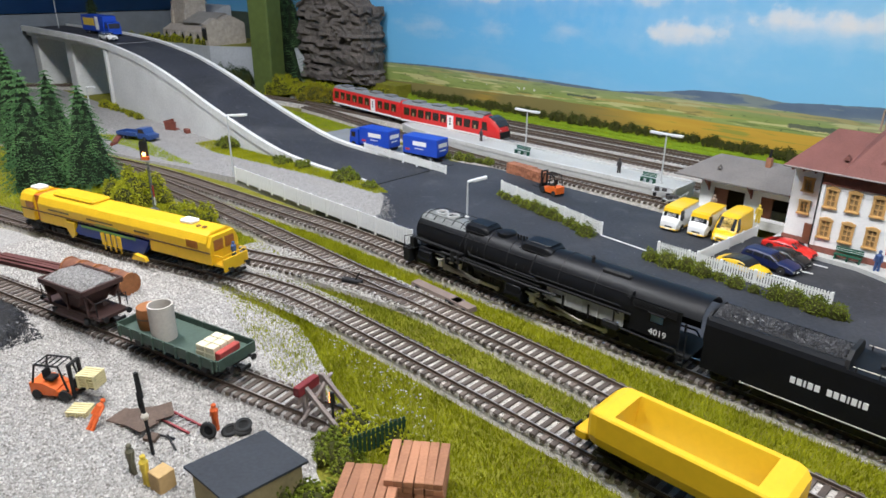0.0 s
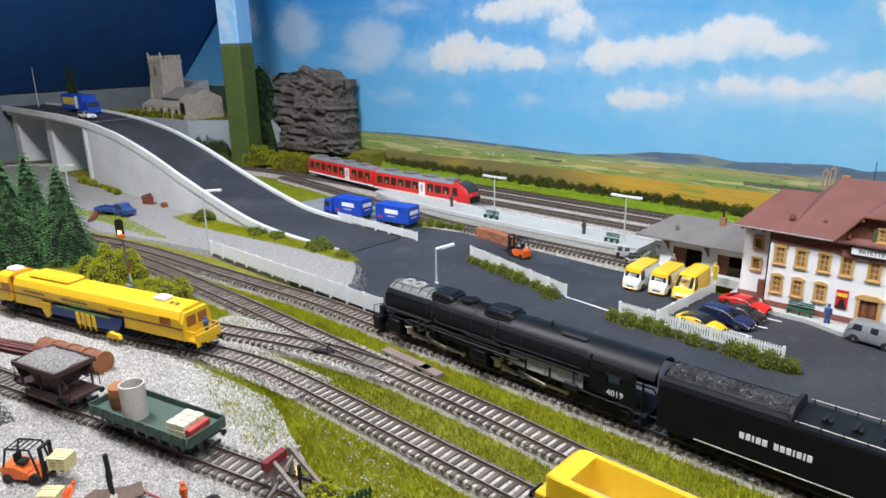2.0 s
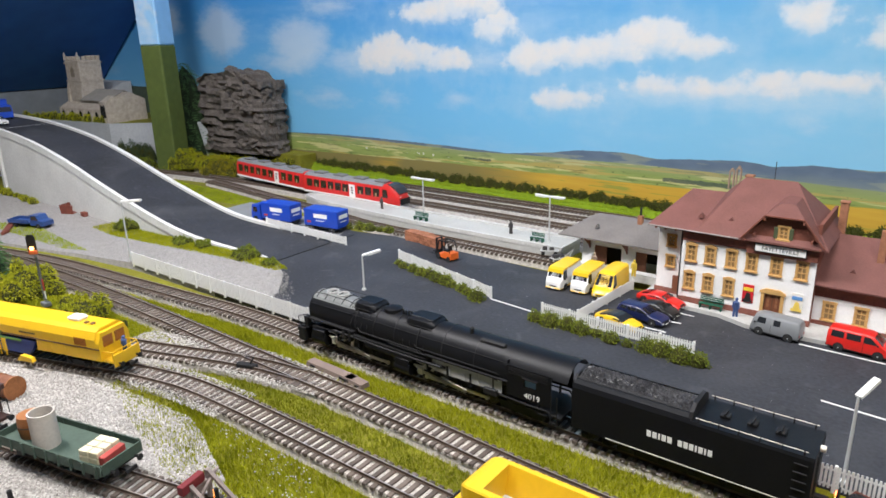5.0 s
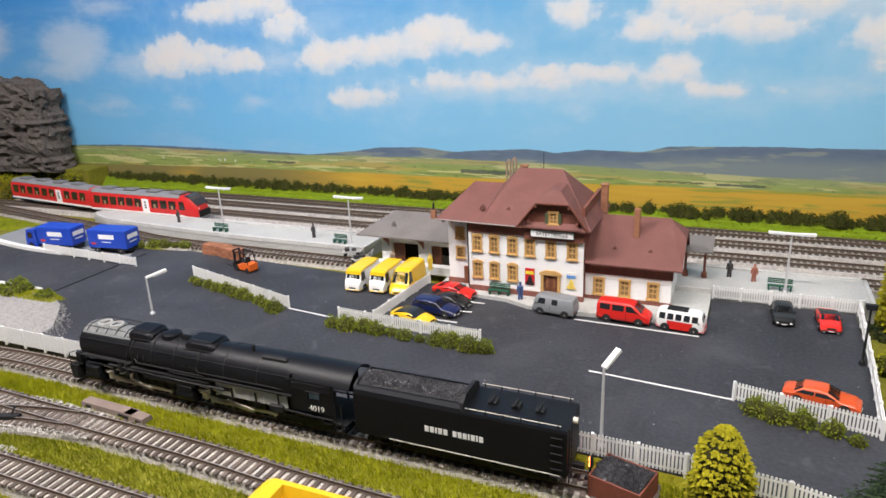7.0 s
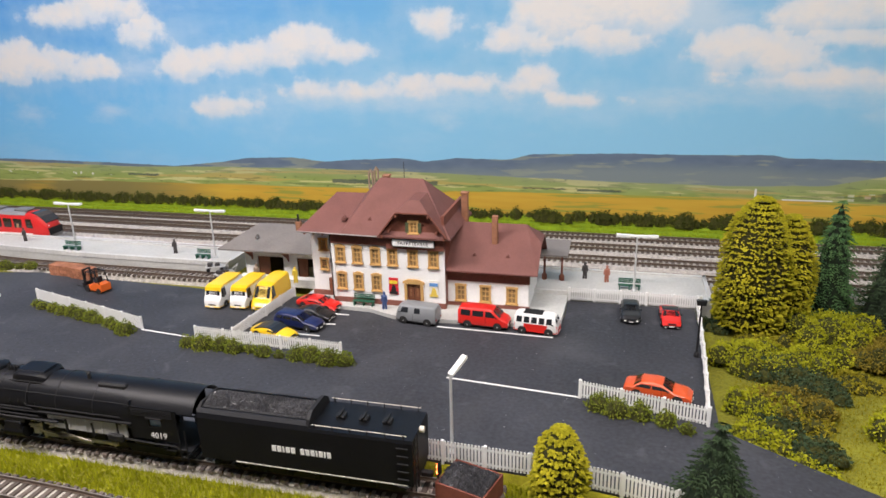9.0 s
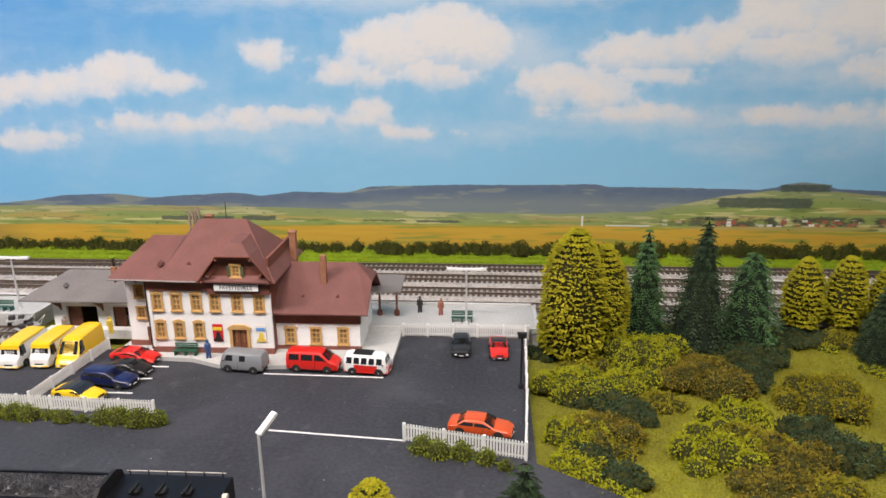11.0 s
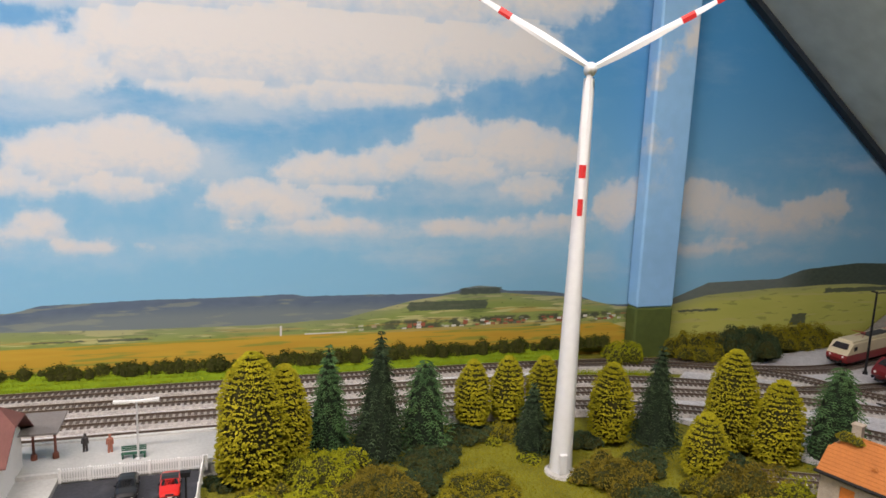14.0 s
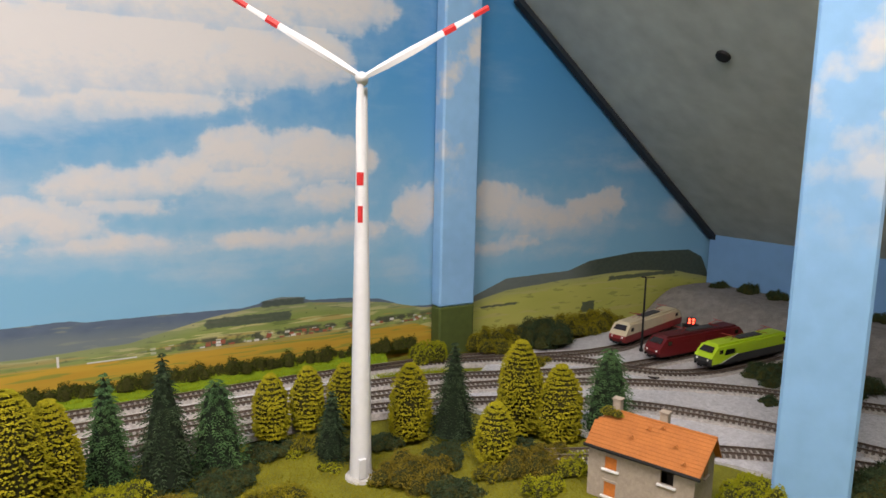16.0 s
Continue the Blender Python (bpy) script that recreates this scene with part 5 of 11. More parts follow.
tree(0.094, 0.430, 0.067, 0.0175, "y", "small rounded yellow-green tree by the fence", 16, -0.0128)
tree(0.188, 0.430, 0.083, 0.027, "d", "small dark blue-green fir tree by the street", 17, -0.0128)
for i, (x, y, h) in enumerate(((-1.30, 0.315, 0.165), (-0.985, 0.252, 0.158), (-1.015, 0.290, 0.152), (-0.965, 0.310, 0.138))):
    tree(x, y, h, 0.031, "g", "slender green model fir tree at the yard edge", 20 + i)
tree(-1.12, 0.275, 0.15, 0.028, "g", "slender green model fir tree at the yard edge", 25)
tree(-1.95, 0.70, 0.26, 0.03, "d", "dark fir tree behind the bridge", 26)
tree(-1.505, 0.990, 0.245, 0.060, "w", "bushy dark green tree behind the painted post", 27)


def blob(mesh, cx, cy, cz, rx, ry, rz, rnd):
    bm = bmesh.new()
    bmesh.ops.create_icosphere(bm, subdivisions=2, radius=1)
    for v in bm.verts:
        k = 0.86 + 0.22 * noise.noise(v.co * 2.3 + Vector((cx * 90, cy * 90, 0)))
        v.co = Vector((cx + v.co.x * rx * k, cy + v.co.y * ry * k, max(cz - 0.1 * rz, cz + v.co.z * rz * k)))
    mesh.take(bm)


def bush_meshes(parts_, l, rnd, density=1.0):
    """Leaves over lumps (cx, cy, cz, rx, ry, rz); returns leaf mesh and dark core mesh."""
    V, F = [], []
    core = Mesh()
    for cx, cy, cz, rx, ry, rz in parts_:
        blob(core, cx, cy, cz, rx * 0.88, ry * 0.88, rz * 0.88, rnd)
        n = int(density * 1.5 * (rx + ry) * (rx + ry + 2 * rz) / (l * l))
        for i in range(n):
            a, u = rnd.uniform(0, 2 * math.pi), rnd.uniform(-0.05, 1)
            q = math.sqrt(max(0, 1 - u * u))
            d = Vector((q * math.cos(a), q * math.sin(a), u))
            k = (0.86 + 0.22 * noise.noise(d * 2.3 + Vector((cx * 90, cy * 90, 0)))) * rnd.uniform(0.85, 1.08)
            p = Vector((cx + d.x * rx * k, cy + d.y * ry * k, cz + d.z * rz * k))
            o = (d + Vector((rnd.uniform(-1, 1), rnd.uniform(-1, 1), rnd.uniform(-0.6, 0.9))) * 0.8).normalized()
            flake(V, F, p - o * l * 0.3, o, d, l * rnd.uniform(0.6, 1.3), l * rnd.uniform(0.5, 0.8), 0.2)
    me = Mesh()
    me.v, me.f = V, F
    return me, core


def bush(x, y, rx, h, m, label, seed, z=None, ry=None, l=0.0028):
    rnd = random.Random(seed)
    z = ground_height(x, y) if z is None else z
    ry = rx * 0.8 if ry is None else ry
    t = thing("bush", pose(x, y, z - 0.002), label, "bush", "bushes")
    lumps = [(0, 0, h * 0.10, rx * 0.78, ry * 0.78, h * 0.80)]
    for i in range(11):
        a = i * 1.9 + rnd.uniform(0, 0.8)
        k, e = rnd.uniform(0.26, 0.50), rnd.uniform(0.45, 0.92)
        lumps.append((math.cos(a) * rx * e, math.sin(a) * ry * e, h * rnd.uniform(0.05, 0.35), rx * k, ry * k, h * rnd.uniform(0.35, 0.62)))
    leaf, core = bush_meshes(lumps, l, rnd)
    part("leaves", leaf, m, t)
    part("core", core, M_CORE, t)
    return t


def hedge(x0, y0, x1, y1, h, w, m, label, seed, z=0.0, l=0.0022, step=None):
    rnd = random.Random(seed)
    L = math.hypot(x1 - x0, y1 - y0)
    n = max(2, int(L / (step or w * 0.85)))
    t = thing("hedge", pose(x0, y0, z - 0.001), label, "hedge", "hedges")
    lumps = []
    for i in range(n):
        k = (i + 0.5) / n
        s = rnd.choice((rnd.uniform(0.55, 0.9), rnd.uniform(0.8, 1.2)))
        lumps.append(((x1 - x0) * k + rnd.uniform(-1, 1) * w * 0.15, (y1 - y0) * k + rnd.uniform(-1, 1) * w * 0.15, h * 0.12, w * 0.6 * s, w * 0.5 * s, h * 0.9 * s))
    leaf, core = bush_meshes(lumps, l, rnd)
    part("leaves", leaf, m, t)
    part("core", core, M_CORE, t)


hedge(-0.520, 0.636, -0.355, 0.590, 0.0135, 0.0176, M_LEAF_H, "low clipped green hedge before a white fence", 1)
hedge(-0.285, 0.578, -0.105, 0.570, 0.0149, 0.0187, M_LEAF_H, "low green hedge before the car park fence", 2)
hedge(0.105, 0.545, 0.190, 0.522, 0.0162, 0.0187, M_LEAF_H, "low green hedge before the white fence", 3)
hedge(-0.70, 0.722, -0.615, 0.738, 0.0135, 0.0198, M_LEAF_H, "low green hedge between road and bay track", 4)
hedge(-0.97, 0.765, -0.72, 0.745, 0.008, 0.014, M_LEAF_B, "low shrubs along the bay track", 5, -0.008)
hedge(-1.55, 0.548, -1.34, 0.540, 0.016, 0.022, M_LEAF_B, "dark green shrubs at the foot of the ramp wall", 6, -0.009)
for bx, by, br in ((-1.017, 0.545, 0.026), (-0.854, 0.538, 0.017), (-0.805, 0.541, 0.016), (-0.707, 0.541, 0.021), (-0.655, 0.538, 0.013)):
    bush(bx, by, br, br * 0.95, M_LEAF_H, "dark green shrub in the grass beside the ramp kerb", int(-1000 * bx), z=float(bank_z(bx)), l=0.0026)
solo("grass_bank", Mesh().prism([(1.034, -0.013), (1.062, -0.013), (1.062, 0.011), (1.054, 0.010)], -1.13, 0.80, "x"), mat("bank_turf", (0.17, 0.26, 0.008), 0.95, vary=0.3, scale=60, bump=0.6), "bright green grass bank below the backdrop", "ground", "structure")
M_HEDGE = island_mat("dark_hedge_leaf", [(0.020, 0.028, 0.004), (0.050, 0.064, 0.007), (0.115, 0.125, 0.016)], 0.9)
hedge(-1.12, 1.055, -0.02, 1.055, 0.019, 0.016, M_HEDGE, "long dark green field hedge below the backdrop", 9, 0.006, 0.0032, 0.0080)
for hx0, hx1, sd in ((-0.01, 0.125, 51), (0.13, 0.305, 52), (0.31, 0.435, 53), (0.44, 0.635, 54), (0.64, 0.86, 55)):
    hedge(hx0, 1.055, hx1, 1.053, 0.0245, 0.021, M_HEDGE, "dark green field hedge below the backdrop", sd, 0.004, 0.0034, 0.0105)
k = 30
for x, y, rx, h, m, lab in (
        (0.228, 0.668, 0.029, 0.025, M_LEAF_B, "yellow-green bush on the wooded slope"), (0.214, 0.582, 0.026, 0.022, M_LEAF_B, "yellow-green bush on the wooded slope"), (0.219, 0.536, 0.02, 0.017, M_LEAF_B, "yellow-green bush on the wooded slope"),
        (0.266, 0.705, 0.02, 0.017, M_LEAF_O, "olive bush on the wooded slope"), (0.332, 0.739, 0.037, 0.031, M_LEAF_B, "yellow-green bush on the wooded slope"), (0.294, 0.675, 0.028, 0.024, M_LEAF_B, "yellow-green bush on the wooded slope"),
        (0.262, 0.654, 0.022, 0.019, M_LEAF_T, "dark teal bush on the wooded slope"), (0.292, 0.621, 0.022, 0.019, M_LEAF_T, "dark teal bush on the wooded slope"), (0.261, 0.592, 0.028, 0.024, M_LEAF_R, "brownish bush on the wooded slope"),
        (0.279, 0.57, 0.015, 0.014, M_LEAF_O, "olive bush on the wooded slope"), (0.251, 0.559, 0.018, 0.015, M_LEAF_T, "dark teal bush on the wooded slope"), (0.27, 0.525, 0.018, 0.015, M_LEAF_T, "dark teal bush on the wooded slope"),
        (0.234, 0.532, 0.013, 0.014, M_LEAF_B, "yellow-green bush on the wooded slope"), (0.257, 0.504, 0.018, 0.015, M_LEAF_B, "yellow-green bush on the wooded slope"), (0.378, 0.693, 0.038, 0.032, M_LEAF_R, "brownish bush on the wooded slope"),
        (0.326, 0.651, 0.019, 0.016, M_LEAF_O, "olive bush on the wooded slope"), (0.428, 0.706, 0.025, 0.021, M_LEAF_T, "dark teal bush on the wooded slope"), (0.460, 0.762, 0.034, 0.020, M_LEAF_T, "dark teal bush on the wooded slope"),
        (0.392, 0.62, 0.028, 0.024, M_LEAF_B, "yellow-green bush on the wooded slope"), (0.354, 0.562, 0.029, 0.025, M_LEAF_B, "yellow-green bush on the wooded slope"), (0.391, 0.576, 0.027, 0.023, M_LEAF_O, "olive bush on the wooded slope"),
        (0.409, 0.546, 0.03, 0.026, M_LEAF_R, "brownish bush on the wooded slope"), (0.377, 0.515, 0.026, 0.022, M_LEAF_R, "brownish bush on the wooded slope"), (0.416, 0.519, 0.021, 0.018, M_LEAF_O, "olive bush on the wooded slope"),
        (0.486, 0.676, 0.036, 0.03, M_LEAF_O, "olive bush on the wooded slope"), (0.448, 0.612, 0.025, 0.021, M_LEAF_T, "dark teal bush on the wooded slope"), (0.456, 0.577, 0.025, 0.021, M_LEAF_T, "dark teal bush on the wooded slope"),
        (0.483, 0.577, 0.015, 0.014, M_LEAF_B, "yellow-green bush on the wooded slope"), (0.520, 0.808, 0.026, 0.016, M_LEAF_T, "dark teal bush on the wooded slope"), (0.545, 0.788, 0.010, 0.009, M_LEAF_B, "small yellow-green bush on the wooded slope"),
        (0.566, 0.806, 0.020, 0.016, M_LEAF_O, "olive bush on the wooded slope"), (0.578, 0.752, 0.012, 0.008, M_LEAF_B, "small yellow-green bush on the wooded slope"), (0.455, 0.836, 0.012, 0.010, M_LEAF_B, "small yellow-green bush on the wooded slope"), (0.224, 0.746, 0.015, 0.014, M_LEAF_T, "dark teal bush on the wooded slope"), (0.37, 0.76, 0.019, 0.016, M_LEAF_T, "dark teal bush on the wooded slope"),
        (-1.42, 0.905, 0.045, 0.050, M_LEAF_B, "large bright green bush by the painted post"), (-1.29, 0.915, 0.050, 0.040, M_LEAF_O, "olive green bush by the painted post"), (-1.55, 0.86, 0.04, 0.06, M_LEAF_T, "dark bush behind the ramp"),
        (-0.707, 0.319, 0.030, 0.028, M_LEAF_B, "large leafy green bush beside the signal"), (-0.848, 0.320, 0.036, 0.036, M_LEAF_B, "leafy green bush beside the signal"), (-0.652, 0.322, 0.018, 0.013, M_LEAF_B, "low green bush behind the track machine"),
        (-0.285, 0.216, 0.014, 0.016, M_LEAF_B, "green bush beside the buffer stop"), (-0.262, 0.226, 0.012, 0.013, M_LEAF_B, "green bush beside the buffer stop"), (-0.246, 0.156, 0.016, 0.018, M_LEAF_H, "green bush beside the dark shed"),
        (-0.274, 0.193, 0.015, 0.014, M_LEAF_H, "green bush beside the buffer stop"), (0.655, 0.690, 0.036, 0.028, M_LEAF_R, "ochre bush at the foot of the wind turbine"), (0.615, 0.700, 0.012, 0.010, M_LEAF_B, "small green bush at the turbine foot"),
        (0.672, 0.626, 0.030, 0.020, M_LEAF_T, "dark teal bush on the grass"), (0.738, 0.640, 0.018, 0.017, M_LEAF_O, "low olive bush on the grass"), (0.790, 0.618, 0.036, 0.030, M_LEAF_R, "ochre bush beside the hut"), (0.762, 0.578, 0.022, 0.018, M_LEAF_B, "green bush before the hut"), (0.720, 0.722, 0.020, 0.012, M_LEAF_T, "dark undergrowth below the trees"), (0.660, 0.772, 0.022, 0.014, M_LEAF_T, "dark undergrowth below the trees"), (0.805, 0.690, 0.024, 0.014, M_LEAF_T, "dark undergrowth below the trees"), (0.420, 0.800, 0.022, 0.014, M_LEAF_T, "dark undergrowth below the trees"), (0.325, 0.775, 0.022, 0.014, M_LEAF_T, "dark undergrowth below the trees"),
        (0.826, 0.596, 0.026, 0.022, M_LEAF_B, "green bush beside the hut"), (0.62, 0.775, 0.024, 0.018, M_LEAF_T, "dark bush behind the turbine"), (0.70, 0.70, 0.022, 0.016, M_LEAF_T, "dark bush below the trees"),
        (0.80, 0.655, 0.024, 0.018, M_LEAF_T, "dark bush below the trees"), (0.860, 1.000, 0.030, 0.040, M_LEAF_B, "green bush before the painted post"), (1.00, 1.000, 0.040, 0.046, M_LEAF_O, "olive bush beside the painted post"), (1.06, 1.030, 0.036, 0.036, M_LEAF_R, "ochre bush below the backdrop"), (1.155, 1.036, 0.030, 0.038, M_LEAF_O, "olive bush below the backdrop"), (1.255, 1.036, 0.030, 0.030, M_LEAF_R, "ochre bush below the backdrop"),
        (1.10, 0.985, 0.050, 0.055, M_LEAF_T, "dark round bush below the backdrop"), (1.20, 1.02, 0.042, 0.042, M_LEAF_O, "olive bush behind the depot"), (1.30, 1.03, 0.04, 0.04, M_LEAF_O, "olive bush behind the depot"),
        (1.02, 0.905, 0.022, 0.016, M_LEAF_O, "low olive bush by the tracks"), (1.315, 0.665, 0.040, 0.028, M_LEAF_T, "dark bush in the yard"), (1.21, 0.60, 0.018, 0.014, M_LEAF_T, "small dark bush in the yard"),
        (1.05, 0.36, 0.05, 0.04, M_LEAF_T, "dark bush by the blue post"), (1.36, 0.57, 0.05, 0.04, M_LEAF_T, "dark bush in the yard"), (0.93, 0.44, 0.03, 0.025, M_LEAF_B, "green bush by the hut")):
    k += 1
    bush(max(x, 0.213 + rx * 1.1) if 0.2 < x < 0.3 and y < 0.76 else x, y, rx * 1.2, h * 1.32, m, lab, k, l=0.0030)


def yard_bank():
    me, nx, ny = Mesh(), 24, 40
    vs = [(1.375 + 0.28 * i / nx, 0.50 + 0.55 * j / ny, ground_height(1.375 + 0.28 * i / nx, 0.50 + 0.55 * j / ny) + 0.0035 + 0.002 * noise.noise(Vector((i * 0.9, j * 0.9, 2)))) for j in range(ny + 1) for i in range(nx + 1)]
    me.add(vs, [(j * (nx + 1) + i, j * (nx + 1) + i + 1, (j + 1) * (nx + 1) + i + 1, (j + 1) * (nx + 1) + i) for j in range(ny) for i in range(nx)])
    solo("yard_bank", me, mat("grey_bank", (0.22, 0.205, 0.19), 0.95, vary=0.35, scale=60, fine=8, bump=0.8), "grey stony bank behind the depot yard", "ground", "structure", True)


yard_bank()
for i in range(7):
    bush(1.625 + 0.008 * (i % 2), 0.58 + 0.07 * i, 0.026, 0.020 + 0.006 * (i % 3), M_LEAF_T, "dark shrub at the foot of the blue wall", 200 + i)


# ---- lettering ----
def words(text, size, m, parent, at, name="lettering", label=""):
    cu = bpy.data.curves.new(name, "FONT")
    cu.body, cu.size, cu.extrude, cu.align_x, cu.align_y, cu.resolution_u = text, size, 0.00008, "CENTER", "CENTER", 2
    tmp = new("tmp", cu)
    me = bpy.data.meshes.new_from_object(tmp)
    bpy.data.objects.remove(tmp)
    me.materials.clear()
    me.materials.append(m)
    ob = new(name, me)
    ob.parent = parent
    ob.matrix_basis = at
    return tagged(ob, label)


# ---- station building ----
M_PLASTER = mat("white_plaster", (0.78, 0.78, 0.77), 0.85, vary=0.07, scale=60, fine=10, bump=0.15)
M_ROOF = mat("maroon_roof_tiles", (0.165, 0.066, 0.055), 0.75, vary=0.22, scale=50, fine=18, bump=0.5)
M_WOODRED = mat("red_brown_boarding", (0.185, 0.062, 0.040), 0.75, vary=0.25, scale=70, bump=0.3)
M_SANDTRIM = mat("ochre_stone_trim", (0.52, 0.31, 0.11), 0.75, vary=0.2, scale=150, bump=0.2)
M_PLINTH = mat("red_stone_plinth", (0.20, 0.075, 0.055), 0.8, vary=0.25, scale=150, bump=0.3)
M_DOOR = mat("brown_door", (0.17, 0.062, 0.030), 0.6, vary=0.2, scale=150, bump=0.2)
M_GREYROOF = mat("grey_felt_roof", (0.17, 0.155, 0.145), 0.85, vary=0.22, scale=40, fine=14, bump=0.4)
M_PANE = mat("beige_pane", (0.27, 0.18, 0.085), 0.25, vary=0.35, scale=300, bump=0)
M_BRICKCHIM = mat("chimney_brick", (0.30, 0.135, 0.075), 0.85, vary=0.3, scale=200, bump=0.4)
M_GREENBENCH = mat("green_bench_paint", (0.015, 0.085, 0.05), 0.5, vary=0.2, scale=200)
# Near-black backing; on the buildings its colour stands in for shade indoors.
M_DARKIN = mat("dark_interior", (0.02, 0.015, 0.012), 0.9, vary=0.2)


def window(parent, x, y, z, w, h, arched=False):
    """A window in a wall that faces the yard: trim, sash bars and pane."""
    f = thing("window", pose(x, y, z), "", "")
    f.parent = parent
    fr = Mesh()
    fr.box(-w / 2 - 0.0018, -w / 2, -0.0012, 0.0010, -h / 2, h / 2)
    fr.box(w / 2, w / 2 + 0.0018, -0.0012, 0.0010, -h / 2, h / 2)
    fr.box(-w / 2 - 0.0022, w / 2 + 0.0022, -0.0014, 0.0010, h / 2, h / 2 + 0.0022)
    if arched:
        fr.prism([(-w / 2 - 0.001, h / 2 + 0.0022), (w / 2 + 0.001, h / 2 + 0.0022), (w / 4, h / 2 + 0.0036), (-w / 4, h / 2 + 0.0036)], -0.0014, 0.001, "y")
    part("window_frame", fr, M_SANDTRIM, f, "carved ochre stone surround")
    part("window_sill", Mesh().bbox(-w / 2 - 0.0026, w / 2 + 0.0026, -0.0022, 0.001, -h / 2 - 0.0018, -h / 2, 0.0003), M_SANDTRIM, f)
    sash = Mesh()
    for k in (-0.5, 0, 0.5):
        sash.box(k * w * 0.93 - 0.00045, k * w * 0.93 + 0.00045, -0.0004, 0.0004, -h / 2, h / 2)
    for k in (-0.5, -0.15, 0.2, 0.5):
        sash.box(-w / 2, w / 2, -0.0003, 0.0004, k * h * 0.95 - 0.0004, k * h * 0.95 + 0.0004)
    part("sash", sash, M_SANDTRIM, f)
    part("pane", Mesh().box(-w / 2, w / 2, 0.0004, 0.0008, -h / 2, h / 2), M_PANE, f)
    return f


def roof_from(verts, faces, thick, m, name, parent, label=""):
    """A roof shell: faces given by corners, thickened downwards."""
    me = Mesh()
    n = len(verts)
    me.add(verts + [(x, y, z - thick) for x, y, z in verts], list(faces) + [tuple(i + n for i in reversed(f)) for f in faces])
    edges = {}
    for f in faces:
        for a, b in zip(f, f[1:] + f[:1]):
            edges[(a, b)] = edges.get((a, b), 0) + 1
    for a, b in edges:
        if (b, a) not in edges:
            me.f.append((a, b, b + n, a + n))
    return part(name, me, m, parent, label)


def dormer(parent, x, y, z, s=0.004):
    d = Mesh()
    d.prism([(-s * 0.6, 0), (s * 0.6, 0), (s * 0.6, s * 0.5), (0, s * 1.2), (-s * 0.6, s * 0.5)], 0, s * 1.6, "y", pose(x, y, z))
    part("roof_vent", d, M_ROOF, parent, "little hooded roof vent")


def station():
    t = thing("station_building", pose(0, 0, 0.004), "two-storey white station with maroon hipped roof and ochre window surrounds", "building")
    x0, x1, y0, y1, ze = -0.176, -0.050, 0.703, 0.792, 0.082
    xs, us, ls, w, h = [-0.1663, -0.147, -0.1263, -0.107, -0.0843, -0.0617], 0.055, 0.0245, 0.0078, 0.0165
    # front wall built round its openings
    wall = Mesh()
    holes = [(x, us, w, h) for x in xs] + [(x, ls, w, h) for x in xs[:3]] + [(xs[4], 0.0150, 0.0150, 0.0235)]
    xsplit = sorted({x0, x1} | {x + s * ww / 2 for x, _, ww, _ in holes for s in (-1, 1)})
    zsplit = sorted({0.006, 0.068} | {z + s * hh / 2 for _, z, _, hh in holes for s in (-1, 1)})
    wall = pierced(xsplit, zsplit, lambda mx, mz: not any(abs(mx - x) < ww / 2 and abs(mz - z) < hh / 2 for x, z, ww, hh in holes), y0, y0 + 0.003)
    part("front_wall", wall, M_PLASTER, t)
    part("room_back", Mesh().box(x0 + 0.003, x1 - 0.003, y0 + 0.012, y0 + 0.014, 0.0, 0.070), M_DARKIN, t)
    part("side_wall", Mesh().box(x0, x0 + 0.003, y0 + 0.003, y1, 0.0, ze), M_PLASTER, t)
    part("side_wall", Mesh().box(x1 - 0.003, x1, y0 + 0.003, y1, 0.0, ze + 0.02), M_WOODRED, t, "red-brown boarded gable side")
    part("rear_wall", Mesh().box(x0, x1, y1, y1 + 0.003, 0.0, ze), M_PLASTER, t)
    part("plinth", Mesh().box(x0 - 0.001, x1 + 0.001, y0 - 0.0015, y0 + 0.003, -0.004, 0.006), M_PLINTH, t, "red stone plinth")
    part("corner_stone", Mesh().box(x0 - 0.0012, x0 + 0.003, y0 - 0.0012, y0 + 0.001, 0.006, 0.068), M_PLASTER, t)
    part("frieze", Mesh().box(x0 - 0.001, x1 + 0.001, y0 - 0.0016, y0 + 0.003, 0.068, 0.0835), M_WOODRED, t, "red-brown boarded frieze under the eaves")
    # recessed wing with the small door
    part("wing_wall", Mesh().box(-0.207, x0, 0.718, 0.721, 0.0, 0.074), M_PLASTER, t)
    part("wing_side", Mesh().box(-0.207, -0.204, 0.721, y1, 0.0, 0.074), M_PLASTER, t)
    part("wing_plinth", Mesh().box(-0.208, x0, 0.7165, 0.7185, -0.004, 0.006), M_PLINTH, t)
    for z in (0.060, 0.037):
        window(t, -0.1925, 0.7176, z, 0.0068, 0.011)
    part("wing_door", Mesh().bbox(-0.1885, -0.1790, 0.7160, 0.7185, 0.003, 0.0215, 0.0005), M_DOOR, t, "small dark brown door")
    part("downpipe", Mesh().tube((x0 - 0.001, 0.7015, 0.004), (x0 - 0.001, 0.7015, 0.080), 0.0007, seg=6), M_BLACK_MATT, t)
    for x in xs:
        window(t, x, y0, us, w, h, True)
    for x in xs[:3]:
        window(t, x, y0, ls, w, h, True)
    dr = thing("door", pose(xs[4], y0, 0), "", "")
    dr.parent = t
    fr = Mesh()
    fr.box(-0.0105, -0.0075, -0.0016, 0.001, 0.002, 0.0268).box(0.0075, 0.0105, -0.0016, 0.001, 0.002, 0.0268)
    fr.prism([(-0.0120, 0.0268), (0.0120, 0.0268), (0.0120, 0.0288), (0.006, 0.0318), (-0.006, 0.0318), (-0.0120, 0.0288)], -0.0022, 0.001, "y")
    part("door_frame", fr, M_SANDTRIM, dr, "ochre stone door surround")
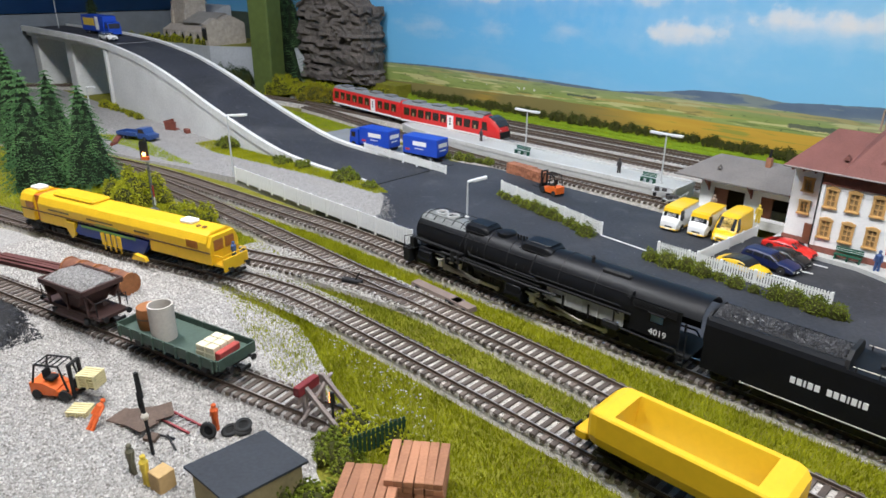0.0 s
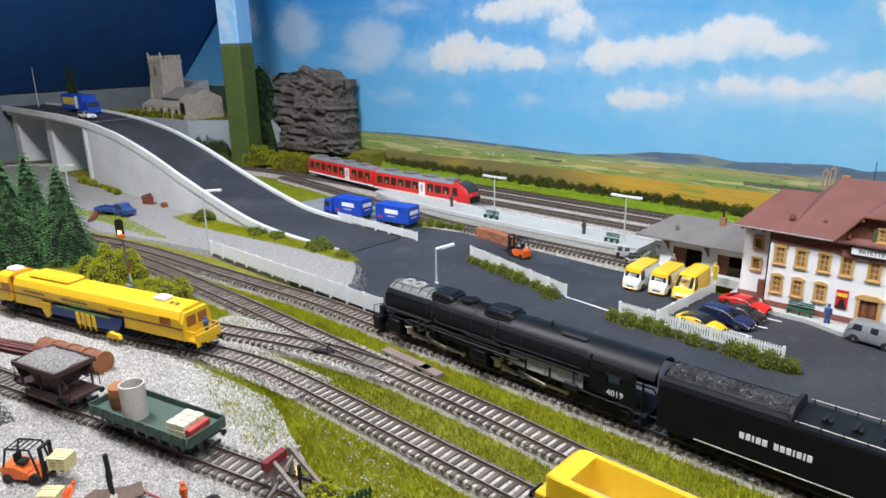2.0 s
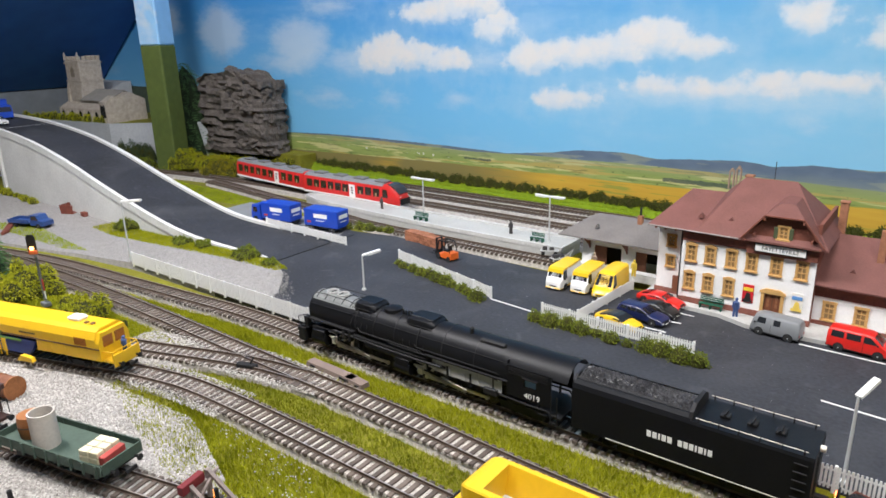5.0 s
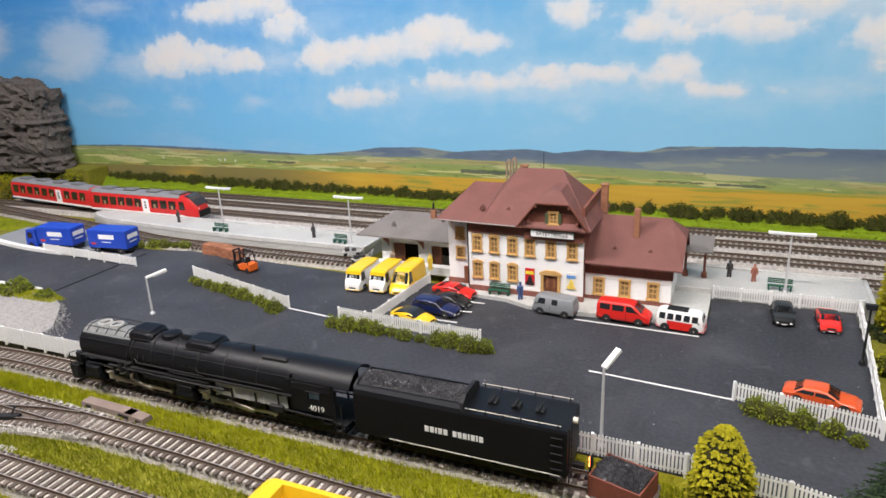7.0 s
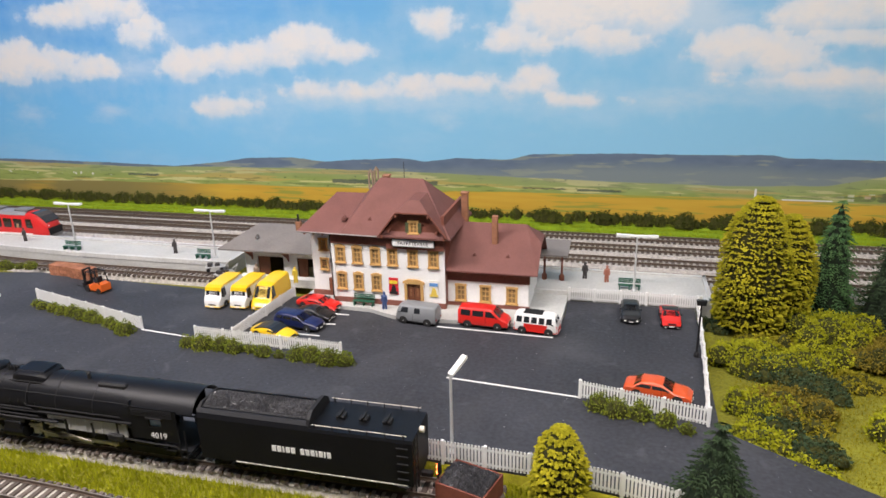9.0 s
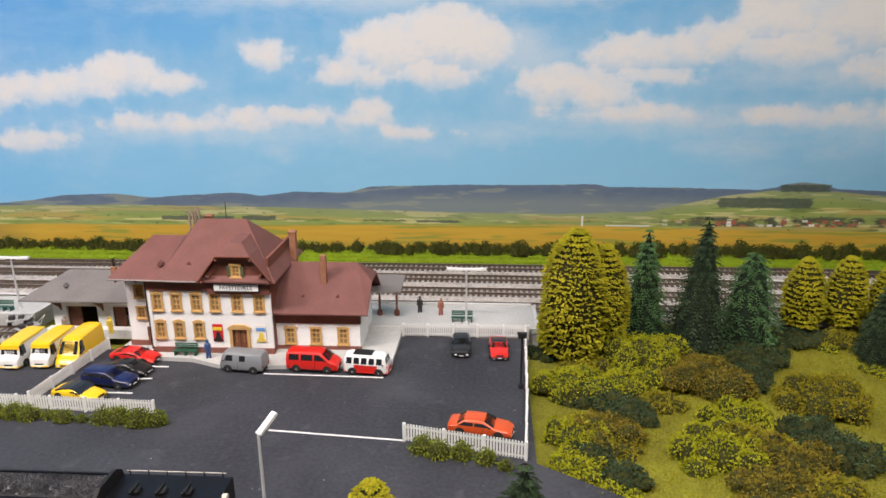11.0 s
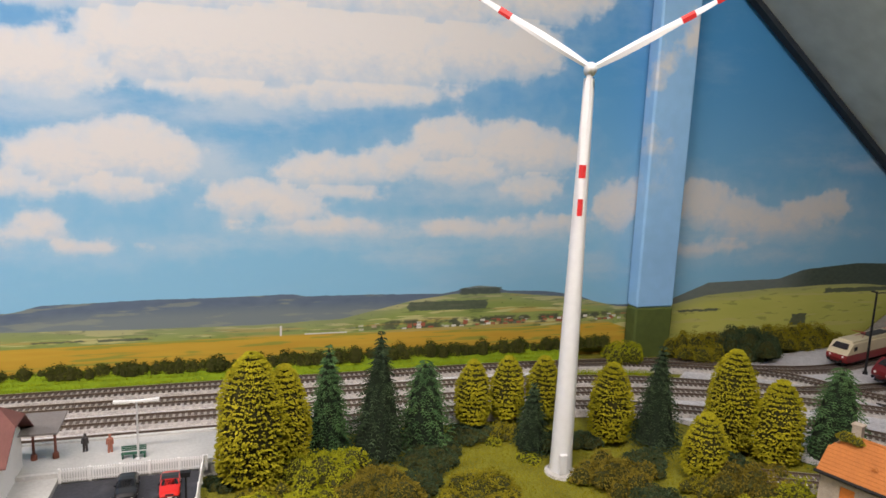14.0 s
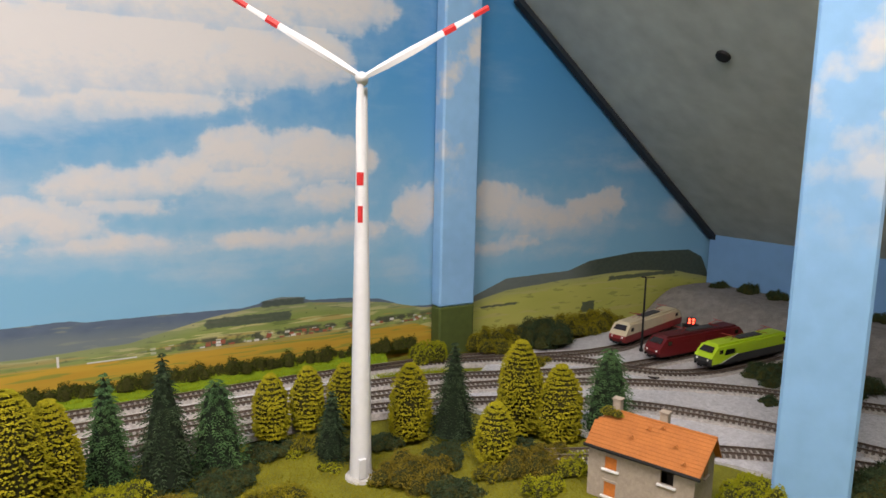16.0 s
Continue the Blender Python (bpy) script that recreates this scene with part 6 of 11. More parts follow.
    for s in (-1, 1):
        lf = Mesh().bbox(min(0.0002 * s, 0.0074 * s), max(0.0002 * s, 0.0074 * s), 0.0006, 0.0016, 0.003, 0.0264, 0.0003)
        leaf = part("door_leaf", lf, M_DOOR, dr)
        for k in range(3):
            part("door_pane", Mesh().box(0.0020 * s - 0.0011 + 0.0018 * s, 0.0020 * s + 0.0011 + 0.0018 * s, 0.0002, 0.0008, 0.0120 + 0.0046 * k, 0.0158 + 0.0046 * k), mat("door_panel", (0.26, 0.11, 0.05), 0.5), leaf)
    for x, cols, nm in ((xs[3], ((0.55, 0.02, 0.03), (0.80, 0.60, 0.05), (0.02, 0.02, 0.02)), "red and yellow"), (xs[5] - 0.0005, ((0.75, 0.72, 0.65), (0.12, 0.30, 0.62), (0.75, 0.55, 0.10)), "blue, white and yellow")):
        po = thing("poster", pose(x, y0 - 0.0006, 0.0225), "", "")
        po.parent = t
        part("poster_sheet", Mesh().box(-0.0052, 0.0052, -0.0004, 0.0004, -0.0095, 0.0095), mat("poster_%d" % round(cols[0][0] * 100), cols[0], 0.4, vary=0.1), po, nm + " advertising poster")
        part("poster_band", Mesh().box(-0.0046, 0.0046, -0.0009, -0.0004, 0.0030, 0.0065), mat("poster_b%d" % round(cols[1][0] * 100), cols[1], 0.4, vary=0.1), po)
        part("poster_foot", Mesh().box(-0.0046, 0.0046, -0.0008, -0.0004, -0.0088, -0.0062), mat("poster_foot_%d" % round(cols[2][0] * 100), cols[2], 0.4, vary=0.1), po)
        part("poster_shape", Mesh().prism([(-0.003, -0.006), (0.0035, -0.0065), (0.002, 0.0005), (-0.001, 0.0015)], -0.0009, -0.0004, "y"), mat("poster_c%d" % round(cols[2][0] * 100), cols[2], 0.4, vary=0.1), po)
    # main roof, hipped at the left, cut by the gable at the right
    o = 0.009
    ex0, ex1, ey0, ey1 = -0.213, x1 + o, y0 - o, y1 + o
    zb = ze - 0.001
    V = [(ex0, ey0 + 0.004, zb), (-0.162, ey0 + 0.002, zb), (ex1, ey0, zb), (ex1, ey1, zb), (-0.162, ey1, zb), (ex0, ey1, zb), (-0.184, 0.747, 0.1135), (-0.149, 0.747, 0.1135), (-0.131, 0.747, 0.1315), (-0.083, 0.747, 0.1315)]
    roof_from(V, [(0, 1, 7, 6), (1, 8, 7), (1, 2, 9, 8), (2, 3, 9), (3, 4, 8, 9), (4, 7, 8), (4, 5, 6, 7), (5, 0, 6)], 0.0018, M_ROOF, "roof", t, "maroon tiled hipped roof with a lower wing")
    part("gutter", Mesh().wire([(ex0, ey0 + 0.003, zb - 0.0006), (-0.120, ey0 - 0.0008, zb - 0.0006)], 0.0009, 6), mat("gutter_zinc", (0.24, 0.22, 0.21), 0.5, 0.3), t)
    for k in range(9):
        part("rafter_end", Mesh().box(ex0 + 0.008 + k * 0.0105, ex0 + 0.0092 + k * 0.0105, ey0 + 0.003, y0, zb - 0.0036, zb - 0.0016), M_WOODRED, t)
    # cross gable over the entrance
    gx0, gx1, gxm, gz0, gz1 = -0.1175, -0.0445, -0.081, 0.083, 0.108
    part("gable_wall", Mesh().prism([(gx0 + 0.005, 0.066), (gx1 - 0.005, 0.066), (gx1 - 0.005, gz0 + 0.003), (gxm + 0.016, gz1 - 0.004), (gxm - 0.016, gz1 - 0.004), (gx0 + 0.005, gz0 + 0.003)], y0 - 0.0035, y0 + 0.03, "y"), M_WOODRED, t, "red-brown boarded gable")
    yf, yb = y0 - 0.010, 0.735
    V = [(gx0, yf, gz0), (gxm - 0.017, yf, gz1), (gxm + 0.017, yf, gz1), (gx1, yf, gz0), (gx0, yb - 0.014, gz0), (gxm - 0.017, yb, gz1), (gxm + 0.017, yb, gz1), (gx1, yb - 0.014, gz0)]
    V += [(gxm - 0.006, yf + 0.012, gz1 + 0.010), (gxm + 0.006, yf + 0.012, gz1 + 0.010), (gxm - 0.006, yb + 0.006, gz1 + 0.012), (gxm + 0.006, yb + 0.006, gz1 + 0.012)]
    roof_from(V, [(0, 4, 5, 1), (2, 6, 7, 3), (1, 5, 10, 8), (9, 11, 6, 2), (8, 10, 11, 9), (1, 8, 9, 2)], 0.0016, M_ROOF, "gable_roof", t, "maroon half-hipped gable roof")
    part("gable_rib", Mesh().wire([(gx0, yf, gz0 - 0.001), (gxm - 0.017, yf, gz1 - 0.001), (gxm + 0.017, yf, gz1 - 0.001), (gx1, yf, gz0 - 0.001)], 0.0010, 5), M_WOODRED, t, "dark verge board")
    for k, (bx, bz) in enumerate(((gx0 + 0.003, gz0), (gx0 + 0.011, gz0 + 0.006), (gxm - 0.017, gz1 - 0.002), (gxm + 0.017, gz1 - 0.002), (gx1 - 0.011, gz0 + 0.006), (gx1 - 0.003, gz0))):
        part("purlin_end", Mesh().box(bx - 0.0009, bx + 0.0009, yf - 0.0012, y0 - 0.0035, bz - 0.0034, bz - 0.0012), M_WOODRED, t)
    gw = window(t, gxm, y0 - 0.0040, 0.0905, 0.0075, 0.011)
    for s in (-1, 1):
        part("shutter", Mesh().bbox(0.0060 * s - 0.0018 + 0.0008 * s, 0.0060 * s + 0.0018 + 0.0008 * s, -0.0018, -0.0004, -0.0055, 0.0055, 0.0003), mat("shutter_green", (0.07, 0.085, 0.04), 0.7), gw)
    sign = thing("name_board", pose(gxm - 0.001, y0 - 0.0052, 0.0735), "", "")
    sign.parent = t
    part("board", Mesh().bbox(-0.0225, 0.0225, -0.0005, 0.0007, -0.0036, 0.0036, 0.0003), M_WHITE, sign)
    part("board_edge", Mesh().box(-0.0232, 0.0232, -0.0002, 0.0009, -0.0042, 0.0042), M_BLACK_MATT, sign)
    words("FAYETTEVILLE", 0.0053, M_BLACK_MATT, sign, pose(0, -0.0007, 0, 90, 0, 0), label="dark lettering on the white board")
    for x, y, z in ((-0.162, 0.716, 0.098), (-0.132, 0.716, 0.098), (-0.055, 0.72, 0.101)):
        dormer(t, x, y - 0.008, z - 0.006)
    for x, y, z, hh in ((-0.042, 0.770, 0.085, 0.026), (-0.135, 0.778, 0.112, 0.014)):
        c = part("chimney", Mesh().bbox(x - 0.0035, x + 0.0035, y - 0.0035, y + 0.0035, z - 0.02, z + hh, 0.0004), M_BRICKCHIM, t, "brick chimney stack")
        part("chimney_cap", Mesh().bbox(x - 0.0044, x + 0.0044, y - 0.0044, y + 0.0044, z + hh, z + hh + 0.0018, 0.0003), M_BRICKCHIM, c)
    for x, z in ((-0.152, 0.131), (-0.145, 0.134)):
        part("belfry_arch", Mesh().box(x - 0.0028, x - 0.0014, 0.770, 0.773, 0.112, z).box(x + 0.0014, x + 0.0028, 0.770, 0.773, 0.112, z).prism([(x - 0.003, z), (x + 0.003, z), (x, z + 0.004)], 0.7695, 0.7735, "y"), mat("belfry_stone", (0.30, 0.22, 0.16), 0.85, vary=0.25, scale=200), t, "small stone bell arch")
    part("aerial", Mesh().tube((-0.105, 0.75, 0.128), (-0.105, 0.75, 0.149), 0.0004, seg=5), M_BLACK_MATT, t)
    # low annex
    ax0, ax1, ay0, ay1 = -0.050, 0.037, 0.716, 0.79
    aw, awx = Mesh(), [-0.0357, -0.0090, 0.0194]
    cut = sorted({ax0, ax1} | {x + s * 0.0042 for x in awx for s in (-1, 1)})
    aw = pierced(cut, [0, 0.0065, 0.0235, 0.0290], lambda mx, mz: not (any(abs(mx - x) < 0.004 for x in awx) and 0.0065 < mz < 0.0235), ay0, ay0 + 0.003)
    part("annex_front", aw, M_PLASTER, t)
    part("annex_back_room", Mesh().box(ax0, ax1 - 0.003, ay0 + 0.008, ay0 + 0.010, 0, 0.03), M_DARKIN, t)
    part("annex_side", Mesh().prism([(ay0 + 0.003, 0), (ay1, 0), (ay1, 0.045), (0.758, 0.074), (0.742, 0.066), (ay0 + 0.003, 0.044)], ax1 - 0.003, ax1, "x"), M_PLASTER, t)
    part("annex_frieze", Mesh().box(ax0, ax1 + 0.001, ay0 - 0.001, ay0 + 0.003, 0.029, 0.046), M_WOODRED, t, "red-brown boarded frieze")
    part("annex_plinth", Mesh().box(ax0, ax1 + 0.001, ay0 - 0.0012, ay0 + 0.001, -0.004, 0.004), M_PLINTH, t)
    part("annex_rear", Mesh().box(ax0, ax1, ay1, ay1 + 0.003, 0, 0.045), M_PLASTER, t)
    for x in awx:
        window(t, x, ay0, 0.0150, 0.0084, 0.0165)
    V = [(ax0, ay0 - 0.009, 0.0430), (ax1 + 0.010, ay0 - 0.009, 0.0430), (ax1 + 0.010, 0.742, 0.0665), (ax1 - 0.008, 0.757, 0.0825), (ax0, 0.757, 0.0825), (ax1 + 0.010, 0.774, 0.0665), (ax1 + 0.010, ay1 + 0.010, 0.0430), (ax0, ay1 + 0.010, 0.0430)]
    roof_from(V, [(0, 1, 2, 3, 4), (2, 5, 3), (4, 3, 5, 6, 7)], 0.0016, M_ROOF, "annex_roof", t, "maroon tiled annex roof")
    for x in (-0.022, 0.014):
        dormer(t, x, 0.722, 0.0535)
    c = part("chimney", Mesh().bbox(-0.0055, 0.0005, 0.735, 0.741, 0.058, 0.096, 0.0004), M_BRICKCHIM, t, "brick chimney stack")
    # platform canopy
    part("canopy_roof", Mesh().prism([(0.782, 0.0385), (0.830, 0.0420), (0.830, 0.0440), (0.782, 0.0405)], 0.034, 0.072, "x"), M_GREYROOF, t, "flat grey platform canopy")
    for x in (0.044, 0.064):
        part("canopy_post", Mesh().lathe([(0.0032, 0.002), (0.0030, 0.008), (0.0014, 0.010), (0.0012, 0.040)], 8, pose(x, 0.806, 0)), M_WOODRED, t, "red-brown canopy post with a thick foot")
        part("canopy_bracket", Mesh().prism([(0.790, 0.0385), (0.806, 0.030), (0.822, 0.0395), (0.822, 0.0412), (0.790, 0.0390)], x - 0.0007, x + 0.0007, "x"), M_WOODRED, t)


station()


def goods_shed():
    t = thing("goods_shed", pose(0, 0, 0.0), "low white goods shed with grey felt roof and dark open doors", "building")
    x0, x1, y0, y1 = -0.316, -0.2085, 0.757, 0.826
    wall = Mesh()
    doors = ((-0.283, 0.036), (-0.233, 0.030))
    cut = sorted({x0, x1} | {x + s * w / 2 for x, w in doors for s in (-1, 1)})
    wall = pierced(cut, [-0.002, 0.031, 0.044], lambda mx, mz: mz > 0.031 or not any(abs(mx - x) < w / 2 for x, w in doors), y0, y0 + 0.003)
    part("front_wall", wall, M_PLASTER, t)
    part("side_wall", Mesh().box(x0, x0 + 0.003, y0 + 0.003, y1, -0.002, 0.044), M_PLASTER, t)
    part("rear_wall", Mesh().box(x0, x1, y1, y1 + 0.003, -0.002, 0.044), M_PLASTER, t)
    part("inner_back", Mesh().box(x0 + 0.003, x1, y0 + 0.03, y0 + 0.032, -0.002, 0.044), M_DARKIN, t)
    part("loading_dock", Mesh().box(x0 - 0.004, x1, y0 - 0.012, y0 - 0.001, -0.002, 0.008), M_CONCRETE, t, "concrete loading dock")
    for x, w in doors:
        part("sliding_door", Mesh().bbox(x - w / 2, x - w / 2 + w * 0.42, y0 + 0.004, y0 + 0.006, 0, 0.031, 0.0004), M_DOOR, t, "red-brown sliding door")
    for x in (-0.306, -0.258, -0.214):
        part("roof_bracket", Mesh().prism([(y0, 0.026), (y0, 0.040), (y0 - 0.016, 0.043), (y0 - 0.016, 0.0415), (y0 - 0.002, 0.030)], x - 0.001, x + 0.001, "x"), M_WOODRED, t, "dark timber roof bracket")
    V = [(-0.342, y0 - 0.016, 0.043), (-0.2075, y0 - 0.016, 0.043), (-0.2075, 0.796, 0.061), (-0.314, 0.796, 0.061), (-0.345, y1 + 0.02, 0.043), (-0.2075, y1 + 0.02, 0.043)]
    roof_from(V, [(0, 1, 2, 3), (0, 3, 4), (4, 3, 2, 5)], 0.0018, M_GREYROOF, "roof", t, "grey felt roof with dark eaves")
    ch = part("chimney", Mesh().bbox(-0.2585, -0.2525, 0.784, 0.790, 0.050, 0.068, 0.0004), M_BRICKCHIM, t)
    part("chimney_pot", Mesh().lathe([(0.0015, 0.070), (0.0012, 0.078), (0.0018, 0.079)], 8, pose(-0.2555, 0.787, -0.002)), M_BLACK_MATT, ch)
    part("roof_vent", Mesh().prism([(-0.002, 0), (0.002, 0), (0, 0.004)], 0, 0.006, "y", pose(-0.300, 0.760, 0.052)), M_GREYROOF, t)


goods_shed()


# ---- wind turbine ----
def turbine():
    t = thing("wind_turbine", pose(0.604, 0.722, -0.032), "tall white three-bladed wind turbine with red blade bands", "wind turbine")
    m = mat("turbine_white", (0.74, 0.75, 0.76), 0.45, vary=0.05, scale=20, bump=0.03)
    red = mat("blade_red", (0.60, 0.03, 0.03), 0.5, vary=0.1)
    H = 0.458
    part("tower", Mesh().lathe([(0.0132, 0.002), (0.0124, 0.03), (0.0098, 0.20), (0.0076, 0.32), (0.0058, H - 0.008)], 24), m, t, smooth=True)
    part("flange", Mesh().lathe([(0.0090, 0.268), (0.0090, 0.2705)], 24), m, t, smooth=True)
    part("footing", Mesh().lathe([(0.0195, 0), (0.0180, 0.004), (0.0135, 0.0055)], 20), mat("turbine_footing", (0.5, 0.49, 0.46), 0.9, vary=0.3, scale=200), t, "pale concrete footing")
    part("tower_door", Mesh().bbox(-0.0085, 0.0005, -0.0150, -0.0105, 0.006, 0.030, 0.0006), m, t, "white service door")
    yaw = pose(0, 0, H, 0, 0, -27)
    nac = Mesh().lathe([(0.002, -0.018), (0.0058, -0.016), (0.0066, 0.002), (0.0058, 0.012), (0.003, 0.015)], 16, yaw @ pose(0, 0, 0, -90, 0, 0))
    part("nacelle", nac, mat("nacelle_grey", (0.50, 0.51, 0.50), 0.5, vary=0.08), t, smooth=True)
    hub = part("hub", Mesh().lathe([(0.0070, 0), (0.0066, 0.008), (0.0045, 0.013), (0.001, 0.0150)], 16, yaw @ pose(0, -0.018, 0, 90, 0, 0)), m, t, smooth=True)
    L = 0.152
    for a in (60, 180, 300):
        bl = Mesh()
        rings = []
        for k, w, th in ((0.006, 0.006, 0.006), (0.03, 0.0085, 0.0045), (0.06, 0.0090, 0.0032), (0.10, 0.0065, 0.0020), (0.13, 0.0048, 0.0014), (L - 0.002, 0.0030, 0.0010)):
            rings.append([Vector((w * (0.62 - 1.0) , 0, k)), Vector((0, -th / 2, k)), Vector((w * 0.62, 0, k)), Vector((0, th / 2, k))])
        b = part("blade", bl.loft(rings), m, hub, smooth=True)
        b.matrix_basis = yaw @ pose(0, -0.025, 0, 0, a, 0)
        for z0, z1, w in ((0.098, 0.112, 0.0068), (0.134, L, 0.0052)):
            band = part("red_band", Mesh().loft([[Vector((-w * 0.42, 0, z)), Vector((0, -0.0013, z)), Vector((w * 0.66, 0, z)), Vector((0, 0.0013, z))] for z in (z0, z1)]), red, hub, "red warning band")
            band.matrix_basis = b.matrix_basis


turbine()


# ---- rolling stock ----
M_WHEEL = mat("wheel_steel", (0.05, 0.045, 0.042), 0.5, 0.4, vary=0.25, scale=200, bump=0.05)
M_YELLOW = mat("machine_yellow", (0.72, 0.44, 0.012), 0.42, vary=0.06, scale=40, bump=0.03, spec=0.5)
M_BLUE = mat("machine_blue", (0.012, 0.035, 0.19), 0.45, vary=0.15, bump=0.05)
M_DKGLASS = glass("dark_window_glass", (0.03, 0.02, 0.015), 0.06)
M_COACHRED = mat("railcar_red", (0.56, 0.022, 0.020), 0.35, vary=0.06, bump=0.02, spec=0.5)
M_GREYLT = mat("light_grey_paint", (0.38, 0.38, 0.37), 0.55, vary=0.12, bump=0.05)


def wheelset(parent, x, r, half=0.0083, m=None, tread=0.0024, name="wheel"):
    for s in (-1, 1):
        me = Mesh().lathe([(r + 0.0007, -tread / 2), (r + 0.0007, -tread / 2 + 0.0006), (r, -tread / 2 + 0.0007), (r, tread / 2), (r * 0.82, tread / 2), (r * 0.78, tread / 2 - 0.0006), (r * 0.3, tread / 2 - 0.0006), (r * 0.25, tread / 2 + 0.0003)], 20, pose(x, s * half, r, -90 * s, 0, 0))
        part(name, me, m or M_WHEEL, parent)
    return parent


def wheels(parent, xs, r, half=0.0083, m=None):
    for x in xs:
        wheelset(parent, x, r, half, m)
        part("axle", Mesh().tube((x, -half, r), (x, half, r), 0.0009, seg=6), M_WHEEL, parent)


def bogie(parent, x, r=0.0053, base=0.012, frame_mat=None, y=0.0135):
    wheels(parent, (x - base, x + base), r)
    for s in (-1, 1):
        fr = Mesh().prism([(x - base - 0.006, r - 0.001), (x - base + 0.006, r - 0.001), (x - 0.005, r - 0.0022), (x + 0.005, r - 0.0022), (x + base - 0.006, r - 0.001), (x + base + 0.006, r - 0.001), (x + base + 0.005, r + 0.0028), (x - base - 0.005, r + 0.0028)], min(s * y, s * (y - 0.002)), max(s * y, s * (y - 0.002)), "y")
        for k in (-1, 1):
            fr.bbox(x + k * base - 0.0022, x + k * base + 0.0022, min(s * y, s * (y + 0.0015)), max(s * y, s * (y + 0.0015)), r - 0.002, r + 0.002, 0.0004)
        part("bogie_frame", fr, frame_mat or M_BLACK_MATT, parent)
    part("bolster", Mesh().box(x - 0.004, x + 0.004, -y, y, r, r + 0.003), M_BLACK_MATT, parent)


def buffers(parent, x, s, z=0.0118, m=None):
    for y in (-0.010, 0.010):
        part("buffer", Mesh().tube((x, y, z), (x + s * 0.004, y, z), 0.0011, seg=8).tube((x + s * 0.004, y, z), (x + s * 0.0048, y, z), 0.0024, seg=12), m or M_BLACK_MATT, parent)
    part("coupler", Mesh().box(min(x, x + s * 0.007), max(x, x + s * 0.007), -0.002, 0.002, z - 0.004, z - 0.0022).box(min(x + s * 0.006, x + s * 0.0072), max(x + s * 0.006, x + s * 0.0072), -0.0045, 0.0045, z - 0.004, z - 0.0012), M_BLACK_MATT, parent)


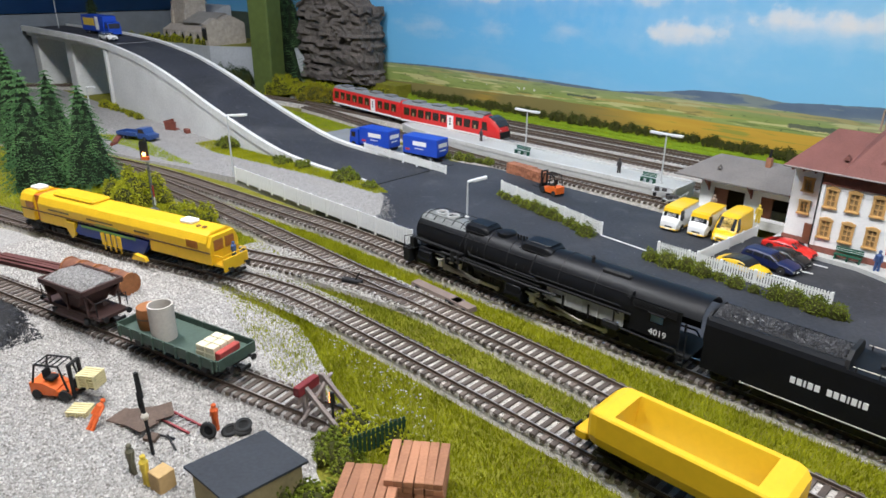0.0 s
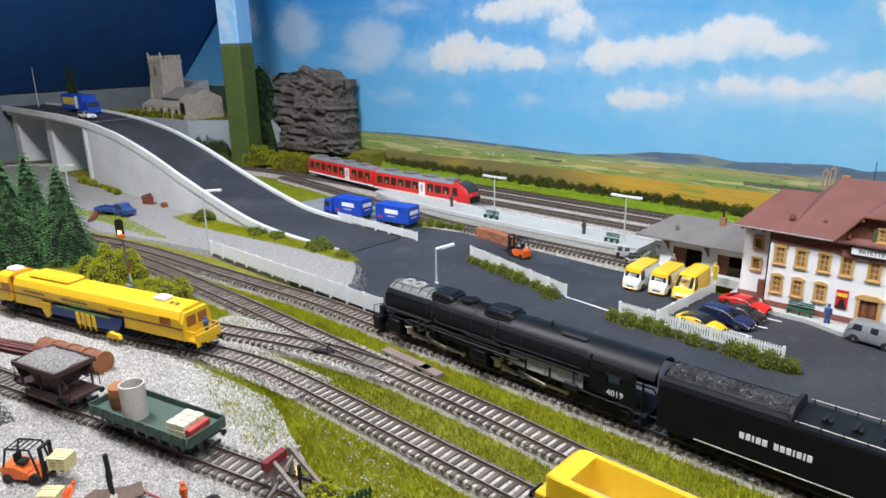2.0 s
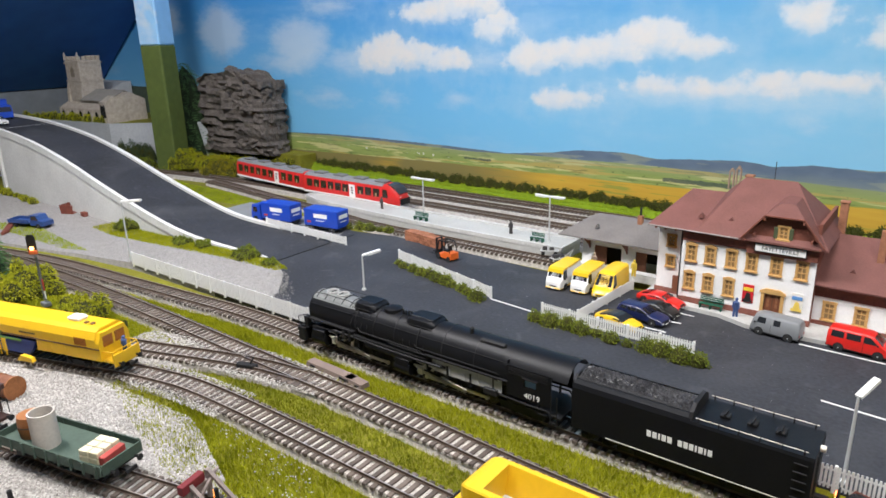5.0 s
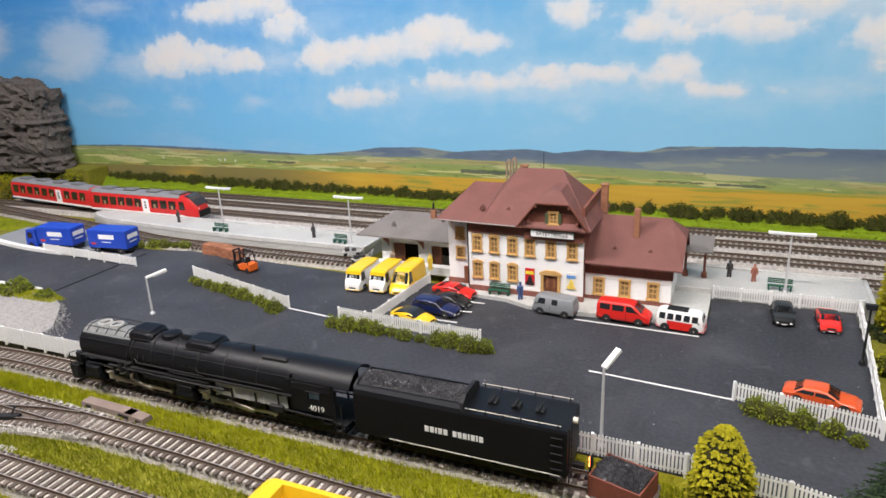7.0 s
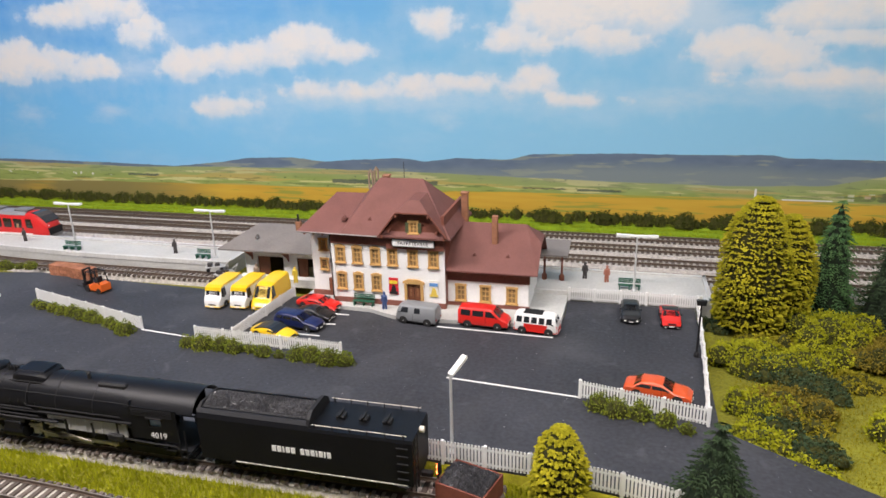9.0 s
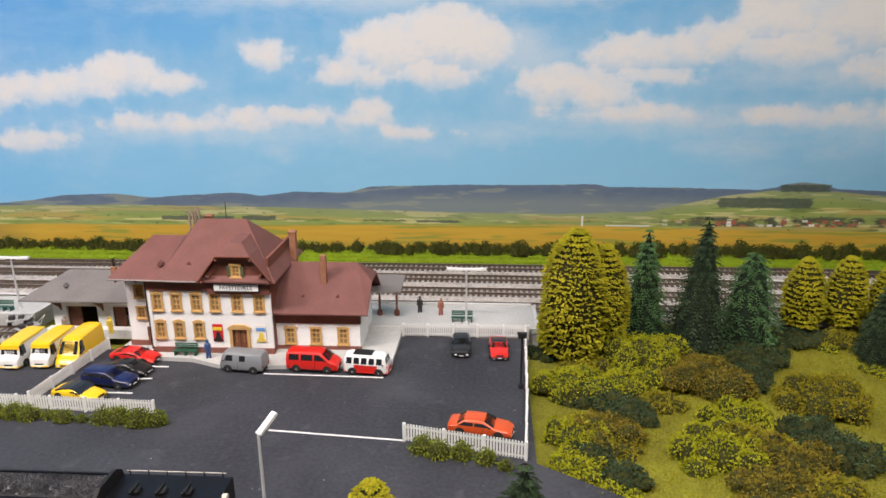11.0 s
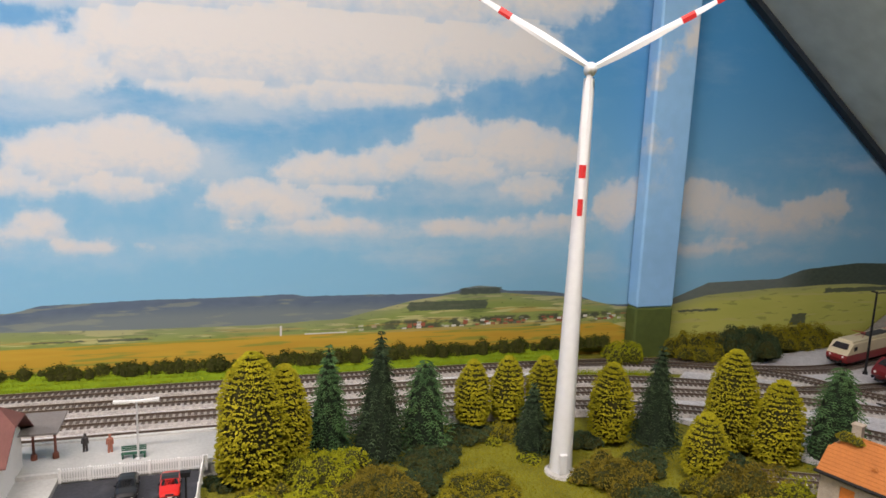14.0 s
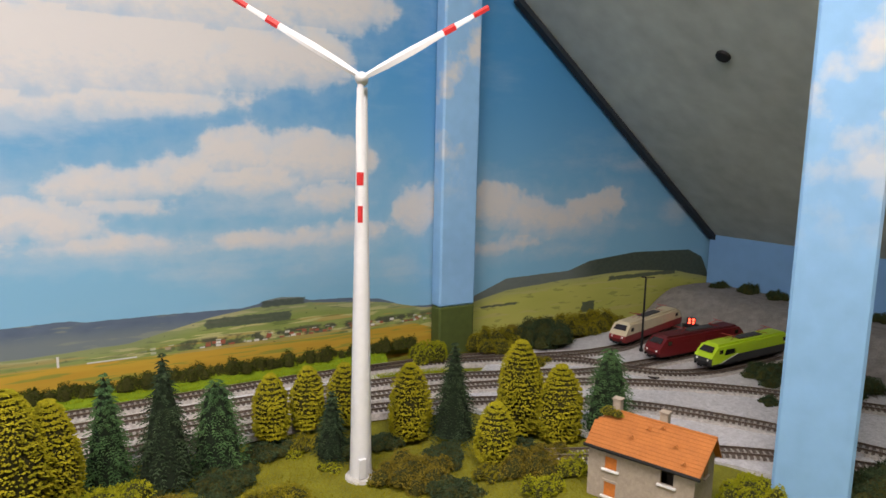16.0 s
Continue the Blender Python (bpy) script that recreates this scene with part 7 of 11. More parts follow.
def steam_locomotive():
    t = thing("steam_locomotive", pose(0, 0.4245, RAIL_Z), "black articulated steam locomotive with silver smokebox deck and steel rods", "locomotive")
    zc = 0.0355

    def ring(x, r, dz=0.0, n=28, flat=0.0):
        return [Vector((x, math.sin(2 * math.pi * i / n) * r, zc + dz + max(-r + flat, math.cos(2 * math.pi * i / n) * r))) for i in range(n)]

    smoke = Mesh().loft([ring(-0.4315, 0.0150), ring(-0.4300, 0.0165), ring(-0.368, 0.0168)])
    part("smokebox", smoke, M_BLACK, t, "dull black smokebox", smooth=True)
    part("smokebox_door", Mesh().loft([ring(-0.4345, 0.004), ring(-0.4335, 0.0085), ring(-0.4315, 0.0105)]), M_BLACK_MATT, t, smooth=True)
    boiler = Mesh().loft([ring(-0.3685, 0.0174), ring(-0.300, 0.0180), ring(-0.270, 0.0186), ring(-0.200, 0.0186, 0.0004)])
    part("boiler", boiler, M_BLACK, t, "satin black boiler", smooth=True)
    for x in (-0.3684, -0.346, -0.322, -0.296, -0.270, -0.238):
        part("boiler_band", Mesh().loft([ring(x - 0.0004, 0.01885 if x > -0.30 else 0.01815), ring(x + 0.0004, 0.01885 if x > -0.30 else 0.01815)]), M_BLACK_MATT, t)
    # silver-grey deck and twin chimney on the smokebox
    deck = Mesh()
    deck.loft([[Vector((x, math.sin(a) * 0.0172, zc + math.cos(a) * 0.0172 + o)) for a in [radians(d) for d in (-36, -24, -12, 0, 12, 24, 36)] for o in (0,)] + [Vector((x, math.sin(a) * 0.0166, zc + math.cos(a) * 0.0166)) for a in [radians(d) for d in (44, 30, 15, 0, -15, -30, -44)]] for x in (-0.4285, -0.3725)])
    part("smokebox_deck", deck, mat("graphite_silver", (0.19, 0.20, 0.195), 0.5, 0.3, vary=0.3, scale=160, bump=0.15), t, "silver-grey graphite smokebox top")
    for x in (-0.4125, -0.3985):
        part("chimney", Mesh().lathe([(0.0060, 0), (0.0060, 0.0026), (0.0052, 0.0030), (0.0046, 0.0026), (0.0044, 0.0004)], 20, pose(x, 0, zc + 0.0164)), M_GREYLT, t, "grey oval chimney ring")
    part("chimney_casing", Mesh().bbox(-0.4205, -0.3905, -0.0074, 0.0074, zc + 0.0140, zc + 0.0176, 0.0015), mat("graphite_silver", (0, 0, 0)), t)
    for s in (-1, 1):
        part("deck_rail", Mesh().wire([(-0.427, s * 0.0095, zc + 0.0165), (-0.420, s * 0.0100, zc + 0.0185), (-0.380, s * 0.0100, zc + 0.0185), (-0.374, s * 0.0095, zc + 0.0165)], 0.00035, 5), M_BLACK_MATT, t)
    # sand domes, steam dome, safety valves, turret
    for x, L in ((-0.3625, 0.026), (-0.2985, 0.030)):
        sect = []
        for q in range(9):
            e = -1 + q / 4
            k = (1 - abs(e) ** 5) ** 0.4 if abs(e) < 1 else 0.35
            wide, top = 0.0118 * (0.72 + 0.28 * k), zc + 0.0166 + 0.0042 * k
            sect.append([Vector((x + e * L / 2, y, z)) for y, z in ((-wide, zc + 0.008), (-wide, top - 0.0036), (-wide * 0.93, top - 0.0012), (-wide * 0.72, top), (wide * 0.72, top), (wide * 0.93, top - 0.0012), (wide, top - 0.0036), (wide, zc + 0.008))])
        d = part("sand_dome", Mesh().loft(sect), M_BLACK, t, "long black sand dome", smooth=True)
        part("dome_lid", Mesh().bbox(x - L / 2 + 0.003, x + L / 2 - 0.003, -0.0070, 0.0070, zc + 0.0204, zc + 0.0213, 0.0006), M_BLACK, d)
        part("grab_rail", Mesh().wire([(x - L / 2, -0.0122, zc + 0.0152), (x + L / 2, -0.0122, zc + 0.0152)], 0.00035, 5), M_BLACK_MATT, d)
        for k in range(4):
            part("sand_pipe", Mesh().wire([(x - L / 2 + 0.004 + k * L / 4.4, -0.0130, zc + 0.012), (x - L / 2 + 0.002 + k * L / 4, -0.0182, zc + 0.001), (x - L / 2 + k * L / 3.6, -0.0176, zc - 0.014)], 0.0004, 5), M_BLACK_MATT, t)
    part("steam_dome", Mesh().lathe([(0.0085, 0), (0.0080, 0.0030), (0.0055, 0.0042), (0.001, 0.0046)], 18, pose(-0.336, 0, zc + 0.0165)), M_BLACK, t, smooth=True)
    for x in (-0.322, -0.319, -0.316, -0.313):
        part("safety_valve", Mesh().lathe([(0.0009, 0), (0.0009, 0.003), (0.0005, 0.0042)], 8, pose(x, -0.003, zc + 0.0178)), M_BLACK_MATT, t)
    part("whistle", Mesh().lathe([(0.0016, 0), (0.0013, 0.0042), (0.0018, 0.0048), (0.0006, 0.0062)], 10, pose(-0.2495, -0.003, zc + 0.0180)), M_BLACK_MATT, t)
    part("turret", Mesh().bbox(-0.2380, -0.2140, -0.0095, -0.0045, zc + 0.0150, zc + 0.0195, 0.0012), M_BLACK_MATT, t)
    part("bell", Mesh().lathe([(0.0022, 0), (0.0016, 0.0016), (0.0006, 0.0026)], 10, pose(-0.4365, 0, zc + 0.0070)), M_STEEL, t)
    # running boards, pipes and handrails
    for s in (-1, 1):
        part("running_board", Mesh().box(-0.4280, -0.3700, min(s * 0.0150, s * 0.0196), max(s * 0.0150, s * 0.0196), 0.0290, 0.0298).box(-0.3700, -0.2860, min(s * 0.0165, s * 0.0200), max(s * 0.0165, s * 0.0200), 0.0262, 0.0270).box(-0.2860, -0.2060, min(s * 0.0165, s * 0.0204), max(s * 0.0165, s * 0.0204), 0.0306, 0.0314), M_BLACK_MATT, t)
        part("handrail", Mesh().wire([(-0.430, s * 0.0150, zc + 0.0085), (-0.370, s * 0.0152, zc + 0.0090), (-0.300, s * 0.0162, zc + 0.0092), (-0.206, s * 0.0168, zc + 0.0092)], 0.00035, 5), M_BLACK_MATT, t)
        part("side_pipe", Mesh().wire([(-0.395, s * 0.0188, 0.0250), (-0.340, s * 0.0192, 0.0238), (-0.300, s * 0.0192, 0.0236), (-0.270, s * 0.0195, 0.0240)], 0.0011, 7), M_BLACK_MATT, t)
        part("air_tank", Mesh().tube((-0.355, s * 0.0165, 0.0215), (-0.300, s * 0.0165, 0.0215), 0.0036, seg=14), M_BLACK, t, smooth=True)
        part("injector", Mesh().bbox(-0.2280, -0.2150, min(s * 0.0160, s * 0.0200), max(s * 0.0160, s * 0.0200), 0.0140, 0.0200, 0.0008), M_BLACK_MATT, t)
        part("ash_pan_panel", Mesh().box(-0.2800, -0.2120, min(s * 0.0166, s * 0.0178), max(s * 0.0166, s * 0.0178), 0.0180, 0.0302), M_GREYLT, t, "weathered light grey firebox side panel")
        for k in range(5):
            part("panel_rib", Mesh().box(-0.276 + k * 0.014, -0.275 + k * 0.014, min(s * 0.0178, s * 0.0184), max(s * 0.0178, s * 0.0184), 0.0182, 0.0300), M_GREYLT if k < 4 else M_BLACK_MATT, t)
    for s in (-1, 1):
        for zz, yy, xa, xb, rr in ((0.0318, 0.0186, -0.366, -0.288, 0.0007), (0.0300, 0.0190, -0.330, -0.215, 0.0006), (0.0345, 0.0188, -0.300, -0.212, 0.0005), (0.0278, 0.0172, -0.424, -0.372, 0.0008), (0.0230, 0.0182, -0.424, -0.372, 0.0006)):
            part("boiler_pipe", Mesh().wire([(xa, s * (yy - 0.002), zz + 0.003), (xa + 0.004, s * yy, zz), (xb - 0.004, s * yy, zz), (xb, s * (yy - 0.002), zz - 0.003)], rr, 6), M_BLACK_MATT, t)
        for xa in (-0.352, -0.333, -0.300, -0.262, -0.244):
            part("check_valve", Mesh().lathe([(0.0011, 0), (0.0017, 0.0012), (0.0010, 0.0026), (0.0014, 0.0034)], 8, pose(xa, s * 0.0168, zc - 0.002, -70 * -s, 0, 0)), M_STEEL if xa in (-0.333, -0.262) else M_BLACK_MATT, t)
        part("air_pump", Mesh().tube((-0.3815, s * 0.0178, 0.0200), (-0.3815, s * 0.0178, 0.0300), 0.0028, seg=12).tube((-0.3745, s * 0.0178, 0.0195), (-0.3745, s * 0.0178, 0.0285), 0.0024, seg=12), M_BLACK_MATT, t)
        for xa in (-0.3905, -0.3640, -0.3480, -0.2850, -0.2640, -0.2410):
            part("hanger", Mesh().box(xa - 0.0007, xa + 0.0007, min(s * 0.0140, s * 0.0188), max(s * 0.0140, s * 0.0188), 0.0150, 0.0262), M_BLACK_MATT, t)
        for xa in (-0.4020, -0.2985):
            part("lubricator_rod", Mesh().wire([(xa, s * 0.0172, 0.0150), (xa + 0.014, s * 0.0174, 0.0205), (xa + 0.026, s * 0.0174, 0.0190)], 0.0006, 6), M_STEEL, t)
    for k in range(5):
        part("deck_pipe", Mesh().wire([(-0.424 + k * 0.011, -0.0110, zc + 0.0135), (-0.424 + k * 0.011, -0.0050, zc + 0.0178), (-0.424 + k * 0.011, 0.0050, zc + 0.0178), (-0.424 + k * 0.011, 0.0110, zc + 0.0135)], 0.0004, 5), M_BLACK_MATT, t)
    # frame, cylinders and wheels of both engine units
    part("main_frame", Mesh().box(-0.4400, -0.1900, -0.0070, 0.0070, 0.0085, 0.0180), M_BLACK_MATT, t)
    part("pilot", Mesh().prism([(-0.0165, 0.0015), (0.0165, 0.0015), (0.0170, 0.0145), (-0.0170, 0.0145)], -0.4480, -0.4400, "x").box(-0.4490, -0.4430, -0.0165, 0.0165, 0.0110, 0.0150), M_BLACK_MATT, t, "cast black pilot plate")
    part("coupler", Mesh().bbox(-0.4550, -0.4470, -0.0020, 0.0020, 0.0072, 0.0112, 0.0006), M_BLACK_MATT, t)
    part("front_step", Mesh().box(-0.4470, -0.4360, -0.0140, 0.0140, 0.0150, 0.0160).box(-0.4420, -0.4370, -0.0135, -0.0085, 0.0160, 0.0260).box(-0.4420, -0.4370, 0.0085, 0.0135, 0.0160, 0.0260), M_BLACK_MATT, t)
    part("front_rail", Mesh().wire([(-0.4470, -0.0160, 0.0150), (-0.4470, -0.0160, 0.0260), (-0.4330, -0.0160, 0.0310)], 0.0004, 5).wire([(-0.4470, 0.0160, 0.0150), (-0.4470, 0.0160, 0.0260), (-0.4330, 0.0160, 0.0310)], 0.0004, 5), M_BLACK_MATT, t)
    part("headlight", Mesh().tube((-0.4370, 0, zc - 0.0010), (-0.4335, 0, zc - 0.0010), 0.0024, seg=12), M_STEEL, t)
    wheels(t, (-0.4370, -0.4225), 0.0052)
    for cx, drivers in ((-0.4160, (-0.3960, -0.3755, -0.3550, -0.3345)), (-0.3120, (-0.2900, -0.2695, -0.2490, -0.2285))):
        wheels(t, drivers, 0.0096)
        for s in (-1, 1):
            y = s * 0.0150
            cyl = part("cylinder", Mesh().tube((cx - 0.0085, y, 0.0110), (cx + 0.0085, y, 0.0110), 0.0060, seg=18).tube((cx - 0.0085, y, 0.0190), (cx + 0.0085, y, 0.0190), 0.0040, seg=14).bbox(cx - 0.0075, cx + 0.0075, min(y - 0.0055, y + 0.0055), max(y - 0.0055, y + 0.0055), 0.0110, 0.0200, 0.0006), M_BLACK, t, smooth=True)
            part("cylinder_cover", Mesh().tube((cx - 0.0092, y, 0.0110), (cx - 0.0086, y, 0.0110), 0.0048, seg=16), M_BLACK_MATT, cyl)
            ys = s * 0.0122
            rod = Mesh()
            rod.box(drivers[0] - 0.002, drivers[3] + 0.002, min(ys, ys + s * 0.0010), max(ys, ys + s * 0.0010), 0.0055, 0.0080)
            for d in drivers:
                rod.tube((d, ys - s * 0.0004, 0.0067), (d, ys + s * 0.0016, 0.0067), 0.0019, seg=10)
            part("coupling_rod", rod, M_STEEL, t, "bright steel coupling rod")
            part("main_rod", Mesh().prism([(cx + 0.017, 0.0098), (drivers[2], 0.0082), (drivers[2], 0.0048), (cx + 0.017, 0.0122)], min(ys + s * 0.0016, ys + s * 0.0026), max(ys + s * 0.0016, ys + s * 0.0026), "y"), M_STEEL, t, "bright steel main rod")
            part("crosshead", Mesh().bbox(cx + 0.0135, cx + 0.0190, min(ys, ys + s * 0.0036), max(ys, ys + s * 0.0036), 0.0080, 0.0145, 0.0005), M_STEEL, t)
            part("slide_bar", Mesh().box(cx + 0.008, cx + 0.030, min(ys + s * 0.0006, ys + s * 0.0022), max(ys + s * 0.0006, ys + s * 0.0022), 0.0140, 0.0152), M_STEEL, t)
            part("valve_rod", Mesh().wire([(cx + 0.008, ys + s * 0.002, 0.0190), (cx + 0.026, ys + s * 0.0025, 0.0185), (cx + 0.040, ys + s * 0.003, 0.0205)], 0.0006, 6), M_STEEL, t)
            part("expansion_link", Mesh().prism([(cx + 0.0385, 0.0125), (cx + 0.0410, 0.0125), (cx + 0.0425, 0.0190), (cx + 0.0405, 0.0250), (cx + 0.0380, 0.0250), (cx + 0.0395, 0.0190)], min(ys + s * 0.002, ys + s * 0.0034), max(ys + s * 0.002, ys + s * 0.0034), "y"), M_STEEL if cx < -0.4 else M_BLACK_MATT, t)
            part("eccentric_rod", Mesh().wire([(cx + 0.0395, ys + s * 0.0035, 0.0130), (drivers[2] + 0.002, ys + s * 0.0035, 0.0085)], 0.0006, 6), M_STEEL, t)
            part("radius_frame", Mesh().box(cx + 0.030, cx + 0.046, min(ys, ys + s * 0.006), max(ys, ys + s * 0.006), 0.0225, 0.0250), M_BLACK_MATT, t)
    wheels(t, (-0.2050, -0.1860), 0.0060)
    for s in (-1, 1):
        part("trailing_frame", Mesh().prism([(-0.2140, 0.0045), (-0.1780, 0.0045), (-0.1740, 0.0110), (-0.2180, 0.0110)], min(s * 0.0120, s * 0.0145), max(s * 0.0120, s * 0.0145), "y"), M_BLACK_MATT, t)
    # cab
    cx0, cx1, w = -0.2070, -0.1610, 0.0185
    for s in (-1, 1):
        part("cab_side", pierced([cx0, -0.1915, -0.1815, cx1 - 0.008], [0.0195, 0.0305, 0.0372, 0.0450], lambda mx, mz: not (-0.1915 < mx < -0.1815 and 0.0305 < mz < 0.0372), min(s * (w - 0.001), s * w), max(s * (w - 0.001), s * w)), M_BLACK, t, "black cab side with an open window")
        for k in range(5):
            part("cab_louvre", Mesh().box(cx0 + 0.002, -0.1720, min(s * w, s * (w + 0.0006)), max(s * w, s * (w + 0.0006)), 0.0384 + k * 0.0012, 0.0389 + k * 0.0012), M_BLACK_MATT, t)
        part("cab_pipe", Mesh().wire([(-0.2140, s * 0.0180, 0.0170), (-0.1900, s * 0.0186, 0.0165), (-0.1720, s * 0.0186, 0.0165), (-0.1680, s * 0.0176, 0.0120)], 0.0007, 6), M_BLACK_MATT, t)
        part("cab_step", Mesh().box(-0.1800, -0.1720, min(s * 0.0150, s * 0.0188), max(s * 0.0150, s * 0.0188), 0.0120, 0.0128).box(-0.1800, -0.1792, min(s * 0.0160, s * 0.0185), max(s * 0.0160, s * 0.0185), 0.0128, 0.0195), M_BLACK_MATT, t)
        part("feedwater_pump", Mesh().tube((-0.2060, s * 0.0150, 0.0150), (-0.1910, s * 0.0150, 0.0150), 0.0028, seg=12), M_BLACK_MATT, t)
    part("cab_front", Mesh().box(cx0, cx0 + 0.001, -w + 0.001, w - 0.001, 0.0130, 0.0480), M_BLACK, t)
    part("cab_floor", Mesh().box(cx0, cx1, -w + 0.001, w - 0.001, 0.0115, 0.0130), M_BLACK_MATT, t)
    roof = [[Vector((x, math.sin(a) * 0.0205, 0.0330 + math.cos(a) * 0.0215)) for a in [radians(d) for d in range(-62, 63, 12)]] + [Vector((x, math.sin(a) * 0.0198, 0.0330 + math.cos(a) * 0.0207)) for a in [radians(d) for d in range(58, -63, -12)]] for x in (-0.2110, -0.1560)]
    part("cab_roof", Mesh().loft(roof), M_BLACK, t, smooth=True)
    part("window_pane", Mesh().box(-0.1915, -0.1815, -w + 0.0012, -w + 0.0015, 0.0305, 0.0372), glass("cab_glass", (0.12, 0.22, 0.32), 0.1), t)
    part("window_shade", Mesh().box(-0.1930, -0.1800, -w - 0.0016, -w, 0.0374, 0.0380), M_BLACK_MATT, t)
    part("backhead", Mesh().bbox(-0.1985, -0.1940, -0.0140, 0.0140, 0.0130, 0.0480, 0.001), M_BLACK_MATT, t)
    words("4019", 0.0068, M_WHITE, t, pose(-0.1845, -w - 0.0003, 0.0236, 90, 0, 0), "cab_number", "white cab side number")
    part("cab_ladder", Mesh().wire([(-0.1640, -0.0180, 0.0040), (-0.1640, -0.0180, 0.0300)], 0.0005, 5).wire([(-0.1690, -0.0180, 0.0040), (-0.1690, -0.0180, 0.0300)], 0.0005, 5).wire([(-0.1690, -0.0180, 0.008), (-0.1640, -0.0180, 0.008)], 0.0005, 5).wire([(-0.1690, -0.0180, 0.014), (-0.1640, -0.0180, 0.014)], 0.0005, 5), M_BLACK_MATT, t)


steam_locomotive()


def tender():
    t = thing("tender", pose(0, 0.4245, RAIL_Z), "long black tender with a coal load and white lettering bars", "tender")
    x0, x1, w = -0.1520, 0.0030, 0.0185
    low = [(-w, 0.0110), (w, 0.0110), (w, 0.0430), (w - 0.0008, 0.0450), (-w + 0.0008, 0.0450), (-w, 0.0430)]
    hi = [(-w, 0.0110), (w, 0.0110), (w, 0.0430), (w - 0.0014, 0.0462), (w - 0.0048, 0.0478), (w - 0.0056, 0.0478), (w - 0.0056, 0.0420), (-w + 0.0056, 0.0420), (-w + 0.0056, 0.0478), (-w + 0.0048, 0.0478), (-w + 0.0014, 0.0462), (-w, 0.0430)]
    part("water_tank", Mesh().prism(low, -0.0690, x1, "x"), M_BLACK, t, "smooth black tank side")
    part("coal_bunker", Mesh().prism(hi, x0, -0.0690, "x"), M_BLACK, t, "black bunker with rounded shoulders")
    part("bunker_bulkhead", Mesh().prism([(-w + 0.001, 0.0440), (w - 0.001, 0.0440), (w - 0.003, 0.0500), (w - 0.009, 0.0540), (-w + 0.009, 0.0540), (-w + 0.003, 0.0500)], -0.0705, -0.0680, "x"), M_BLACK_MATT, t)
    part("bunker_front", Mesh().prism([(-w + 0.001, 0.0300), (w - 0.001, 0.0300), (w - 0.003, 0.0470), (w - 0.009, 0.0500), (-w + 0.009, 0.0500), (-w + 0.003, 0.0470)], x0 - 0.0012, x0 + 0.0006, "x"), M_BLACK_MATT, t)
    part("coal_bed", Mesh().prism([(-0.0125, 0.0420), (0.0125, 0.0420), (0.0116, 0.0476), (0, 0.0515), (-0.0116, 0.0476)], x0 + 0.001, -0.0706, "x"), mat("coal_bed", (0.012, 0.012, 0.013), 0.6, vary=0.5, scale=300, bump=0.8), t)
    for k in range(3):
        hx = -0.052 + 0.0165 * k
        hatch = part("water_hatch", Mesh().bbox(hx - 0.0030, hx + 0.0030, -0.0035, 0.0035, 0.0450, 0.0474, 0.0005), M_BLACK_MATT, t)
        part("hatch_lip", Mesh().prism([(-0.0042, 0.0474), (0.0042, 0.0474), (0.0048, 0.0490), (-0.0048, 0.0490)], hx - 0.0006, hx + 0.0006, "x"), M_BLACK_MATT, hatch)
    for s in (-1, 1):
        y = s * (w - 0.0012)
        part("deck_rail", Mesh().wire([(-0.066, y, 0.0478), (x1 - 0.004, y, 0.0478)], 0.0003, 5), M_STEEL, t, "thin grey handrail")
        for k in range(6):
            part("rail_stanchion", Mesh().tube((-0.064 + k * 0.0122, y, 0.0450), (-0.064 + k * 0.0122, y, 0.0482), 0.0005, seg=5), M_BLACK_MATT, t)
    part("side_stripe", Mesh().box(-0.1250, x1 - 0.004, -w - 0.0003, -w, 0.0112, 0.0118), mat("cream_stripe", (0.62, 0.60, 0.52), 0.6), t, "thin cream stripe along the sill")
    # white bars in place of the painted railway name
    x = -0.0962
    for n, wd in ((5, 0.0036), (7, 0.0034)):
        for k in range(n):
            part("lettering_bar", Mesh().box(x, x + wd * (0.35 if (n, k) in ((5, 2), (7, 3), (7, 5)) else 0.80), -w - 0.00035, -w, 0.0245, 0.0288), M_WHITE, t, "white painted letter block")
            x += wd * (0.65 if (n, k) in ((5, 2), (7, 3), (7, 5)) else 1.08)
        x += 0.0030
    part("under_frame", Mesh().box(x0, x1, -0.0120, 0.0120, 0.0085, 0.0110), M_BLACK_MATT, t)
    part("pedestal_frame", Mesh().box(-0.118, -0.004, -0.0148, -0.0126, 0.0036, 0.0100), M_BLACK_MATT, t)
    part("pedestal_frame", Mesh().box(-0.118, -0.004, 0.0126, 0.0148, 0.0036, 0.0100), M_BLACK_MATT, t)
    wheels(t, (-0.142, -0.126, -0.106, -0.086, -0.066, -0.046, -0.026, -0.010), 0.0060)
    for xx in (-0.106, -0.086, -0.066, -0.046, -0.026, -0.010, -0.126, -0.142):
        part("axle_box", Mesh().bbox(xx - 0.0024, xx + 0.0024, -0.0166, -0.0146, 0.0042, 0.0084, 0.0006), M_BLACK_MATT, t)
    lad = Mesh()
    for y in (-0.0165, -0.0105):
        lad.wire([(x1 + 0.0012, y, 0.006), (x1 + 0.0012, y, 0.0465)], 0.0005, 5)
    for k in range(8):
        lad.wire([(x1 + 0.0012, -0.0165, 0.008 + k * 0.005), (x1 + 0.0012, -0.0105, 0.008 + k * 0.005)], 0.0004, 5)
    part("rear_ladder", lad, M_BLACK_MATT, t)
    side = Mesh()
    for k in range(6):
        side.box(-0.0075, 0.0000, -w - 0.0012, -w, 0.010 + k * 0.0058, 0.0106 + k * 0.0058)
    part("corner_step", side, M_BLACK_MATT, t)
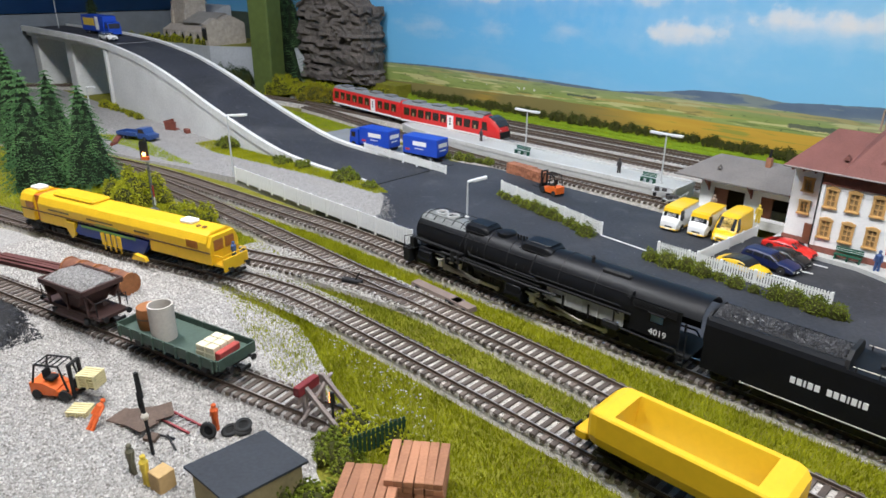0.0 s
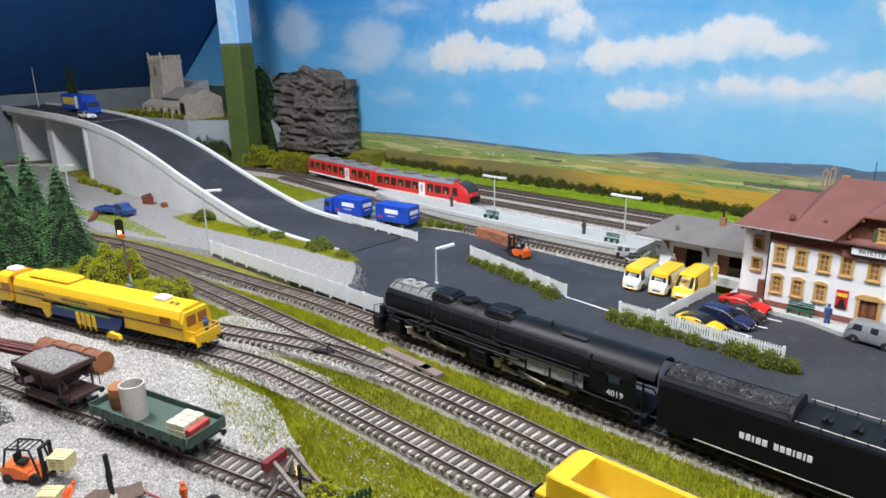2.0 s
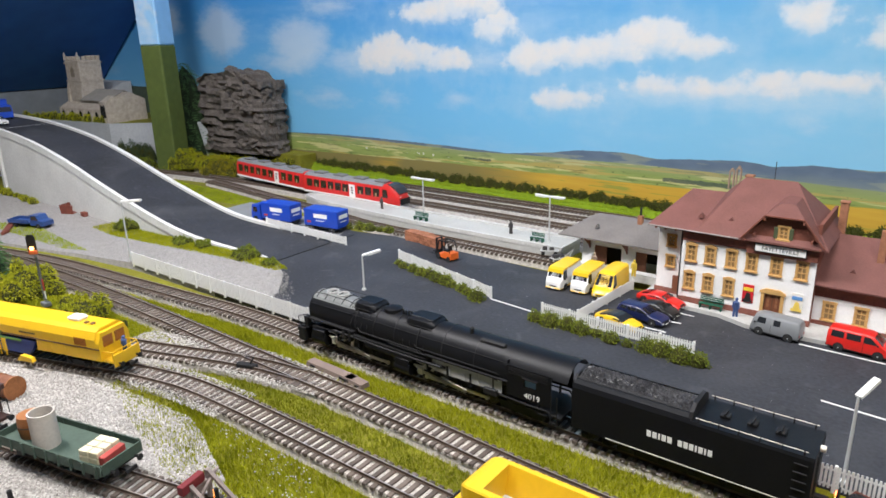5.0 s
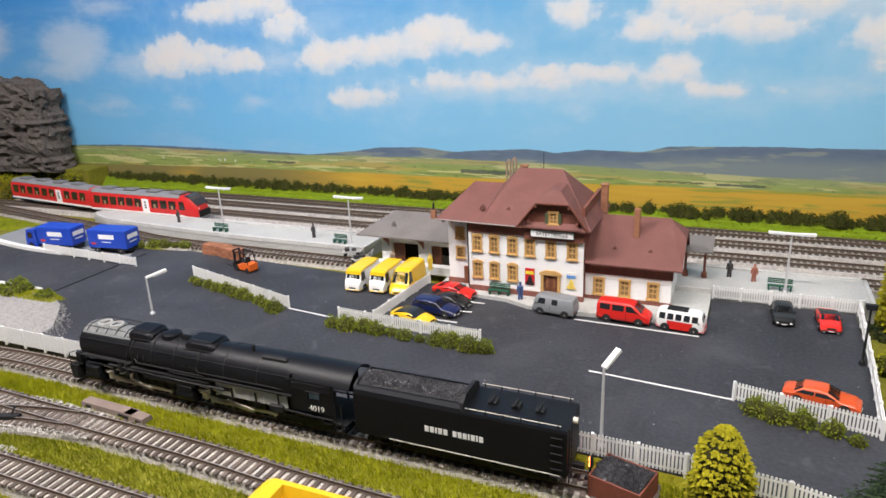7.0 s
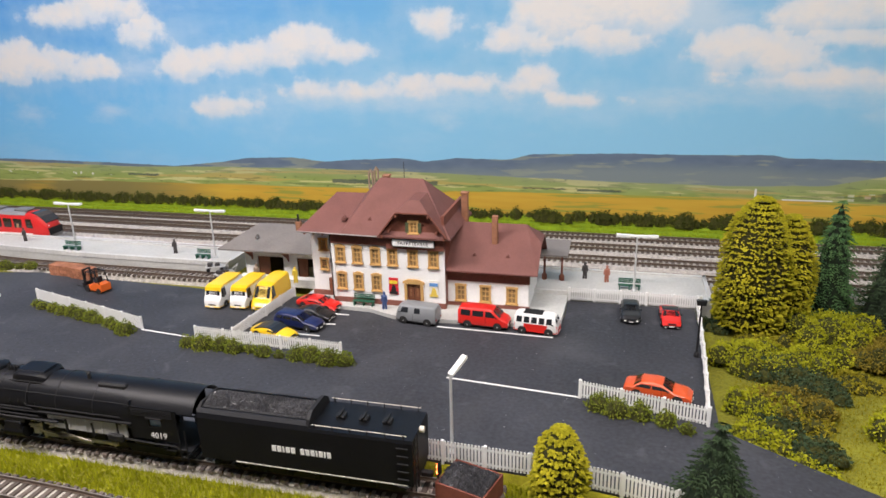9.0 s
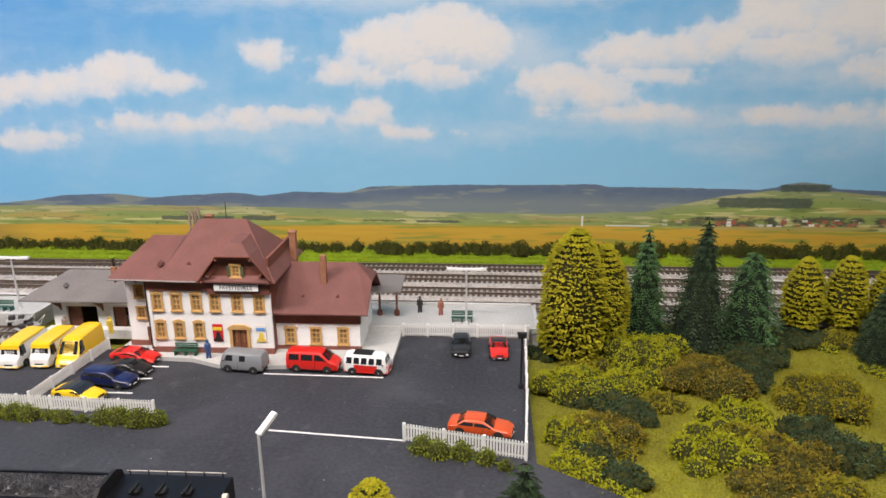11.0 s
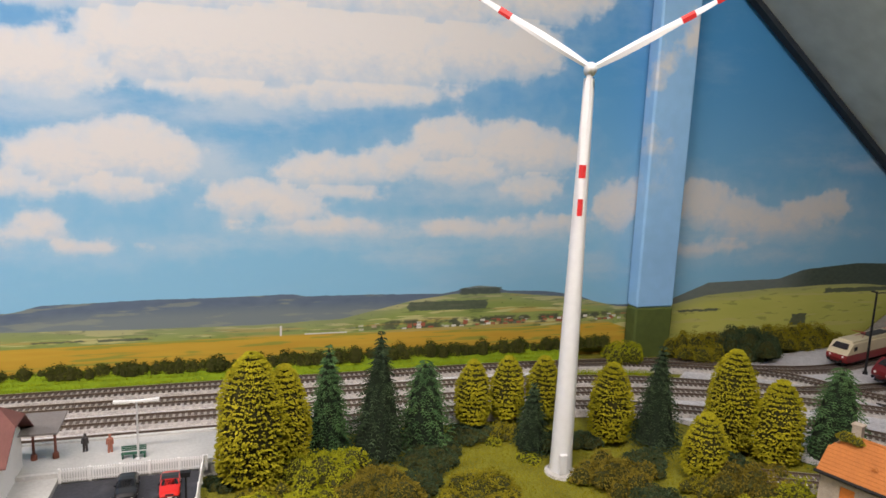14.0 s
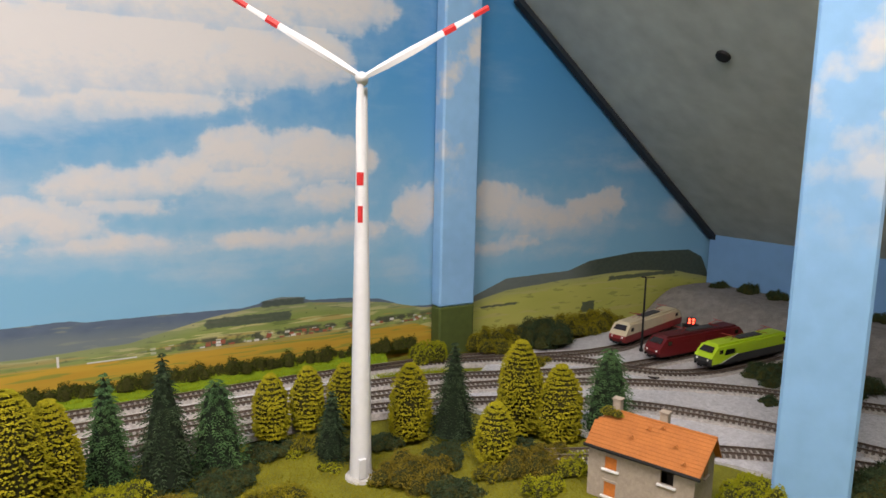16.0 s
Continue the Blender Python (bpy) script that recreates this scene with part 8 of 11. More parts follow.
    part("rear_coupler", Mesh().bbox(x1, x1 + 0.008, -0.002, 0.002, 0.0072, 0.0112, 0.0006), M_BLACK_MATT, t)
    part("rear_lamp", Mesh().tube((x1, 0, 0.0430), (x1 + 0.003, 0, 0.0430), 0.0022, seg=12), M_STEEL, t)


tender()
stones([(-0.149, 0.4145), (-0.072, 0.4145), (-0.072, 0.4345), (-0.149, 0.4345)], 130, 0.0014, M_COALBITS, "black coal lumps heaped in the tender", RAIL_Z + 0.0462, name="coal", heap=lambda xs, ys: 0.0048 - 32 * (ys - 0.4245) ** 2)


def coal_box():
    t = thing("buffer_stop", pose(0.0365, 0.4215, -0.0040, 0, 0, -16), "red-brown wooden box heaped with coal at the end of the track", "buffer stop")
    m = mat("oxide_brown", (0.17, 0.050, 0.032), 0.7, vary=0.25, scale=100, bump=0.15)
    L, w, h = 0.0178, 0.0145, 0.0150
    for q in (-1, 1):
        part("long_side", Mesh().bbox(-L, L, min(q * w, q * (w - 0.0012)), max(q * w, q * (w - 0.0012)), -0.003, h, 0.0003), m, t)
        part("end_board", Mesh().bbox(min(q * L, q * (L - 0.0012)), max(q * L, q * (L - 0.0012)), -w + 0.0013, w - 0.0013, -0.003, h, 0.0003), m, t)
    part("coal_bed", Mesh().prism([(-w + 0.0014, 0.008), (w - 0.0014, 0.008), (w - 0.0020, h - 0.001), (0, h + 0.0024), (-w + 0.0020, h - 0.001)], -L + 0.0014, L - 0.0014, "x"), mat("coal_bed", (0, 0, 0)), t)
    for q in (-1, 1):
        part("stop_buffer", Mesh().tube((-L - 0.0045, q * 0.0085, 0.0075), (-L, q * 0.0085, 0.0075), 0.0016, seg=10), M_BLACK_MATT, t)


def stop_lights():
    t = thing("stop_signal", pose(0.0150, 0.4225, -0.0075, 0, 0, -8), "slim black stop signal with two glowing red lights", "signal light")
    part("post", Mesh().tube((0, 0, -0.002), (0, 0, 0.020), 0.0008, seg=7), M_BLACK_MATT, t)
    part("plate", Mesh().bbox(0.0006, 0.0014, -0.0030, 0.0030, 0.0165, 0.0270, 0.0003), M_BLACK_MATT, t)
    for z in (0.0195, 0.0240):
        part("lens", Mesh().lathe([(0.0018, 0), (0.0015, 0.0010)], 12, pose(0.0006, -0.0006, z, 0, -90, 0)), mat("stop_lamp_glow", (1.0, 0.14, 0.04), 0.4, emit=14.0, bump=0), t, "glowing red lens")


coal_box()
stop_lights()
TURN = Matrix.Rotation(math.radians(-16), 2)
stones([tuple(Vector((0.0365, 0.4215)) + TURN @ Vector(c)) for c in ((-0.0158, -0.0125), (0.0158, -0.0125), (0.0158, 0.0125), (-0.0158, 0.0125))], 120, 0.0019, M_COALBITS, "black coal lumps heaped in the box", 0.0100, name="coal", heap=lambda xs, ys: 0.0028 - 18 * ((xs - 0.0365) * 0.276 + (ys - 0.4215) * 0.961) ** 2)


M_AMBER = mat("amber_glass", (0.30, 0.115, 0.025), 0.12, vary=0.25, scale=120, bump=0)


def track_machine():
    a = 16.1
    t = thing("track_tamping_machine", pose(-0.672, 0.2363, RAIL_Z, 0, 0, a) @ Matrix.Diagonal((0.925, 1, 1, 1)), "long yellow track maintenance machine with blue tamping units", "railway machine")
    w = 0.0172
    body = [(-w, 0.0130), (w, 0.0130), (w, 0.0330), (w - 0.0030, 0.0395), (w - 0.0075, 0.0420), (-w + 0.0075, 0.0420), (-w + 0.0030, 0.0395), (-w, 0.0330)]
    up = [(-w, 0.0235), (w, 0.0235)] + body[2:]
    part("cab_front", Mesh().prism(body, 0.062, 0.1420, "x"), M_YELLOW, t, "yellow driving cab")
    part("engine_hood", Mesh().prism(up, -0.070, 0.062, "x"), M_YELLOW, t)
    part("cab_rear", Mesh().prism(body, -0.118, -0.070, "x"), M_YELLOW, t)
    part("cab_tail", Mesh().prism(body, -0.150, -0.128, "x"), M_YELLOW, t)
    part("tail_link", Mesh().prism([(-w + 0.004, 0.012), (w - 0.004, 0.012), (w - 0.004, 0.040), (-w + 0.004, 0.040)], -0.128, -0.118, "x"), mat("orange_recess", (0.45, 0.12, 0.02), 0.5), t)
    part("roof_rise", Mesh().bbox(-0.098, -0.030, -w + 0.0065, w - 0.0065, 0.0415, 0.0460, 0.0018), M_YELLOW, t)
    part("cab_snout", Mesh().prism([(-w, 0.0130), (w, 0.0130), (w, 0.0300), (w - 0.004, 0.0390), (-w + 0.004, 0.0390), (-w, 0.0300)], 0.142, 0.1465, "x"), M_YELLOW, t)
    for s in (-1, 1):
        part("waist_stripe", Mesh().box(0.060, 0.1460, min(s * w, s * (w + 0.0004)), max(s * w, s * (w + 0.0004)), 0.0238, 0.0250).box(-0.150, 0.060, min(s * w, s * (w + 0.0004)), max(s * w, s * (w + 0.0004)), 0.0240, 0.0252), mat("brown_stripe", (0.10, 0.05, 0.03), 0.6), t, "brown stripe along the waist")
        for x in (0.1150, -0.1400):
            part("side_window", Mesh().bbox(x, x + 0.0155, min(s * w, s * (w + 0.0005)), max(s * w, s * (w + 0.0005)), 0.0262, 0.0335, 0.0004), M_AMBER, t, "amber tinted cab window")
        for x, L in ((0.040, 0.022), (-0.100, 0.036), (-0.035, 0.042)):
            part("script_bar", Mesh().box(x, x + L, min(s * w, s * (w + 0.0003)), max(s * w, s * (w + 0.0003)), 0.0282, 0.0298), mat("dark_script", (0.12, 0.08, 0.02), 0.6), t, "small dark writing bar")
        part("vent", Mesh().box(-0.020, 0.014, min(s * w, s * (w + 0.0005)), max(s * w, s * (w + 0.0005)), 0.0236, 0.0262), mat("olive_vent", (0.20, 0.24, 0.05), 0.6), t)
    for y in (-0.0125, 0.0010):
        part("front_window", Mesh().bbox(0.1460, 0.1470, y, y + 0.0112, 0.0250, 0.0352, 0.0006), M_AMBER, t, "amber cab windscreen")
    part("front_door_step", Mesh().box(0.1380, 0.1450, -0.0186, -0.0172, 0.0040, 0.0048).box(0.1380, 0.1450, -0.0186, -0.0172, 0.0080, 0.0088), M_BLACK_MATT, t)
    part("front_platform", Mesh().box(0.1465, 0.1600, -0.0150, 0.0150, 0.0120, 0.0140).bbox(0.1590, 0.1605, -0.0150, 0.0150, 0.0080, 0.0200, 0.0004), M_YELLOW, t)
    rail = Mesh()
    for y in (-0.0145, -0.005, 0.005, 0.0145):
        rail.wire([(0.1585, y, 0.0140), (0.1585, y, 0.0225)], 0.0005, 5)
    rail.wire([(0.1465, -0.0145, 0.0225), (0.1585, -0.0145, 0.0225), (0.1585, 0.0145, 0.0225), (0.1465, 0.0145, 0.0225)], 0.0005, 5)
    part("platform_rail", rail, M_YELLOW, t)
    buffers(t, 0.1605, 1, 0.0105)
    part("roof_unit", Mesh().bbox(0.094, 0.110, -0.0050, 0.0060, 0.0418, 0.0455, 0.0010), M_WHITE, t, "white rooftop air unit")
    part("roof_unit", Mesh().bbox(-0.146, -0.130, -0.0060, 0.0060, 0.0418, 0.0455, 0.0010), M_WHITE, t, "white rooftop air unit")
    for x in (0.117, 0.125):
        part("roof_horn", Mesh().bbox(x, x + 0.004, -0.006, -0.002, 0.0418, 0.0434, 0.0005), mat("brown_fitting", (0.2, 0.1, 0.04), 0.6), t)
    part("tamping_frame", Mesh().bbox(-0.060, 0.056, -0.0130, 0.0130, 0.0120, 0.0232, 0.0012), M_BLUE, t, "dark blue machine frame")
    part("blue_beam", Mesh().prism([(-0.058, 0.0125), (-0.052, 0.0095), (-0.006, 0.0095), (0.000, 0.0065), (0.048, 0.0060), (0.055, 0.0130), (0.060, 0.0210), (-0.050, 0.0210)], -0.0172, -0.0130, "y"), M_BLUE, t, "long dark blue side beam")
    part("green_stripe", Mesh().box(-0.046, 0.040, -0.0176, -0.0172, 0.0186, 0.0208), mat("lime_stripe", (0.12, 0.26, 0.05), 0.5), t, "green stripe along the blue beam")
    for x in (0.070, 0.088, -0.090, -0.108):
        part("locker_door", Mesh().bbox(x, x + 0.013, -w - 0.0004, -w, 0.0145, 0.0225, 0.0003), M_YELLOW, t)
    for k in range(4):
        part("tamping_unit", Mesh().bbox(-0.0150 + k * 0.0085, -0.0090 + k * 0.0085, -0.0182, -0.0130, 0.0050, 0.0185, 0.0008).tube((-0.012 + k * 0.0085, -0.0165, 0.0005), (-0.012 + k * 0.0085, -0.0165, 0.006), 0.0008, seg=6), M_YELLOW, t, "yellow tamping unit")
    part("lifting_arm", Mesh().prism([(-0.070, 0.021), (-0.056, 0.021), (-0.058, 0.008), (-0.064, 0.004), (-0.070, 0.012)], -0.0185, -0.0155, "y"), M_YELLOW, t)
    part("ballast_plough", Mesh().prism([(0.036, 0.001), (0.058, 0.0015), (0.056, 0.0055), (0.042, 0.0070)], -0.0225, -0.0185, "y"), M_YELLOW, t)
    part("chassis", Mesh().box(-0.150, 0.158, -0.0095, 0.0095, 0.0090, 0.0120), M_BLACK_MATT, t)
    for x in (0.110, -0.092, -0.140):
        bogie(t, x, 0.0053, 0.0105)
    for k in range(3):
        part("step_ladder", Mesh().box(-0.1275, -0.1195, -0.0170, -0.0140, 0.004 + k * 0.0035, 0.0046 + k * 0.0035), M_BLACK_MATT, t)


track_machine()


def side_tipper():
    t = thing("tipper_wagon", pose(-0.108, 0.2978, RAIL_Z), "yellow open tipper wagon with a grey floor", "wagon")
    m = M_YELLOW
    L, w, z0, z1 = 0.050, 0.0185, 0.0135, 0.0355
    for s in (-1, 1):
        part("side_panel", Mesh().prism([(s * (w - 0.003), z0), (s * w, z0 + 0.007), (s * w, z1 - 0.001), (s * (w - 0.0008), z1), (s * (w - 0.0044), z1), (s * 0.0098, z0 + 0.003), (s * 0.0098, z0)], -L + 0.012, L - 0.012, "x"), m, t)
        prof = [(-w, z0 + 0.007), (-w + 0.003, z0), (w - 0.003, z0), (w, z0 + 0.007), (w, z1 - 0.001), (w - 0.001, z1), (-w + 0.001, z1), (-w, z1 - 0.001)]
        part("end_panel", Mesh().loft([[Vector((s * x, y * k, (z - z0) * kz + z0)) for y, z in prof] for x, k, kz in ((L - 0.012, 1.0, 1.0), (L - 0.004, 1.0, 1.0), (L, 0.93, 0.96), (L + 0.003, 0.80, 0.86))]), m, t, "rounded yellow end panel")
    part("floor_plate", Mesh().box(-L + 0.010, L - 0.010, -0.0097, 0.0097, z0 + 0.002, z0 + 0.0032), M_GREYLT, t, "plain grey wagon floor")
    for k in range(6):
        part("floor_bolt", Mesh().box(-0.036 + k * 0.0145, -0.035 + k * 0.0145, -0.0065, -0.0055, z0 + 0.0032, z0 + 0.0060), M_BLACK_MATT, t)
    part("under_frame", Mesh().box(-L - 0.008, L + 0.008, -0.0100, 0.0100, 0.0090, 0.0125), M_BLACK_MATT, t)
    for s in (-1, 1):
        part("end_beam", Mesh().bbox(min(s * (L + 0.004), s * (L + 0.012)), max(s * (L + 0.004), s * (L + 0.012)), -0.0135, 0.0135, 0.0105, 0.0165, 0.0008), m, t)
        buffers(t, s * (L + 0.012), s, 0.0105)
        bogie(t, s * 0.034, 0.0053, 0.0095)
    for k in range(2):
        part("tip_cylinder", Mesh().bbox(L + 0.004, L + 0.011, -0.006 + k * 0.008, -0.001 + k * 0.008, 0.0165, 0.0225, 0.0008), m, t)


side_tipper()


def hopper_wagon():
    t = thing("hopper_wagon", pose(-0.543, 0.1512, RAIL_Z, 0, 0, 14.6), "dark brown ballast hopper wagon loaded with grey stone", "wagon")
    m = mat("hopper_brown", (0.055, 0.026, 0.022), 0.65, vary=0.3, scale=120, bump=0.15)
    L, w, z0, z1 = 0.0265, 0.0170, 0.0200, 0.0330
    for s in (-1, 1):
        part("side_plate", Mesh().prism([(s * w, z1), (s * (w - 0.001), z1), (s * (w * 0.55 - 0.001), z0), (s * w * 0.55, z0)], -L, L, "x"), m, t)
        part("end_plate", Mesh().prism([(s * L, z1), (s * (L - 0.001), z1), (s * (L * 0.72 - 0.001), z0), (s * L * 0.72, z0)], -w, w, "y"), m, t)
        part("top_rim", Mesh().box(-L - 0.0006, L + 0.0006, min(s * (w - 0.0006), s * (w + 0.0010)), max(s * (w - 0.0006), s * (w + 0.0010)), z1 - 0.003, z1 + 0.0008), m, t)
        for k in (-0.024, 0.0, 0.024):
            part("stanchion", Mesh().box(k - 0.0007, k + 0.0007, min(s * (w - 0.004), s * (w - 0.0026)), max(s * (w - 0.004), s * (w - 0.0026)), 0.0110, z1 - 0.004), m, t)
        part("handrail", Mesh().wire([(s * (L + 0.008), -0.0130, 0.0130), (s * (L + 0.008), -0.0130, 0.0240), (s * (L + 0.008), 0.0130, 0.0240), (s * (L + 0.008), 0.0130, 0.0130)], 0.0004, 5), M_BLACK_MATT, t)
        buffers(t, s * (L + 0.009), s, 0.0110)
    part("end_rim", Mesh().box(-L - 0.0012, -L + 0.0008, -w, w, z1 - 0.003, z1 + 0.0008), m, t)
    part("end_rim", Mesh().box(L - 0.0008, L + 0.0012, -w, w, z1 - 0.003, z1 + 0.0008), m, t)
    part("hopper_base", Mesh().prism([(-L * 0.72, z0), (L * 0.72, z0), (0.010, 0.0110), (-0.010, 0.0110)], -w * 0.55, w * 0.55, "y"), m, t)
    for s in (-1, 1):
        part("chute", Mesh().prism([(s * 0.004, 0.0170), (s * 0.0150, 0.0060), (s * 0.0150, 0.0045), (s * 0.003, 0.0120)], -0.018, 0.018, "x"), mat("chute_steel", (0.12, 0.075, 0.065), 0.6, 0.2, vary=0.2), t)
    part("load_bed", Mesh().prism([(-w + 0.001, z1 - 0.004), (w - 0.001, z1 - 0.004), (w - 0.002, z1 - 0.0005), (0, z1 + 0.0022), (-w + 0.002, z1 - 0.0005)], -L + 0.001, L - 0.001, "x"), M_GREYGRAVEL, t, "heaped grey stone load")
    part("under_frame", Mesh().box(-L - 0.009, L + 0.009, -0.0125, 0.0125, 0.0090, 0.0115), m, t)
    wheels(t, (-0.020, 0.020), 0.0055)
    for x in (-0.020, 0.020):
        part("axle_box", Mesh().bbox(x - 0.0026, x + 0.0026, -0.0145, -0.0120, 0.0035, 0.0085, 0.0005), M_BLACK_MATT, t)
    return t


hopper_wagon()
_c, _s = math.cos(radians(14.6)), math.sin(radians(14.6))
stones([(-0.543 + _c * a - _s * b, 0.1512 + _s * a + _c * b) for a, b in ((-0.024, -0.015), (0.024, -0.015), (0.024, 0.015), (-0.024, 0.015))], 150, 0.0011, M_STONE_G, "grey stone heaped in the hopper wagon", RAIL_Z + 0.0326, name="gravel", heap=lambda xs, ys: 0.0022 - 9 * (-_s * (xs + 0.536) + _c * (ys - 0.1530)) ** 2)


def flat_wagon():
    M = pose(-0.4295, 0.1785, RAIL_Z, 0, 0, 13.4)
    t = thing("flat_wagon", M, "dark green low-sided wagon carrying crates and pipe", "wagon")
    m = mat("wagon_green", (0.055, 0.085, 0.065), 0.65, vary=0.2, scale=100, bump=0.15)
    L, w = 0.052, 0.0165
    part("deck", Mesh().box(-L, L, -w, w, 0.0125, 0.0140), m, t, "green planked deck")
    for s in (-1, 1):
        for k in range(4):
            a = -L + k * L / 2
            part("drop_side", Mesh().bbox(a + 0.0004, a + L / 2 - 0.0004, min(s * w, s * (w + 0.0010)), max(s * w, s * (w + 0.0010)), 0.0110, 0.0190, 0.0002), m, t)
        part("end_board", Mesh().box(min(s * L, s * (L + 0.001)), max(s * L, s * (L + 0.001)), -w, w, 0.0110, 0.0190), m, t)
        for k in range(9):
            x = -L + 0.004 + k * (2 * L - 0.008) / 8
            part("stake", Mesh().box(x - 0.0007, x + 0.0007, min(s * (w + 0.001), s * (w + 0.002)), max(s * (w + 0.001), s * (w + 0.002)), 0.0095, 0.0185), m, t)
        buffers(t, s * (L + 0.001), s, 0.0110)
    part("under_frame", Mesh().box(-L, L, -0.0130, 0.0130, 0.0090, 0.0125), M_BLACK_MATT, t)
    wheels(t, (-0.034, 0.034), 0.0055)
    for x in (-0.034, 0.034):
        for s in (-1, 1):
            part("axle_box", Mesh().bbox(x - 0.0035, x + 0.0035, min(s * 0.0120, s * 0.0145), max(s * 0.0120, s * 0.0145), 0.0035, 0.0095, 0.0006), M_BLACK_MATT, t)
    pale = mat("pale_fibre_pipe", (0.50, 0.46, 0.41), 0.8, vary=0.12, scale=80, bump=0.15)
    p = M @ pose(-0.0125, -0.0068, 0.0140)
    k = thing("pipe_section", p, "upright pale beige pipe section on the wagon deck", "pipe")
    part("shell", Mesh().lathe([(0.0088, 0), (0.0088, 0.0262), (0.0077, 0.0262), (0.0075, 0.004)], 24), pale, k, smooth=True)
    k = thing("barrel", M @ pose(-0.0345, -0.001, 0.0140), "squat orange-brown barrel on the wagon deck", "barrel")
    bm_ = mat("barrel_wood", (0.30, 0.115, 0.035), 0.7, vary=0.25, scale=150, bump=0.2)
    part("barrel_body", Mesh().lathe([(0.0085, 0), (0.0092, 0.006), (0.0092, 0.011), (0.0086, 0.0165), (0.0075, 0.0168)], 18), bm_, k, smooth=True)
    part("hoop", Mesh().lathe([(0.0093, 0.0085), (0.0094, 0.0095)], 18), M_RAIL, k)
    st = thing("crate_stack", M @ pose(0.036, -0.002, 0.0140, 0, 0, 4), "stack of cream boxes with a red parcel on the wagon", "crates")
    cream = mat("cream_carton", (0.66, 0.60, 0.42), 0.8, vary=0.1, scale=150)
    for i in range(2):
        for j in range(3):
            part("carton", Mesh().bbox(-0.0100 + i * 0.0085, -0.0020 + i * 0.0085, -0.0100 + j * 0.0068, -0.0036 + j * 0.0068, 0, 0.0045, 0.0004), cream, st)
            part("carton", Mesh().bbox(-0.0096 + i * 0.0085, -0.0018 + i * 0.0085, -0.0098 + j * 0.0068, -0.0036 + j * 0.0068, 0.0046, 0.0090, 0.0004), cream, st)
    part("red_parcel", Mesh().bbox(0.0070, 0.0120, -0.0095, 0.0095, 0, 0.0065, 0.0005), mat("red_parcel", (0.38, 0.06, 0.05), 0.7), st)


flat_wagon()


def railcar():
    def body(t, L, nose):
        w = 0.0160
        prof = [(-w, 0.0080), (w, 0.0080), (w + 0.0004, 0.0200), (w - 0.0010, 0.0330), (w - 0.0050, 0.0400), (0, 0.0415), (-w + 0.0050, 0.0400), (-w + 0.0010, 0.0330), (-w - 0.0004, 0.0200)]
        rings = [[Vector((-L / 2, y, z)) for y, z in prof], [Vector((L / 2 - nose, y, z)) for y, z in prof]]
        if nose:
            for k, sy, sz, dz in ((0.30, 0.99, 0.99, 0), (0.70, 0.93, 0.80, 0), (0.93, 0.84, 0.58, 0), (1.0, 0.74, 0.44, 0)):
                rings.append([Vector((L / 2 - nose + nose * k, y * sy, 0.0080 + (z - 0.0080) * sz)) for y, z in prof])
        part("body_shell", Mesh().loft(rings), M_COACHRED, t, "red body shell", smooth=True)
        part("roof", Mesh().prism([(-w + 0.0025, 0.0372), (w - 0.0025, 0.0372), (w - 0.0056, 0.0412), (0, 0.0428), (-w + 0.0056, 0.0412)], -L / 2 + 0.001, L / 2 - nose - 0.004, "x"), mat("railcar_roof", (0.22, 0.22, 0.23), 0.6, vary=0.15, scale=100), t, "grey roof")
        for k in range(4):
            part("roof_box", Mesh().bbox(-L / 2 + 0.02 + k * L / 4.6, -L / 2 + 0.045 + k * L / 4.6, -0.0080, 0.0080, 0.0420, 0.0450, 0.0008), mat("roof_grey_dark", (0.16, 0.16, 0.16), 0.7), t)
        for s in (-1, 1):
            part("skirt_stripe", Mesh().box(-L / 2, L / 2 - nose * 0.8, min(s * w, s * (w + 0.0006)), max(s * w, s * (w + 0.0006)), 0.0072, 0.0105), M_WHITE, t, "white stripe along the sill")
            n = int(L / 0.0235)
            for k in range(n):
                x = -L / 2 + 0.008 + k * (L - nose - 0.014) / n
                if k == n - 4:
                    part("door", Mesh().bbox(x - 0.001, x + 0.0135, min(s * w, s * (w + 0.0010)), max(s * w, s * (w + 0.0010)), 0.0095, 0.0330, 0.0003), M_WHITE, t, "white passenger door")
                    for q in range(3):
                        part("door_bar", Mesh().box(x + 0.0045, x + 0.0085, min(s * w, s * (w + 0.0012)), max(s * w, s * (w + 0.0012)), 0.0170 + 0.0045 * q, 0.0198 + 0.0045 * q), M_BLACK_MATT, t, "plain dark lettering bar")
                else:
                    part("side_window", Mesh().bbox(x, x + 0.0150, min(s * (w - 0.001), s * (w + 0.0006)), max(s * (w - 0.001), s * (w + 0.0006)), 0.0180, 0.0322, 0.0006), M_DKGLASS, t)
                    if k % 2:
                        part("seat_back", Mesh().bbox(x + 0.0050, x + 0.0095, min(s * w, s * (w + 0.0008)), max(s * w, s * (w + 0.0008)), 0.0184, 0.0250, 0.0004), mat("seat_tan", (0.30, 0.20, 0.11), 0.8), t, "tan seat behind the window")
        part("under_frame", Mesh().box(-L / 2 + 0.004, L / 2 - 0.008, -0.0120, 0.0120, 0.0045, 0.0082), M_BLACK_MATT, t)
        for x in (-L / 2 + 0.035, L / 2 - 0.045):
            bogie(t, x, 0.0050, 0.0110)
        return w

    L = 0.235
    t = thing("railcar", pose(-0.700 - L / 2, 0.8660, RAIL_Z, 0, 0, 0), "red diesel railcar with white doors and black windscreen", "train", "railcar pair")
    w = body(t, L, 0.034)
